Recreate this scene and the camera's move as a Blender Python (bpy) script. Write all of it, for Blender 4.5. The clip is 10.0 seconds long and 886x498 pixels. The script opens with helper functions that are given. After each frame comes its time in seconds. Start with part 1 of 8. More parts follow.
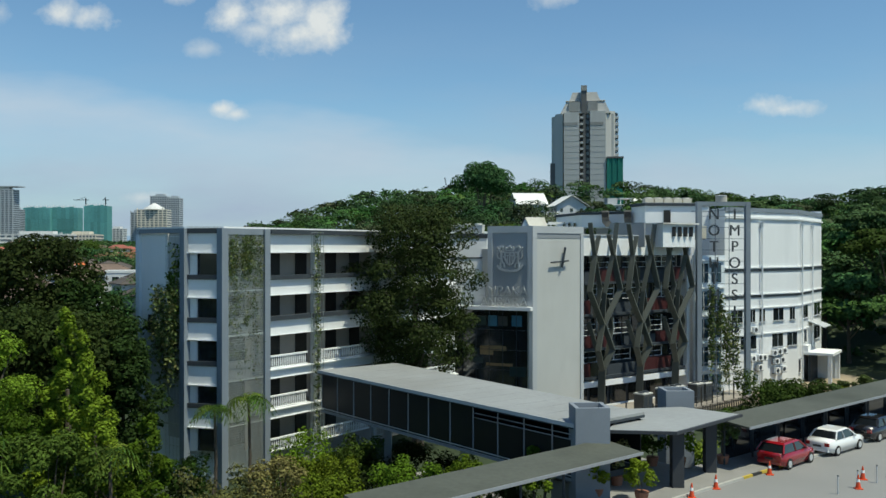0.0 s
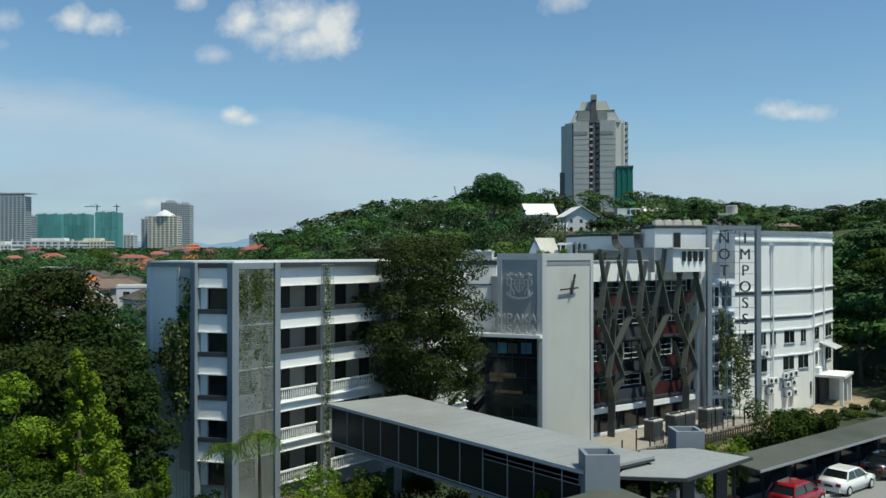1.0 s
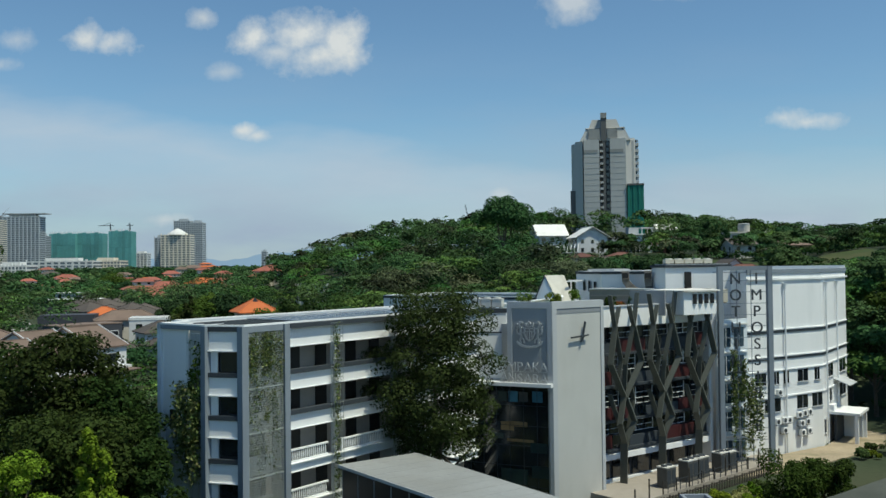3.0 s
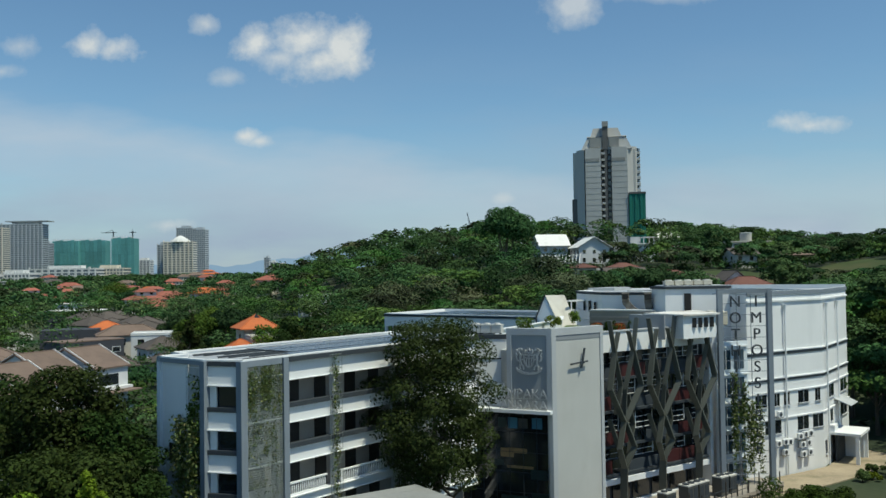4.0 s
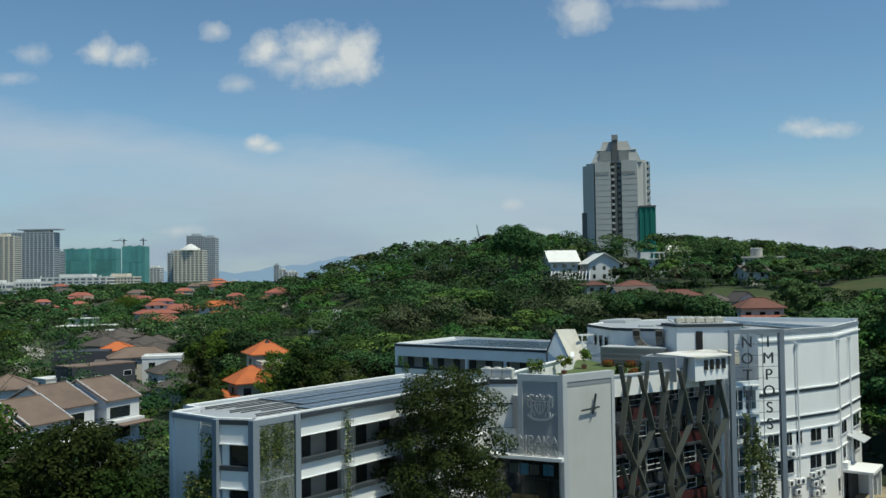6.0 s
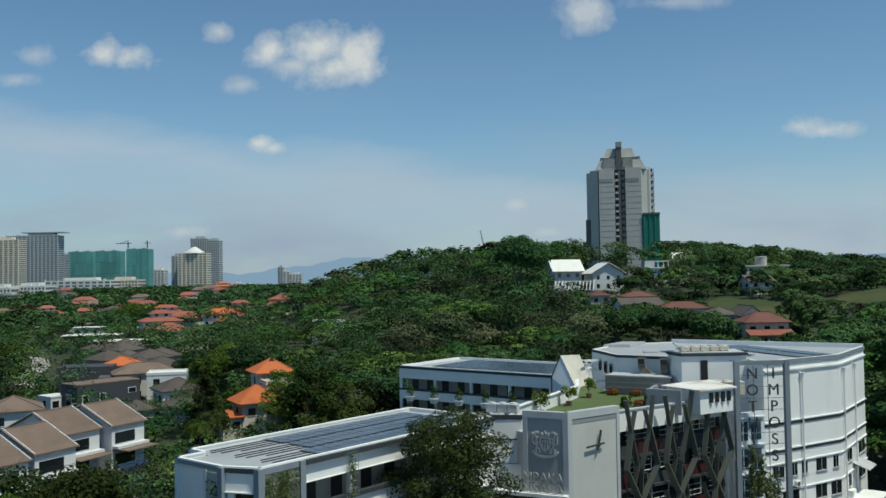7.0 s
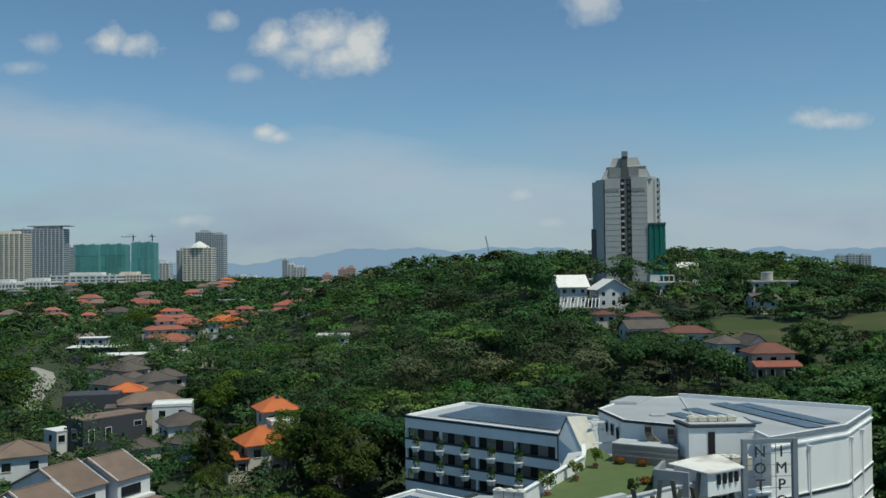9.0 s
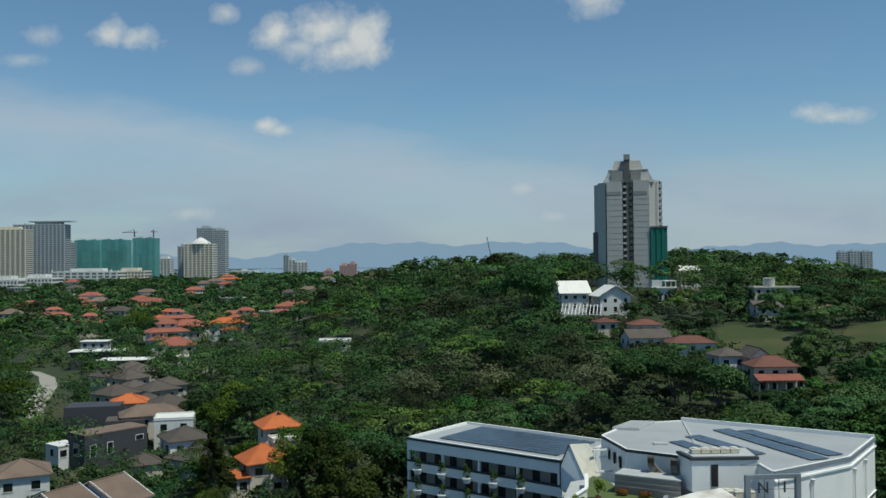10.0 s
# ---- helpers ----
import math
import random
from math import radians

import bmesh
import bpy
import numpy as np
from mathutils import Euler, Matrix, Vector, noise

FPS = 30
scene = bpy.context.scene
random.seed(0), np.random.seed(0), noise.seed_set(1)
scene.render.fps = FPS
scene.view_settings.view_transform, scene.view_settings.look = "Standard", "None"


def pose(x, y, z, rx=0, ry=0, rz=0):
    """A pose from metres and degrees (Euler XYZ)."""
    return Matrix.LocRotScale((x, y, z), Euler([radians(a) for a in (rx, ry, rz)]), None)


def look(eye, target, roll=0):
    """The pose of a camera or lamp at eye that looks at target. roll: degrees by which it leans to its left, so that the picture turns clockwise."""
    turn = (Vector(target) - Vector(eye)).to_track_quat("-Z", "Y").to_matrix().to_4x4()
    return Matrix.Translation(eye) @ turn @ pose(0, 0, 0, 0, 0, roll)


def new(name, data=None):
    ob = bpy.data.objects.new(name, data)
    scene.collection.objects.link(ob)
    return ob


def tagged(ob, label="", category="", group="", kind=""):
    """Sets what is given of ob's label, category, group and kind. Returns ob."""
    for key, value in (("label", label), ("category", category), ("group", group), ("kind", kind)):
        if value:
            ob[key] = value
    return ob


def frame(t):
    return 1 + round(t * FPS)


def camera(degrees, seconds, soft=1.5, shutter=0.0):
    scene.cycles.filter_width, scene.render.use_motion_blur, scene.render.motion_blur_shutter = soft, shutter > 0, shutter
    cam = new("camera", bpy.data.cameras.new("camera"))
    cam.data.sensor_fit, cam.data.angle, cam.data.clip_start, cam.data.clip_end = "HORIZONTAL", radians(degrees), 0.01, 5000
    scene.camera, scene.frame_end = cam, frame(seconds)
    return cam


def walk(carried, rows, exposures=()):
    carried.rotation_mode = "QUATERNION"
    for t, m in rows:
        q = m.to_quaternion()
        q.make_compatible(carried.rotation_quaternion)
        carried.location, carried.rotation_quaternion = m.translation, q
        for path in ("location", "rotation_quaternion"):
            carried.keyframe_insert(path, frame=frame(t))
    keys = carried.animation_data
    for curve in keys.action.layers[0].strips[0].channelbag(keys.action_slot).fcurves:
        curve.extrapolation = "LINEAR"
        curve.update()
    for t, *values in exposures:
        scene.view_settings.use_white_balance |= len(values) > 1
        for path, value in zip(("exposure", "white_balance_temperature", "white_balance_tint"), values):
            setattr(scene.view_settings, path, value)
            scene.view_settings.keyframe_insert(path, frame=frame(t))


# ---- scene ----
cam = camera(54.0, 10.0)
METRES, EYE, TILT, LEAN, TURN = 28.0, 12.3, 0.0, 0.0, 0.0
ROWS = [
    (0.0, 0.0, 0.0, 0.0, 0.0, 0.0, 0.0),
    (0.5, 0.0009, -0.002, 0.0406, 0.35, 0.2, 0.03),
    (1.0, 0.0, -0.0033, 0.0723, 0.63, 0.34, 0.01),
    (1.5, 0.0009, -0.0057, 0.0974, 0.9, 0.56, 0.08),
    (2.0, 0.0017, -0.0064, 0.1255, 1.12, 0.8, 0.2),
    (2.5, 0.004, -0.0051, 0.156, 1.28, 1.02, 0.48),
    (4.0, 0.0219, -0.0135, 0.2636, 1.6, 1.52, 0.86),
    (4.5, 0.0245, -0.017, 0.2916, 1.75, 1.68, 0.85),
    (5.0, 0.0259, -0.0197, 0.312, 1.9, 1.79, 0.84),
    (5.5, 0.0212, -0.0199, 0.3488, 2.06, 1.87, 0.82),
    (7.0, 0.0165, -0.023, 0.5135, 2.45, 1.95, 0.91),
    (7.5, 0.0166, -0.0274, 0.5912, 2.54, 1.92, 0.9),
    (8.0, 0.0155, -0.0255, 0.6758, 2.61, 1.74, 0.83),
    (8.5, 0.0132, -0.0225, 0.7586, 2.67, 1.51, 0.74),
    (9.0, 0.0091, -0.0174, 0.8414, 2.73, 1.28, 0.62),
    (9.5, 0.0042, -0.0134, 0.9179, 2.77, 1.06, 0.53),
    (10.0, 0.0028, -0.0075, 0.9957, 2.8, 0.87, 0.48),
]
walk(cam, [(t, pose(0, 0, EYE, TILT, LEAN, TURN) @ pose(METRES * x, METRES * y, METRES * z, 90 + pitch, roll, yaw)) for t, x, y, z, yaw, pitch, roll in ROWS],
     [(0.0, 0.34, 6750, 3), (2.5, 0.24, 6750, 3), (5.5, 0.16, 6750, 3), (7.5, 0.06, 6750, 3), (10.0, 0.0, 6750, 3)])

# ---- sky, sun ----
SUN_DIR = Vector((0.84, -0.54, 2.15)).normalized()


def make_world():
    w = bpy.data.worlds.new("sky")
    w.use_nodes = True
    scene.world = w
    n, l = w.node_tree.nodes, w.node_tree.links
    n.clear()
    out, bg = n.new("ShaderNodeOutputWorld"), n.new("ShaderNodeBackground")
    sky = n.new("ShaderNodeTexSky")
    sky.sky_type, sky.sun_disc = "NISHITA", False
    sky.sun_elevation = math.asin(SUN_DIR.z)
    sky.sun_rotation = math.atan2(SUN_DIR.x, SUN_DIR.y)
    sky.air_density, sky.dust_density, sky.ozone_density = 1.0, 0.2, 1.6
    tc, sep = n.new("ShaderNodeTexCoord"), n.new("ShaderNodeSeparateXYZ")
    l.new(tc.outputs["Generated"], sep.inputs[0])

    def mth(op, a, b=None, clamp=False):
        m = n.new("ShaderNodeMath")
        m.operation, m.use_clamp = op, clamp
        for k, v in enumerate((a, b)):
            if v is None:
                continue
            if isinstance(v, (int, float)):
                m.inputs[k].default_value = v
            else:
                l.new(v, m.inputs[k])
        return m.outputs[0]

    def tex(scale, detail, vec, rough=0.55):
        t = n.new("ShaderNodeTexNoise")
        t.inputs["Scale"].default_value, t.inputs["Detail"].default_value, t.inputs["Roughness"].default_value = scale, detail, rough
        l.new(vec, t.inputs["Vector"])
        return t

    # azimuth and height over the horizon as plane coordinates
    u = mth("DIVIDE", sep.outputs["X"], mth("MAXIMUM", sep.outputs["Y"], 0.05))
    v = mth("DIVIDE", sep.outputs["Z"], mth("MAXIMUM", sep.outputs["Y"], 0.05))
    comb = n.new("ShaderNodeCombineXYZ")
    l.new(u, comb.inputs[0]), l.new(v, comb.inputs[1])
    warp = tex(13.0, 5.0, comb.outputs[0], 0.6)
    warp2 = tex(34.0, 4.0, comb.outputs[0], 0.6)
    w1 = mth("ADD", mth("SUBTRACT", warp.outputs["Fac"], 0.5), mth("MULTIPLY", mth("SUBTRACT", warp2.outputs["Fac"], 0.5), 0.38))
    front = mth("GREATER_THAN", sep.outputs["Y"], 0.2)
    total = None
    # centre u, v, half width, half height, strength
    for cu, cv, a, b, k in CLOUDS:
        du = mth("DIVIDE", mth("SUBTRACT", u, cu), a)
        dv = mth("DIVIDE", mth("SUBTRACT", v, cv), b)
        r = mth("SQRT", mth("ADD", mth("MULTIPLY", du, du), mth("MULTIPLY", dv, dv)))
        m = mth("SUBTRACT", 1.20, mth("ADD", r, mth("MULTIPLY", w1, -3.1)))
        m = mth("MULTIPLY", mth("MULTIPLY", m, 0.92, True), k * 0.92)
        total = m if total is None else mth("MAXIMUM", total, m)
    total = mth("MULTIPLY", total, front)
    # thin veil in long slanting streaks, thicker towards the horizon
    mp = n.new("ShaderNodeMapping")
    mp.inputs["Rotation"].default_value, mp.inputs["Scale"].default_value = (0.0, 0.0, 0.22), (1.0, 3.6, 1.0)
    l.new(comb.outputs[0], mp.inputs["Vector"])
    veil = mth("MULTIPLY", mth("SUBTRACT", tex(3.1, 6.0, mp.outputs[0], 0.5).outputs["Fac"], 0.42), 3.0, True)
    low = mth("MULTIPLY", mth("SUBTRACT", 0.27, v), 5.5, True)
    lowest = mth("MULTIPLY", mth("SUBTRACT", 0.17, v), 5.5, True)
    veil = mth("ADD", mth("MULTIPLY", mth("MULTIPLY", veil, low), 0.62), mth("MULTIPLY", lowest, 0.76), True)
    shade = tex(24.0, 4.0, comb.outputs[0], 0.6)
    # one broad bank of thin cloud that slopes down to the right
    edge = mth("SUBTRACT", 0.136, mth("MULTIPLY", u, 0.155))
    depth = mth("ADD", mth("SUBTRACT", edge, v), mth("MULTIPLY", mth("SUBTRACT", tex(5.0, 5.0, mp.outputs[0], 0.5).outputs["Fac"], 0.5), 0.09))
    bank = mth("MULTIPLY", mth("MULTIPLY", depth, 22.0, True), mth("SUBTRACT", 1.0, mth("MULTIPLY", mth("SUBTRACT", depth, 0.028), 9.0, True), True))
    depth2 = mth("ADD", mth("SUBTRACT", 0.128, v), mth("MULTIPLY", mth("SUBTRACT", tex(4.0, 5.0, mp.outputs[0], 0.5).outputs["Fac"], 0.5), 0.07))
    bank2 = mth("MULTIPLY", mth("MULTIPLY", mth("MULTIPLY", depth2, 22.0, True), mth("SUBTRACT", 1.0, mth("MULTIPLY", depth2, 9.0, True), True)), mth("MULTIPLY", mth("SUBTRACT", u, 0.14), 9.0, True))
    thin = mth("MULTIPLY", mth("MAXIMUM", bank, bank2), mth("ADD", 0.30, mth("MULTIPLY", tex(7.0, 6.0, mp.outputs[0], 0.6).outputs["Fac"], 0.72)), True)
    clear = n.new("ShaderNodeMix")
    clear.data_type, clear.blend_type = "RGBA", "MULTIPLY"
    clear.inputs["Factor"].default_value, clear.inputs["B"].default_value = 1.0, (0.79, 1.0, 1.13, 1.0)
    l.new(sky.outputs[0], clear.inputs["A"])
    mix1 = n.new("ShaderNodeMix")
    mix1.data_type = "RGBA"
    l.new(veil, mix1.inputs["Factor"]), l.new(clear.outputs["Result"], mix1.inputs["A"])
    mix1.inputs["B"].default_value = VEIL
    mix3 = n.new("ShaderNodeMix")
    mix3.data_type = "RGBA"
    l.new(thin, mix3.inputs["Factor"]), l.new(mix1.outputs["Result"], mix3.inputs["A"])
    mix3.inputs["B"].default_value = (4.95, 5.75, 7.0, 1.0)
    cloud_col = n.new("ShaderNodeMix")
    cloud_col.data_type = "RGBA"
    l.new(mth("ADD", mth("MULTIPLY", shade.outputs["Fac"], 0.9), mth("MULTIPLY", total, 0.25), True), cloud_col.inputs["Factor"])
    cloud_col.inputs["A"].default_value, cloud_col.inputs["B"].default_value = CLOUD_DARK, CLOUD_LIGHT
    mix2 = n.new("ShaderNodeMix")
    mix2.data_type = "RGBA"
    l.new(total, mix2.inputs["Factor"]), l.new(mix3.outputs["Result"], mix2.inputs["A"]), l.new(cloud_col.outputs["Result"], mix2.inputs["B"])
    l.new(mix2.outputs["Result"], bg.inputs["Color"])
    bg.inputs["Strength"].default_value = 0.085
    l.new(bg.outputs[0], out.inputs[0])


CLOUDS = (
    (-0.238, 0.270, 0.033, 0.022, 1.0), (-0.190, 0.272, 0.048, 0.027, 1.0), (-0.142, 0.260, 0.029, 0.032, 1.0), (-0.168, 0.245, 0.041, 0.023, 1.0), (-0.216, 0.253, 0.037, 0.016, 0.7),
    (-0.439, 0.271, 0.032, 0.018, 0.95), (-0.410, 0.266, 0.029, 0.017, 0.95), (-0.301, 0.294, 0.016, 0.012, 0.7), (-0.276, 0.230, 0.024, 0.011, 0.5), (-0.256, 0.161, 0.017, 0.009, 0.95), (-0.238, 0.155, 0.016, 0.007, 0.8),
    (0.367, 0.166, 0.031, 0.012, 0.85), (0.396, 0.161, 0.031, 0.009, 0.8), (0.128, 0.304, 0.033, 0.023, 0.7), (0.220, 0.313, 0.060, 0.009, 0.4),
    (-0.522, 0.272, 0.024, 0.012, 0.5), (-0.546, 0.243, 0.024, 0.009, 0.5), (-0.342, 0.059, 0.021, 0.007, 0.5), (0.043, 0.083, 0.012, 0.006, 0.45), (0.077, 0.051, 0.012, 0.005, 0.35),
)
VEIL = (3.4, 4.27, 5.8, 1.0)
CLOUD_DARK, CLOUD_LIGHT = (5.6, 6.05, 6.6, 1.0), (7.7, 7.8, 8.05, 1.0)
make_world()
sun_data = bpy.data.lights.new("sun", "SUN")
sun_data.energy, sun_data.angle, sun_data.color = 3.6, radians(0.53), (0.98, 0.955, 0.82)
sun = new("sun", sun_data)
sun.matrix_world = look(SUN_DIR * 300, (0, 0, 0))


# ---- materials ----
def material(name, color, rough=0.8, metal=0.0, vary=0.12, scale=1.2, fine=18.0, bump=0.15, spread=0.0, stain=None, streak=1.0, spec=0.4):
    """A surface with a broad and a fine variation of its colour, a fine relief and, with spread, a difference from piece to piece."""
    m = bpy.data.materials.new(name)
    m.use_nodes = True
    n, l = m.node_tree.nodes, m.node_tree.links
    b = n["Principled BSDF"]
    tc, mp = n.new("ShaderNodeTexCoord"), n.new("ShaderNodeMapping")
    mp.inputs["Scale"].default_value = (1.0, 1.0, 1.0 / streak)
    l.new(tc.outputs["Object"], mp.inputs["Vector"])
    broad, grain = n.new("ShaderNodeTexNoise"), n.new("ShaderNodeTexNoise")
    broad.inputs["Scale"].default_value, broad.inputs["Detail"].default_value = scale, 5.0
    grain.inputs["Scale"].default_value, grain.inputs["Detail"].default_value = fine, 3.0
    l.new(mp.outputs[0], broad.inputs["Vector"]), l.new(tc.outputs["Object"], grain.inputs["Vector"])
    total = n.new("ShaderNodeMath")
    total.operation = "ADD"
    l.new(broad.outputs["Fac"], total.inputs[0]), l.new(grain.outputs["Fac"], total.inputs[1])
    span = n.new("ShaderNodeMapRange")
    span.inputs["From Min"].default_value, span.inputs["From Max"].default_value = 0.6, 1.4
    span.inputs["To Min"].default_value, span.inputs["To Max"].default_value = 1.0 - vary, 1.0 + vary
    l.new(total.outputs[0], span.inputs["Value"])
    value = span.outputs[0]
    if spread:
        info, mul, add = n.new("ShaderNodeObjectInfo"), n.new("ShaderNodeMapRange"), n.new("ShaderNodeMath")
        mul.inputs["To Min"].default_value, mul.inputs["To Max"].default_value = 1.0 - spread, 1.0 + spread
        l.new(info.outputs["Random"], mul.inputs["Value"])
        add.operation = "MULTIPLY"
        l.new(value, add.inputs[0]), l.new(mul.outputs[0], add.inputs[1])
        value = add.outputs[0]
    hsv = n.new("ShaderNodeHueSaturation")
    hsv.inputs["Color"].default_value = (*color, 1.0)
    l.new(value, hsv.inputs["Value"])
    col = hsv.outputs[0]
    if stain:
        tint, amount = stain
        st, mr, mix = n.new("ShaderNodeTexNoise"), n.new("ShaderNodeMapRange"), n.new("ShaderNodeMix")
        st.inputs["Scale"].default_value, st.inputs["Detail"].default_value = scale * 0.6, 6.0
        l.new(mp.outputs[0], st.inputs["Vector"])
        mr.inputs["From Min"].default_value, mr.inputs["From Max"].default_value, mr.inputs["To Max"].default_value = 0.5, 0.72, amount
        l.new(st.outputs["Fac"], mr.inputs["Value"])
        mix.data_type = "RGBA"
        l.new(mr.outputs[0], mix.inputs["Factor"]), l.new(col, mix.inputs["A"])
        mix.inputs["B"].default_value = (*tint, 1.0)
        col = mix.outputs["Result"]
    l.new(col, b.inputs["Base Color"])
    b.inputs["Roughness"].default_value, b.inputs["Metallic"].default_value = rough, metal
    b.inputs["Specular IOR Level"].default_value = spec
    if bump:
        bp = n.new("ShaderNodeBump")
        bp.inputs["Strength"].default_value, bp.inputs["Distance"].default_value = bump, 0.03
        l.new(grain.outputs["Fac"], bp.inputs["Height"]), l.new(bp.outputs[0], b.inputs["Normal"])
    return m


def foliage(name, color, dry, dry_share=0.15, light=0.25, vary=0.3, grain=5.0):
    """Leaves: each one of its own tone, each tree of its own tint (the attribute 'tint'), some light through them."""
    m = bpy.data.materials.new(name)
    m.use_nodes = True
    n, l = m.node_tree.nodes, m.node_tree.links
    b, out = n["Principled BSDF"], n["Material Output"]
    geo, att = n.new("ShaderNodeNewGeometry"), n.new("ShaderNodeAttribute")
    att.attribute_name = "tint"
    tone = n.new("ShaderNodeMapRange")
    tone.inputs["To Min"].default_value, tone.inputs["To Max"].default_value = 1.0 - vary, 1.0 + vary
    l.new(geo.outputs["Random Per Island"], tone.inputs["Value"])
    tree = n.new("ShaderNodeMapRange")
    tree.inputs["To Min"].default_value, tree.inputs["To Max"].default_value = 0.42, 1.55
    l.new(att.outputs["Fac"], tree.inputs["Value"])
    mul = n.new("ShaderNodeMath")
    mul.operation = "MULTIPLY"
    l.new(tone.outputs[0], mul.inputs[0]), l.new(tree.outputs[0], mul.inputs[1])
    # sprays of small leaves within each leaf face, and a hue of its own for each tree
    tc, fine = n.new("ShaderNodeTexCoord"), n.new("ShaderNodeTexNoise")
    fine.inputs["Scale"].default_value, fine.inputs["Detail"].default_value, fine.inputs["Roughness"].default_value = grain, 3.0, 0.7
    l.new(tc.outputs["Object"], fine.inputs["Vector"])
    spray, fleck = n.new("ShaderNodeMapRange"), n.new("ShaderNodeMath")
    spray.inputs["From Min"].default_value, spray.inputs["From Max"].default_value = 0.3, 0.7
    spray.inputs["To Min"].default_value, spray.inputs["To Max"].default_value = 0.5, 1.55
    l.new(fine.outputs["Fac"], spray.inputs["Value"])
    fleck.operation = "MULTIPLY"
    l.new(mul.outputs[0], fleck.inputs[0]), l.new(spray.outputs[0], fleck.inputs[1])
    scaled, part_of, hue = n.new("ShaderNodeMath"), n.new("ShaderNodeMath"), n.new("ShaderNodeMapRange")
    scaled.operation, part_of.operation = "MULTIPLY", "FRACT"
    scaled.inputs[1].default_value = 9.17
    l.new(att.outputs["Fac"], scaled.inputs[0]), l.new(scaled.outputs[0], part_of.inputs[0]), l.new(part_of.outputs[0], hue.inputs["Value"])
    hue.inputs["To Min"].default_value, hue.inputs["To Max"].default_value = 0.480, 0.528
    relief = n.new("ShaderNodeBump")
    relief.inputs["Strength"].default_value, relief.inputs["Distance"].default_value = 0.5, 0.6 / grain
    l.new(fine.outputs["Fac"], relief.inputs["Height"]), l.new(relief.outputs[0], b.inputs["Normal"])
    dryness = n.new("ShaderNodeMapRange")
    dryness.inputs["From Min"].default_value, dryness.inputs["From Max"].default_value = 0.55, 1.0
    dryness.inputs["To Max"].default_value = dry_share * 2
    l.new(att.outputs["Fac"], dryness.inputs["Value"])
    mix = n.new("ShaderNodeMix")
    mix.data_type = "RGBA"
    l.new(dryness.outputs[0], mix.inputs["Factor"])
    mix.inputs["A"].default_value, mix.inputs["B"].default_value = (*color, 1), (*dry, 1)
    hsv = n.new("ShaderNodeHueSaturation")
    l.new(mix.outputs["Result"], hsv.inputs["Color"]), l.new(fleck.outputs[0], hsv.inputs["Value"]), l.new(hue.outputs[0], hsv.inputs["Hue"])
    l.new(hsv.outputs[0], b.inputs["Base Color"])
    b.inputs["Roughness"].default_value = 0.75
    b.inputs["Specular IOR Level"].default_value = 0.12
    tr, add = n.new("ShaderNodeBsdfTranslucent"), n.new("ShaderNodeMixShader")
    add.inputs[0].default_value = light
    l.new(hsv.outputs[0], tr.inputs["Color"])
    l.new(b.outputs[0], add.inputs[1]), l.new(tr.outputs[0], add.inputs[2])
    l.new(add.outputs[0], out.inputs["Surface"])
    return m


def glass(name, color, rough=0.08):
    m = material(name, color, rough, 0.0, 0.2, 0.7, 3.0, 0.0, spread=0.3, spec=0.9)
    return m


WHITE = material("white_paint", (0.76, 0.77, 0.775), 0.75, vary=0.05, scale=0.5, stain=((0.5, 0.52, 0.53), 0.28), streak=4.0)
# White wall paint with the blue of sky-lit shade put into the colour.
PALE = material("white_paint_blue_shade", (0.66, 0.72, 0.77), 0.75, vary=0.06, scale=0.5, stain=((0.42, 0.46, 0.5), 0.3), streak=4.0)
BLUEGREY = material("blue_grey_paint", (0.20, 0.235, 0.275), 0.7, vary=0.1, scale=0.8, stain=((0.13, 0.15, 0.17), 0.4), streak=3.0)
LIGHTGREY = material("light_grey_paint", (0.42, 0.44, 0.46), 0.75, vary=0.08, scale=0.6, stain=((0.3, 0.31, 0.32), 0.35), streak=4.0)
TRIM = material("dark_trim_paint", (0.036, 0.045, 0.055), 0.7, vary=0.12)
CONCRETE = material("tower_concrete", (0.475, 0.478, 0.462), 0.85, vary=0.08, scale=0.35, stain=((0.36, 0.355, 0.335), 0.55), streak=2.0)
PANEL = material("grey_panel", (0.24, 0.255, 0.275), 0.6, vary=0.07, scale=0.5, streak=3.0)
BEIGE = material("corridor_wall", (0.34, 0.31, 0.28), 0.85, vary=0.08)
DARKDOOR = material("dark_door", (0.02, 0.018, 0.017), 0.5, vary=0.2)
DARKGLASS = glass("dark_glass", (0.012, 0.016, 0.02))
BLUEGLASS = glass("blue_glass", (0.03, 0.06, 0.09))
STEEL = material("grey_steel_plate", (0.10, 0.107, 0.092), 0.45, 0.2, vary=0.12, scale=0.8, stain=((0.08, 0.085, 0.07), 0.5))
METAL = material("bright_metal", (0.55, 0.56, 0.57), 0.4, 0.3, vary=0.1)
MAROON = material("maroon_panel", (0.048, 0.009, 0.010), 0.6, vary=0.15)
ROOFMETAL = material("roof_sheet", (0.40, 0.42, 0.44), 0.55, 0.2, vary=0.07, scale=0.35, stain=((0.28, 0.29, 0.3), 0.4))
CANOPYTOP = material("canopy_roof_sheet", (0.29, 0.30, 0.30), 0.6, 0.1, vary=0.12, scale=0.3, fine=3.0, stain=((0.22, 0.22, 0.205), 0.5))
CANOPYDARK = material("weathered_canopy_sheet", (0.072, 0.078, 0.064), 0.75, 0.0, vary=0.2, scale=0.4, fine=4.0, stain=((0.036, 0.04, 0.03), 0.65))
SLATE = material("pillar_paint", (0.20, 0.225, 0.26), 0.7, vary=0.08)
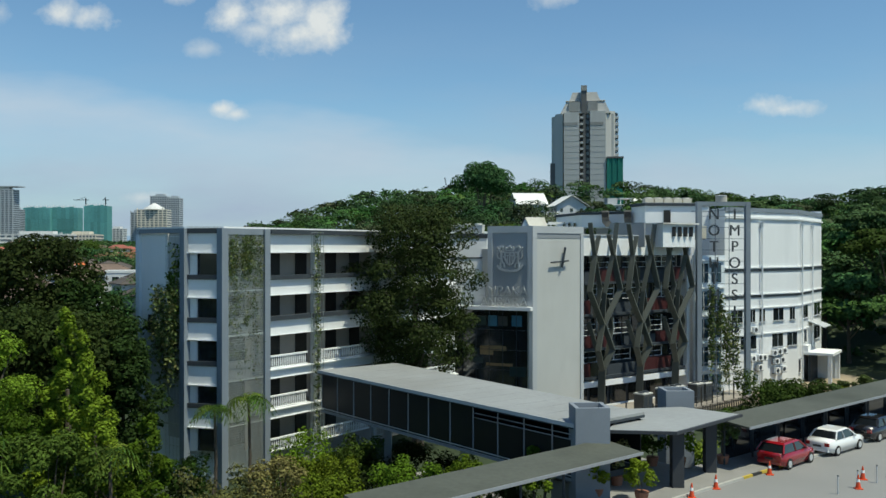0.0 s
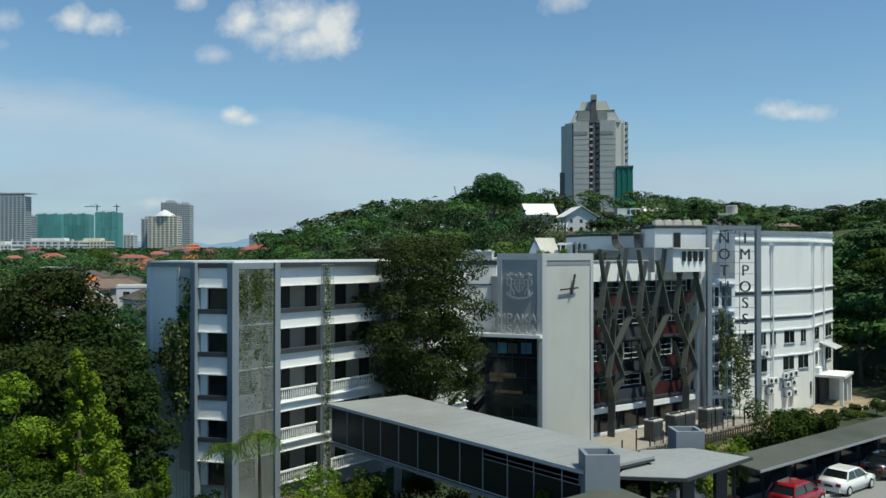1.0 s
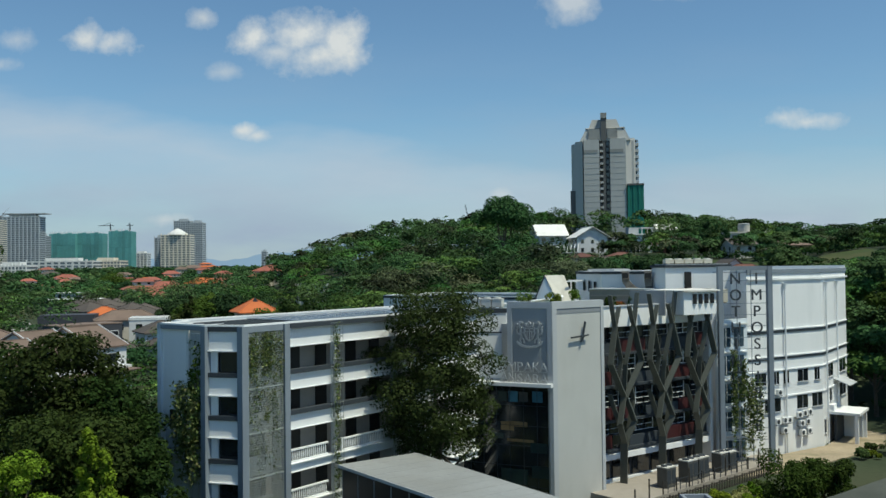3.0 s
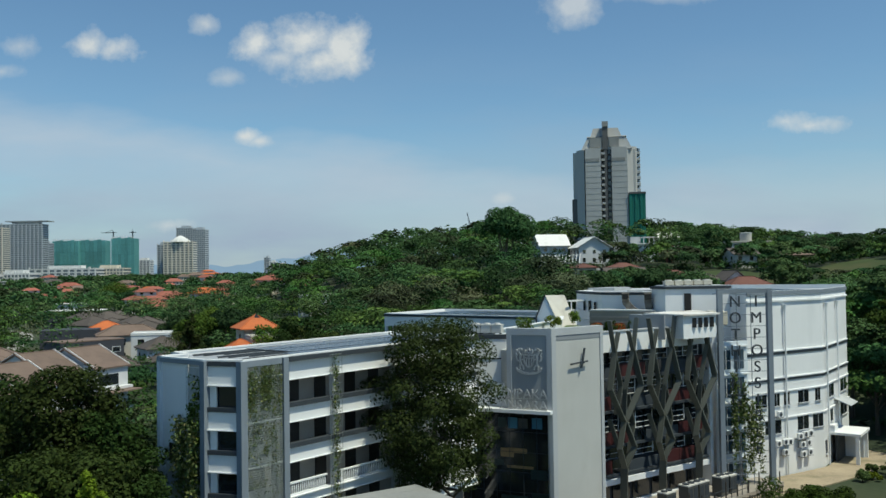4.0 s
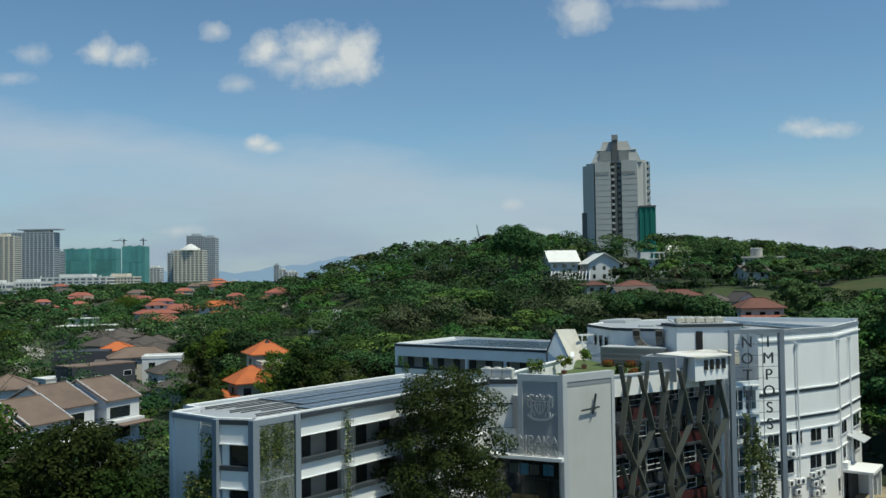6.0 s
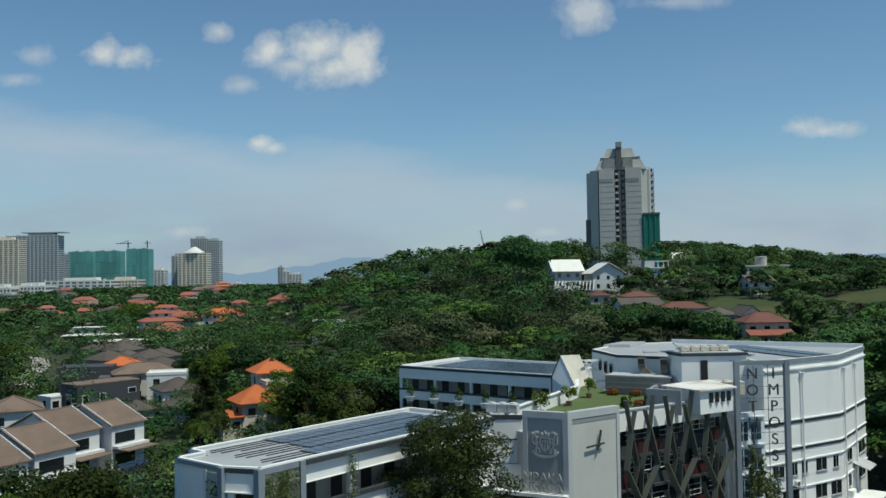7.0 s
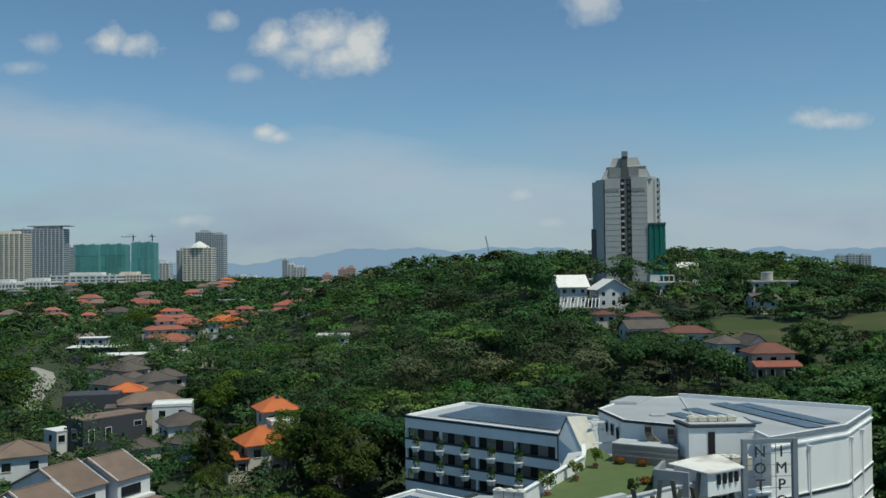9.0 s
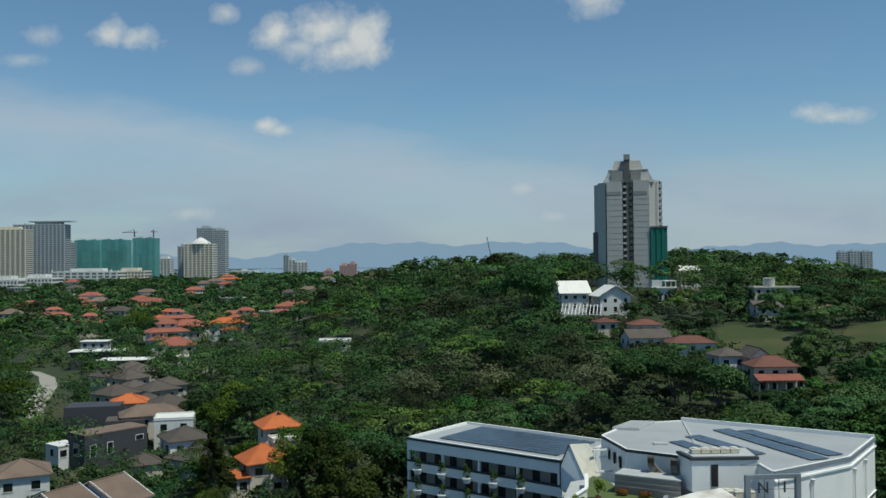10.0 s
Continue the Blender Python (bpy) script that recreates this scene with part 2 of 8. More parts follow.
SOLAR = material("solar_panel", (0.052, 0.070, 0.098), 0.22, 0.0, vary=0.2, scale=0.4, spread=0.25, bump=0.0, spec=0.7)
SCREEN = material("wire_mesh_screen", (0.42, 0.45, 0.43), 0.5, 0.4, vary=0.1)
ASPHALT = material("asphalt", (0.22, 0.22, 0.215), 0.9, vary=0.1, scale=0.25, fine=30.0, bump=0.3, stain=((0.2, 0.2, 0.195), 0.5))
EARTH = material("earth_and_grass", (0.030, 0.046, 0.02), 0.95, vary=0.35, scale=0.06, fine=1.5, bump=0.4, stain=((0.06, 0.058, 0.03), 0.6))
LAWN = material("lawn", (0.038, 0.058, 0.016), 0.95, vary=0.2, scale=0.1, fine=4.0, bump=0.3, stain=((0.10, 0.085, 0.038), 0.6))
TURF = material("roof_turf", (0.080, 0.118, 0.042), 0.95, vary=0.15, scale=0.5, fine=20.0)
BARK = material("bark", (0.10, 0.08, 0.06), 0.9, vary=0.25, scale=2.0, fine=9.0, bump=0.5)
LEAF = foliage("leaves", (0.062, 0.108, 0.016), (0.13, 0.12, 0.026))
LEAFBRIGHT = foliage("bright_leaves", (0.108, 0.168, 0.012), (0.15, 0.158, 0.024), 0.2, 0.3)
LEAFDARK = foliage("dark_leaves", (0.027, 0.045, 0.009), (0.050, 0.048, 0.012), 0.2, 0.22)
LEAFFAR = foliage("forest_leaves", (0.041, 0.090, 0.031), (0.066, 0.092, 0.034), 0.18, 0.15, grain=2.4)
LEAFBROWN = foliage("brown_green_leaves", (0.034, 0.054, 0.014), (0.070, 0.058, 0.020), 0.25, 0.25, 0.4)
DRYSHRUB = foliage("yellow_brown_leaves", (0.13, 0.125, 0.042), (0.20, 0.15, 0.065), 0.3, 0.25)
EMBLEMPANEL = material("emblem_panel_paint", (0.33, 0.345, 0.355), 0.6, vary=0.07, scale=0.5, streak=3.0)
CREAMCASE = material("cream_casing", (0.60, 0.56, 0.47), 0.7, vary=0.12, stain=((0.4, 0.36, 0.28), 0.4))
VINE = foliage("climber_leaves", (0.10, 0.145, 0.045), (0.22, 0.19, 0.09), 0.3, 0.25)


# ---- mesh building ----
class Mesh:
    """Collects vertices and faces for one part."""

    def __init__(self):
        self.v, self.f = [], []

    def add(self, pts, faces):
        k = len(self.v)
        self.v.extend(tuple(p) for p in pts)
        self.f.extend(tuple(k + i for i in f) for f in faces)
        return self

    def box(self, x0, y0, z0, x1, y1, z1):
        p = [(x, y, z) for z in (z0, z1) for y in (y0, y1) for x in (x0, x1)]
        return self.add(p, ((0, 2, 3, 1), (4, 5, 7, 6), (0, 1, 5, 4), (2, 6, 7, 3), (0, 4, 6, 2), (1, 3, 7, 5)))

    def prism(self, poly, z0, z1):
        n = len(poly)
        zz0 = z0 if isinstance(z0, (list, tuple)) else [z0] * n
        zz1 = z1 if isinstance(z1, (list, tuple)) else [z1] * n
        p = [(x, y, z) for (x, y), z in zip(poly, zz0)] + [(x, y, z) for (x, y), z in zip(poly, zz1)]
        area = sum(a[0] * b[1] - b[0] * a[1] for a, b in zip(poly, list(poly[1:]) + [poly[0]]))
        f = [tuple(range(n))[::-1], tuple(range(n, 2 * n))] + [(i, (i + 1) % n, n + (i + 1) % n, n + i) for i in range(n)]
        if area < 0:
            f = [q[::-1] for q in f]
        return self.add(p, f)

    def beam(self, a, b, w, h, up=(0, 0, 1)):
        """A bar from a to b, w wide across and h deep along up."""
        a, b, up = Vector(a), Vector(b), Vector(up)
        d = (b - a).normalized()
        s = d.cross(up)
        if s.length < 1e-4:
            s = d.cross(Vector((1, 0, 0)))
        s.normalize()
        t = s.cross(d).normalized()
        p = [c + s * i * w / 2 + t * j * h / 2 for c in (a, b) for i, j in ((-1, -1), (1, -1), (1, 1), (-1, 1))]
        return self.add(p, ((0, 1, 2, 3), (7, 6, 5, 4), (0, 4, 5, 1), (1, 5, 6, 2), (2, 6, 7, 3), (3, 7, 4, 0)))

    def tube(self, a, b, r0, r1=None, n=8):
        a, b = Vector(a), Vector(b)
        r1 = r0 if r1 is None else r1
        q = (b - a).to_track_quat("Z", "Y").to_matrix()
        ring = [q @ Vector((math.cos(2 * math.pi * i / n), math.sin(2 * math.pi * i / n), 0)) for i in range(n)]
        p = [a + r * r0 for r in ring] + [b + r * r1 for r in ring]
        return self.add(p, [tuple(range(n))[::-1], tuple(range(n, 2 * n))] + [(i, (i + 1) % n, n + (i + 1) % n, n + i) for i in range(n)])

    def data(self, name, mat):
        me = bpy.data.meshes.new(name)
        me.from_pydata(self.v, [], self.f)
        me.materials.append(mat)
        return me


def part(name, mesh, mat, parent=None, label=""):
    ob = new(name, mesh.data(name, mat) if isinstance(mesh, Mesh) else mesh)
    ob.parent = parent
    if label:
        ob["label"] = label
    return ob


def thing(name, m, label, category, group="", kind=""):
    ob = new(name)
    ob.matrix_world = m
    return tagged(ob, label, category, group, kind)


def single(name, mesh, mat, label, category, group="", kind="", m=None):
    ob = new(name, mesh.data(name, mat) if isinstance(mesh, Mesh) else mesh)
    if m is not None:
        ob.matrix_world = m
    return tagged(ob, label, category, group, kind)


def step(a, b, x):
    t = np.clip((x - a) / (b - a), 0, 1)
    return t * t * (3 - 2 * t)


# ---- the ground ----
HILLS = ((67.8, 442.2, 108.9, 13.6), (-42.5, 463.1, 62.5, 15.9), (55.9, 299.9, 77.8, 11.6), (44.7, 218.0, 38.4, 6.8), (172.5, 368.3, 107.8, 7.5),
         (13.0, 381.9, 73.1, 9.6), (142.4, 258.6, 53.3, 14.9), (137.6, 599.7, 153.3, 30.4), (304.2, 266.6, 96.2, 33.8))


def land(x, y):
    """Height of the ground, for numbers or arrays."""
    z = 0.0
    for a, b, s, k in HILLS:
        z = z + k * np.exp(-((x - a) ** 2 + (y - b) ** 2) / s ** 2)
    z = z + 14 * step(650, 1150, y) * step(-50, -200, x)
    along = (x - 9) * 0.64 - (y - 43.0) * 0.77
    low = step(1.0, -5.0, along) * step(95, 70, np.hypot(x - 5, y - 70))
    return z - 4.0 * low


def make_ground():
    s = np.linspace(-1, 1, 181)
    xs = 60 * np.sinh(s * 5.05) + 10
    ys = 60 * np.sinh(s * 5.05) + 90
    X, Y = np.meshgrid(xs, ys)
    Z = land(X, Y) - 0.06
    v = np.stack([X.ravel(), Y.ravel(), Z.ravel()], 1)
    n = len(xs)
    i = np.arange(n * n).reshape(n, n)
    f = np.stack([i[:-1, :-1].ravel(), i[:-1, 1:].ravel(), i[1:, 1:].ravel(), i[1:, :-1].ravel()], 1)
    me = bpy.data.meshes.new("ground")
    me.from_pydata(v.tolist(), [], f.tolist())
    me.materials.append(EARTH)
    me.shade_smooth()
    single("ground", me, EARTH, "rolling ground of earth and rough grass", "ground", kind="structure")


make_ground()


# ---- vegetation makers ----
def leaf_cards(rng, centres, radii, count, size, up_bias=0.35, flat=0.75, inside=0.25, dome=None):
    """Diamond leaves on and in ellipsoid lobes: arrays of vertices (4 a leaf)."""
    centres, radii = np.asarray(centres, float), np.asarray(radii, float)
    w = (radii ** 2).sum(1)
    which = rng.choice(len(centres), count, p=w / w.sum())
    d = rng.normal(size=(count, 3))
    d[:, 2] += up_bias
    d /= np.linalg.norm(d, axis=1, keepdims=True)
    r = 1.0 - inside * rng.random(count) ** 2
    pos = centres[which] + d * radii[which] * r[:, None]
    if dome is not None:
        out = pos - np.asarray(dome, float)
        d = 0.45 * d + 0.55 * out / np.linalg.norm(out, axis=1, keepdims=True)
    nrm = d * flat + rng.normal(size=(count, 3)) * 0.27
    nrm[:, 2] += 0.3
    nrm /= np.linalg.norm(nrm, axis=1, keepdims=True)
    a = np.cross(nrm, rng.normal(size=(count, 3)))
    a /= np.linalg.norm(a, axis=1, keepdims=True)
    b = np.cross(nrm, a)
    s = size * (0.55 + 0.9 * rng.random(count))[:, None]
    v = np.empty((count, 4, 3))
    v[:, 0], v[:, 1], v[:, 2], v[:, 3] = pos - a * s, pos - b * s * 0.62 + nrm * s * 0.12, pos + a * s, pos + b * s * 0.62 + nrm * s * 0.12
    return v.reshape(-1, 3)


def cards_mesh(name, v, tint, mat):
    """A mesh of diamonds with a tint for each vertex."""
    n = len(v) // 4
    me = bpy.data.meshes.new(name)
    me.vertices.add(len(v))
    me.vertices.foreach_set("co", np.ascontiguousarray(v, np.float32).ravel())
    me.loops.add(len(v))
    me.loops.foreach_set("vertex_index", np.arange(len(v), dtype=np.int32))
    me.polygons.add(n)
    me.polygons.foreach_set("loop_start", np.arange(0, len(v), 4, dtype=np.int32))
    me.update(calc_edges=True)
    att = me.attributes.new("tint", "FLOAT", "POINT")
    att.data.foreach_set("value", np.broadcast_to(np.asarray(tint, np.float32), (len(v),)).copy())
    me.materials.append(mat)
    return me


def lobes_of(rng, kind, h, r, fine=1):
    """Lobes of a crown for a tree h high and r wide: centres and radii."""
    c, q = [], []
    if kind == "dome":
        squash = rng.uniform(0.55, 0.95)
        for k in range(11):
            a, d = k * 2.4 + rng.uniform(-0.5, 0.5), r * math.sqrt((k + 0.4) / 11) * rng.uniform(0.55, 0.8)
            c.append((d * math.cos(a), d * math.sin(a), h - r * squash * (0.42 + 0.75 * (d / r) ** 2) + rng.uniform(-0.1, 0.1) * r))
            s = r * rng.uniform(0.30, 0.46)
            q.append((s, s, s * squash))
        return np.array(c), np.array(q)
    if kind == "round":
        for _ in range(20 * fine):
            d = rng.normal(size=3)
            d /= np.linalg.norm(d)
            m = rng.uniform(0.55, 0.8)
            c.append((d[0] * r * m, d[1] * r * m, h * 0.64 + d[2] * h * 0.33 * m))
            s = r * rng.uniform(0.19, 0.34) / fine ** 0.42
            q.append((s, s, s * 0.8))
    elif kind == "oval":
        for k in range(60):
            f = (k + 0.5) / 60
            a, d = k * 2.4 + rng.uniform(-0.4, 0.4), r * (0.25 + 0.75 * math.sin(math.pi * min(1.0, 0.12 + 0.8 * f)) ** 0.8) * rng.uniform(0.2, 0.86)
            c.append((d * math.cos(a), d * math.sin(a), h * (0.34 + 0.58 * f)))
            s = r * rng.uniform(0.18, 0.36)
            q.append((s, s, s * 0.66))
    elif kind == "umbrella":
        for k in range(17):
            a, d = rng.uniform(0, 2 * math.pi), r * math.sqrt(rng.random()) * 0.9
            c.append((d * math.cos(a), d * math.sin(a), h * (0.86 + 0.1 * rng.random() - 0.16 * (d / r) ** 2)))
            s = r * rng.uniform(0.2, 0.36)
            q.append((s, s, s * 0.36))
    elif kind == "tall":
        for k in range(16 * fine):
            f = k / (16 * fine - 1)
            a, d = rng.uniform(0, 2 * math.pi), r * rng.uniform(0.35, 0.75) * (1 - f * 0.78)
            c.append((d * math.cos(a), d * math.sin(a), h * (0.24 + 0.68 * f)))
            s = r * rng.uniform(0.23, 0.38) * (1.05 - 0.6 * f) / fine ** 0.42
            q.append((s, s, s * 1.1))
    else:  # shrub
        for _ in range(11 * fine):
            a, d = rng.uniform(0, 2 * math.pi), r * math.sqrt(rng.random()) * 0.8
            c.append((d * math.cos(a), d * math.sin(a), h * rng.uniform(0.3, 0.72)))
            s = r * rng.uniform(0.26, 0.44) / fine ** 0.42
            q.append((s, s, min(s, h * 0.26)))
    return np.array(c), np.array(q)


def trunk_mesh(rng, h, r, lobes, limbs=7, top=0.62):
    m = Mesh()
    lean = Vector((rng.uniform(-0.3, 0.3), rng.uniform(-0.3, 0.3), 0))
    r0 = max(0.05, h * 0.017)
    p = [Vector((0, 0, -0.3)), Vector((0, 0, h * 0.2)) + lean * 0.4, Vector((0, 0, h * 0.42)) + lean, Vector((0, 0, h * top)) + lean * 1.2]
    rr = [r0 * 1.5, r0, r0 * 0.75, r0 * 0.4]
    for a, b, s, t in zip(p, p[1:], rr, rr[1:]):
        m.tube(a, b, s, t, 7)
    for k in range(min(limbs, len(lobes))):
        c = Vector(lobes[k])
        start = p[1].lerp(p[2], rng.random())
        mid = start.lerp(c, 0.55) + Vector((0, 0, -0.06 * h))
        m.tube(start, mid, r0 * 0.5, r0 * 0.32, 5)
        m.tube(mid, c, r0 * 0.32, r0 * 0.12, 5)
    return m


TREE_KINDS = {}


def tree(kind, h, r, x, y, leaf=LEAF, count=3500, size=0.2, label="leafy green tree", category="tree", name="tree", z=None, seed=1, group="", inside=0.5, fine=1):
    """A tree with a trunk, limbs and a crown of many leaves; trees of one kind and seed share their meshes."""
    key = (kind, round(h, 1), round(r, 1), leaf.name, count, seed, fine)
    if key not in TREE_KINDS:
        rng = np.random.default_rng(seed * 7919 + int(h * 10) + int(r * 100))
        c, q = lobes_of(rng, kind, h, r, fine)
        v = leaf_cards(rng, c, q, count, size, inside=inside, flat=0.6)
        TREE_KINDS[key] = (cards_mesh("crown", v, rng.random(), leaf), trunk_mesh(rng, h, r, c).data("trunk", BARK))
    crown, trunk = TREE_KINDS[key]
    z = float(land(x, y)) if z is None else z
    t = thing(name, pose(x, y, z, 0, 0, (seed * 77 + x * 31) % 360), label, category, group)
    part("trunk", trunk, BARK, t)
    part("crown", crown, leaf, t)
    return t


def palm(x, y, h, spread=2.2, fronds=15, leaf=LEAF, seed=1, z=None, label="slender palm with feathery arching fronds"):
    rng = np.random.default_rng(seed)
    z = float(land(x, y)) if z is None else z
    t = thing("palm_tree", pose(x, y, z), label, "palm")
    tr = Mesh()
    tr.tube((0, 0, -0.3), (0.1, 0, h * 0.5), 0.13, 0.1, 7)
    tr.tube((0.1, 0, h * 0.5), (0, 0.05, h), 0.1, 0.08, 7)
    part("trunk", tr, BARK, t)
    for k in range(fronds):
        a = 2 * math.pi * k / fronds + rng.uniform(-0.2, 0.2)
        rise = rng.uniform(0.1, 1.3)
        side = Vector((-math.sin(a), math.cos(a), 0))
        pts, last = [], Vector((0, 0, h))
        for i in range(9):
            f = (i + 1) / 9
            p = Vector((math.cos(a) * spread * f, math.sin(a) * spread * f, h + spread * (rise * f - (0.7 + 0.8 * rise) * f * f)))
            w = spread * 0.33 * math.sin(math.pi * min(0.97, 0.12 + 0.86 * f))
            for sg in (-1, 1):
                tip = p + side * sg * w + Vector((0, 0, -w * 0.45)) + (p - last) * 0.5
                mid = (last + p) / 2
                pts += [last, mid + (tip - mid) * 0.5 + (p - last) * 0.25, tip, mid + (tip - mid) * 0.5 - (p - last) * 0.25]
            last = p
        part("frond", cards_mesh("frond", np.array([tuple(q) for q in pts]), rng.random(), leaf), leaf, t)
    return t


# ---- writing ----
def letter(ch, height, depth, mat, parent, m, name="letter"):
    cu = bpy.data.curves.new("letter", "FONT")
    cu.body, cu.size, cu.extrude, cu.align_x = ch, height * 1.38, depth / 2, "CENTER"
    tmp = bpy.data.objects.new("letter", cu)
    scene.collection.objects.link(tmp)
    bpy.context.view_layer.update()
    me = bpy.data.meshes.new_from_object(tmp.evaluated_get(bpy.context.evaluated_depsgraph_get()))
    bpy.data.objects.remove(tmp)
    bpy.data.curves.remove(cu)
    me.materials.clear()
    me.materials.append(mat)
    ob = part(name, me, mat, parent)
    ob.matrix_local = m
    return ob


def wallseg(m, p, q, thick, z0, z1):
    """A straight piece of wall from p to q, thick metres to its left side."""
    d = Vector((q[0] - p[0], q[1] - p[1])).normalized()
    s = Vector((-d.y, d.x)) * thick
    return m.prism([(p[0], p[1]), (q[0], q[1]), (q[0] + s.x, q[1] + s.y), (p[0] + s.x, p[1] + s.y)], z0, z1)


def vines(name, parent, rng, x0, x1, y, z0, z1, count, size=0.11, depth=0.18, axis=0, gap=0.5, mat=VINE, pitch=0.22):
    """Climbers in hanging strands on a screen."""
    strands = max(3, int((x1 - x0) / pitch))
    c, w = [], []
    sx = rng.uniform(x0, x1, strands)
    top = z0 + (z1 - z0) * (1 - gap * rng.random(strands) ** 2 * 0.35)
    bottom = z0 + (z1 - z0) * gap * rng.random(strands) ** 1.5
    k = rng.integers(0, strands, count)
    zz = bottom[k] + (top[k] - bottom[k]) * rng.random(count)
    xx = sx[k] + rng.normal(size=count) * 0.12
    yy = y + rng.normal(size=count) * depth * 0.5
    pos = np.stack([xx, yy, zz] if axis == 0 else [yy, xx, zz], 1)
    nrm = rng.normal(size=(count, 3))
    nrm[:, 1 - axis] += -1.0
    nrm /= np.linalg.norm(nrm, axis=1, keepdims=True)
    a = np.cross(nrm, rng.normal(size=(count, 3)))
    a /= np.linalg.norm(a, axis=1, keepdims=True)
    b = np.cross(nrm, a)
    s = size * (0.5 + rng.random(count))[:, None]
    v = np.stack([pos - a * s, pos - b * s * 0.6, pos + a * s, pos + b * s * 0.6], 1).reshape(-1, 3)
    return tagged(part(name, cards_mesh(name, v, np.repeat(rng.random(count), 4), mat), mat, parent, "climbing plants"), kind="stuff")


def wire_screen(parent, p, q, z0, z1, step_h=0.55, step_v=0.28, name="wire_screen"):
    m = Mesh()
    p, q = Vector((*p, 0)), Vector((*q, 0))
    n = max(2, int((q - p).length / step_v))
    for i in range(n + 1):
        a = p.lerp(q, i / n)
        m.beam((a.x, a.y, z0), (a.x, a.y, z1), 0.022, 0.022)
    k = max(2, int((z1 - z0) / step_h))
    for i in range(k + 1):
        z = z0 + (z1 - z0) * i / k
        m.beam((p.x, p.y, z), (q.x, q.y, z), 0.022, 0.022)
    for z in np.arange(z0, z1, 3.1):
        m.beam((p.x, p.y, z), (q.x, q.y, z), 0.06, 0.09)
    return part(name, m, SCREEN, parent, "galvanised wire mesh screen")


# ---- classroom block with open corridors ----
FLOORS = ((10.43, 12.08), (7.48, 9.0), (4.5, 6.1), (1.6, 3.0), (-1.5, 0.1))  # open heights of the storeys
block = thing("classroom_block", pose(-12.7, 62.2, 0, 0, 0, 53.3), "white five-storey school wing with open corridors and solar roof", "building")
LEN = 23.4
core = Mesh()
core.prism([(0.0, 1.75), (LEN, 1.75), (LEN, 10.2), (-2.5, 10.2), (-2.5, 8.3), (-4.55, 8.3), (-4.55, 3.4), (-3.2, 1.75)], -4.5, 13.2)
part("wall", core, PALE, block)
inner = Mesh()
inner.box(0.2, 1.68, -4.5, LEN, 1.745, 13.1)
part("corridor_wall", inner, BEIGE, block, "greige corridor wall")
for i, (z0, z1) in enumerate(FLOORS):
    top = 13.38 if i == 0 else FLOORS[i - 1][0] - (0.35 if i < 3 else 0.95)
    band = Mesh().box(0.25, 0.0, z1, LEN, 0.2, top)
    part("spandrel", band, WHITE, block)
    cap = Mesh().box(0.25, -0.36 if i == 0 else -0.24, top + 0.003, LEN, 0.28, (13.72 if i == 0 else top + (0.32 if i < 3 else 0.08)))
    part("ledge", cap, TRIM if i < 3 else WHITE, block, "dark grey ledge" if i < 3 else "")
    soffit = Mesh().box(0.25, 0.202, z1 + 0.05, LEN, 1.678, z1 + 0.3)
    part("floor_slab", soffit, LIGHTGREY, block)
    sill = Mesh().box(0.25, -0.12, z1 - 0.06, LEN, 0.22, z1 - 0.003)
    part("sill", sill, WHITE, block)
for i, (z0, z1) in enumerate(FLOORS):
    base = z0 - 1.0
    x = 1.7
    k = 0
    while x < LEN - 1.3:
        d = Mesh().box(x, 1.60, base, x + 1.15, 1.677, z1 - 0.1)
        d.box(x + 0.08, 1.585, base + 1.35, x + 1.07, 1.597, base + 1.4)
        part("corridor_door", d, DARKDOOR, block)
        x += 2.78 if k % 2 == 0 else 3.3
        k += 1
    if i in (2, 3, 4):
        rail = Mesh()
        for a, b in ((0.3, 4.2), (5.6, 11.2), (12.6, LEN - 0.1)):
            rail.box(a, 0.0, z0 - 0.02, b, 0.18, z0 + 0.1)
            rail.box(a, 0.02, z0 - 0.86, b, 0.16, z0 - 0.75)
            rail.box(a, -0.02, z0 - 0.86, a + 0.16, 0.19, z0 + 0.12)
            n = int((b - a) / 0.2)
            for j in range(1, n):
                q = a + (b - a) * j / n
                rail.tube((q, 0.09, z0 - 0.75), (q, 0.09, z0 - 0.42), 0.035, 0.06, 6)
                rail.tube((q, 0.09, z0 - 0.42), (q, 0.09, z0), 0.06, 0.03, 6)
        part("balustrade", rail, WHITE, block, "white balustrade with turned balusters")
# columns, screens and climbers on the long side
rng = np.random.default_rng(5)
for x, y, w in ((0.0, 0.0, 0.5), (-3.75, 0.1, 0.55), (-4.85, 2.75, 0.5), (-4.75, 8.15, 0.4)):
    c = Mesh().box(x - w / 2, y - w / 2, -4.5, x + w / 2, y + w / 2, 13.72)
    part("column", c, BLUEGREY if w > 0.4 else PALE, block, "blue-grey column")
for x0 in (4.25, 11.2):
    c = Mesh().box(x0 + 0.5, -0.02, -4.5, x0 + 0.85, 0.3, 13.4)
    part("column", c, LIGHTGREY, block)
    wire_screen(block, (x0, -0.35), (x0 + 1.25, -0.35), -3.0, 13.55)
    vines("climber", block, rng, x0 + 0.1, x0 + 0.75, -0.38, -2.0, 13.6, 900, 0.085, 0.22, gap=0.9)
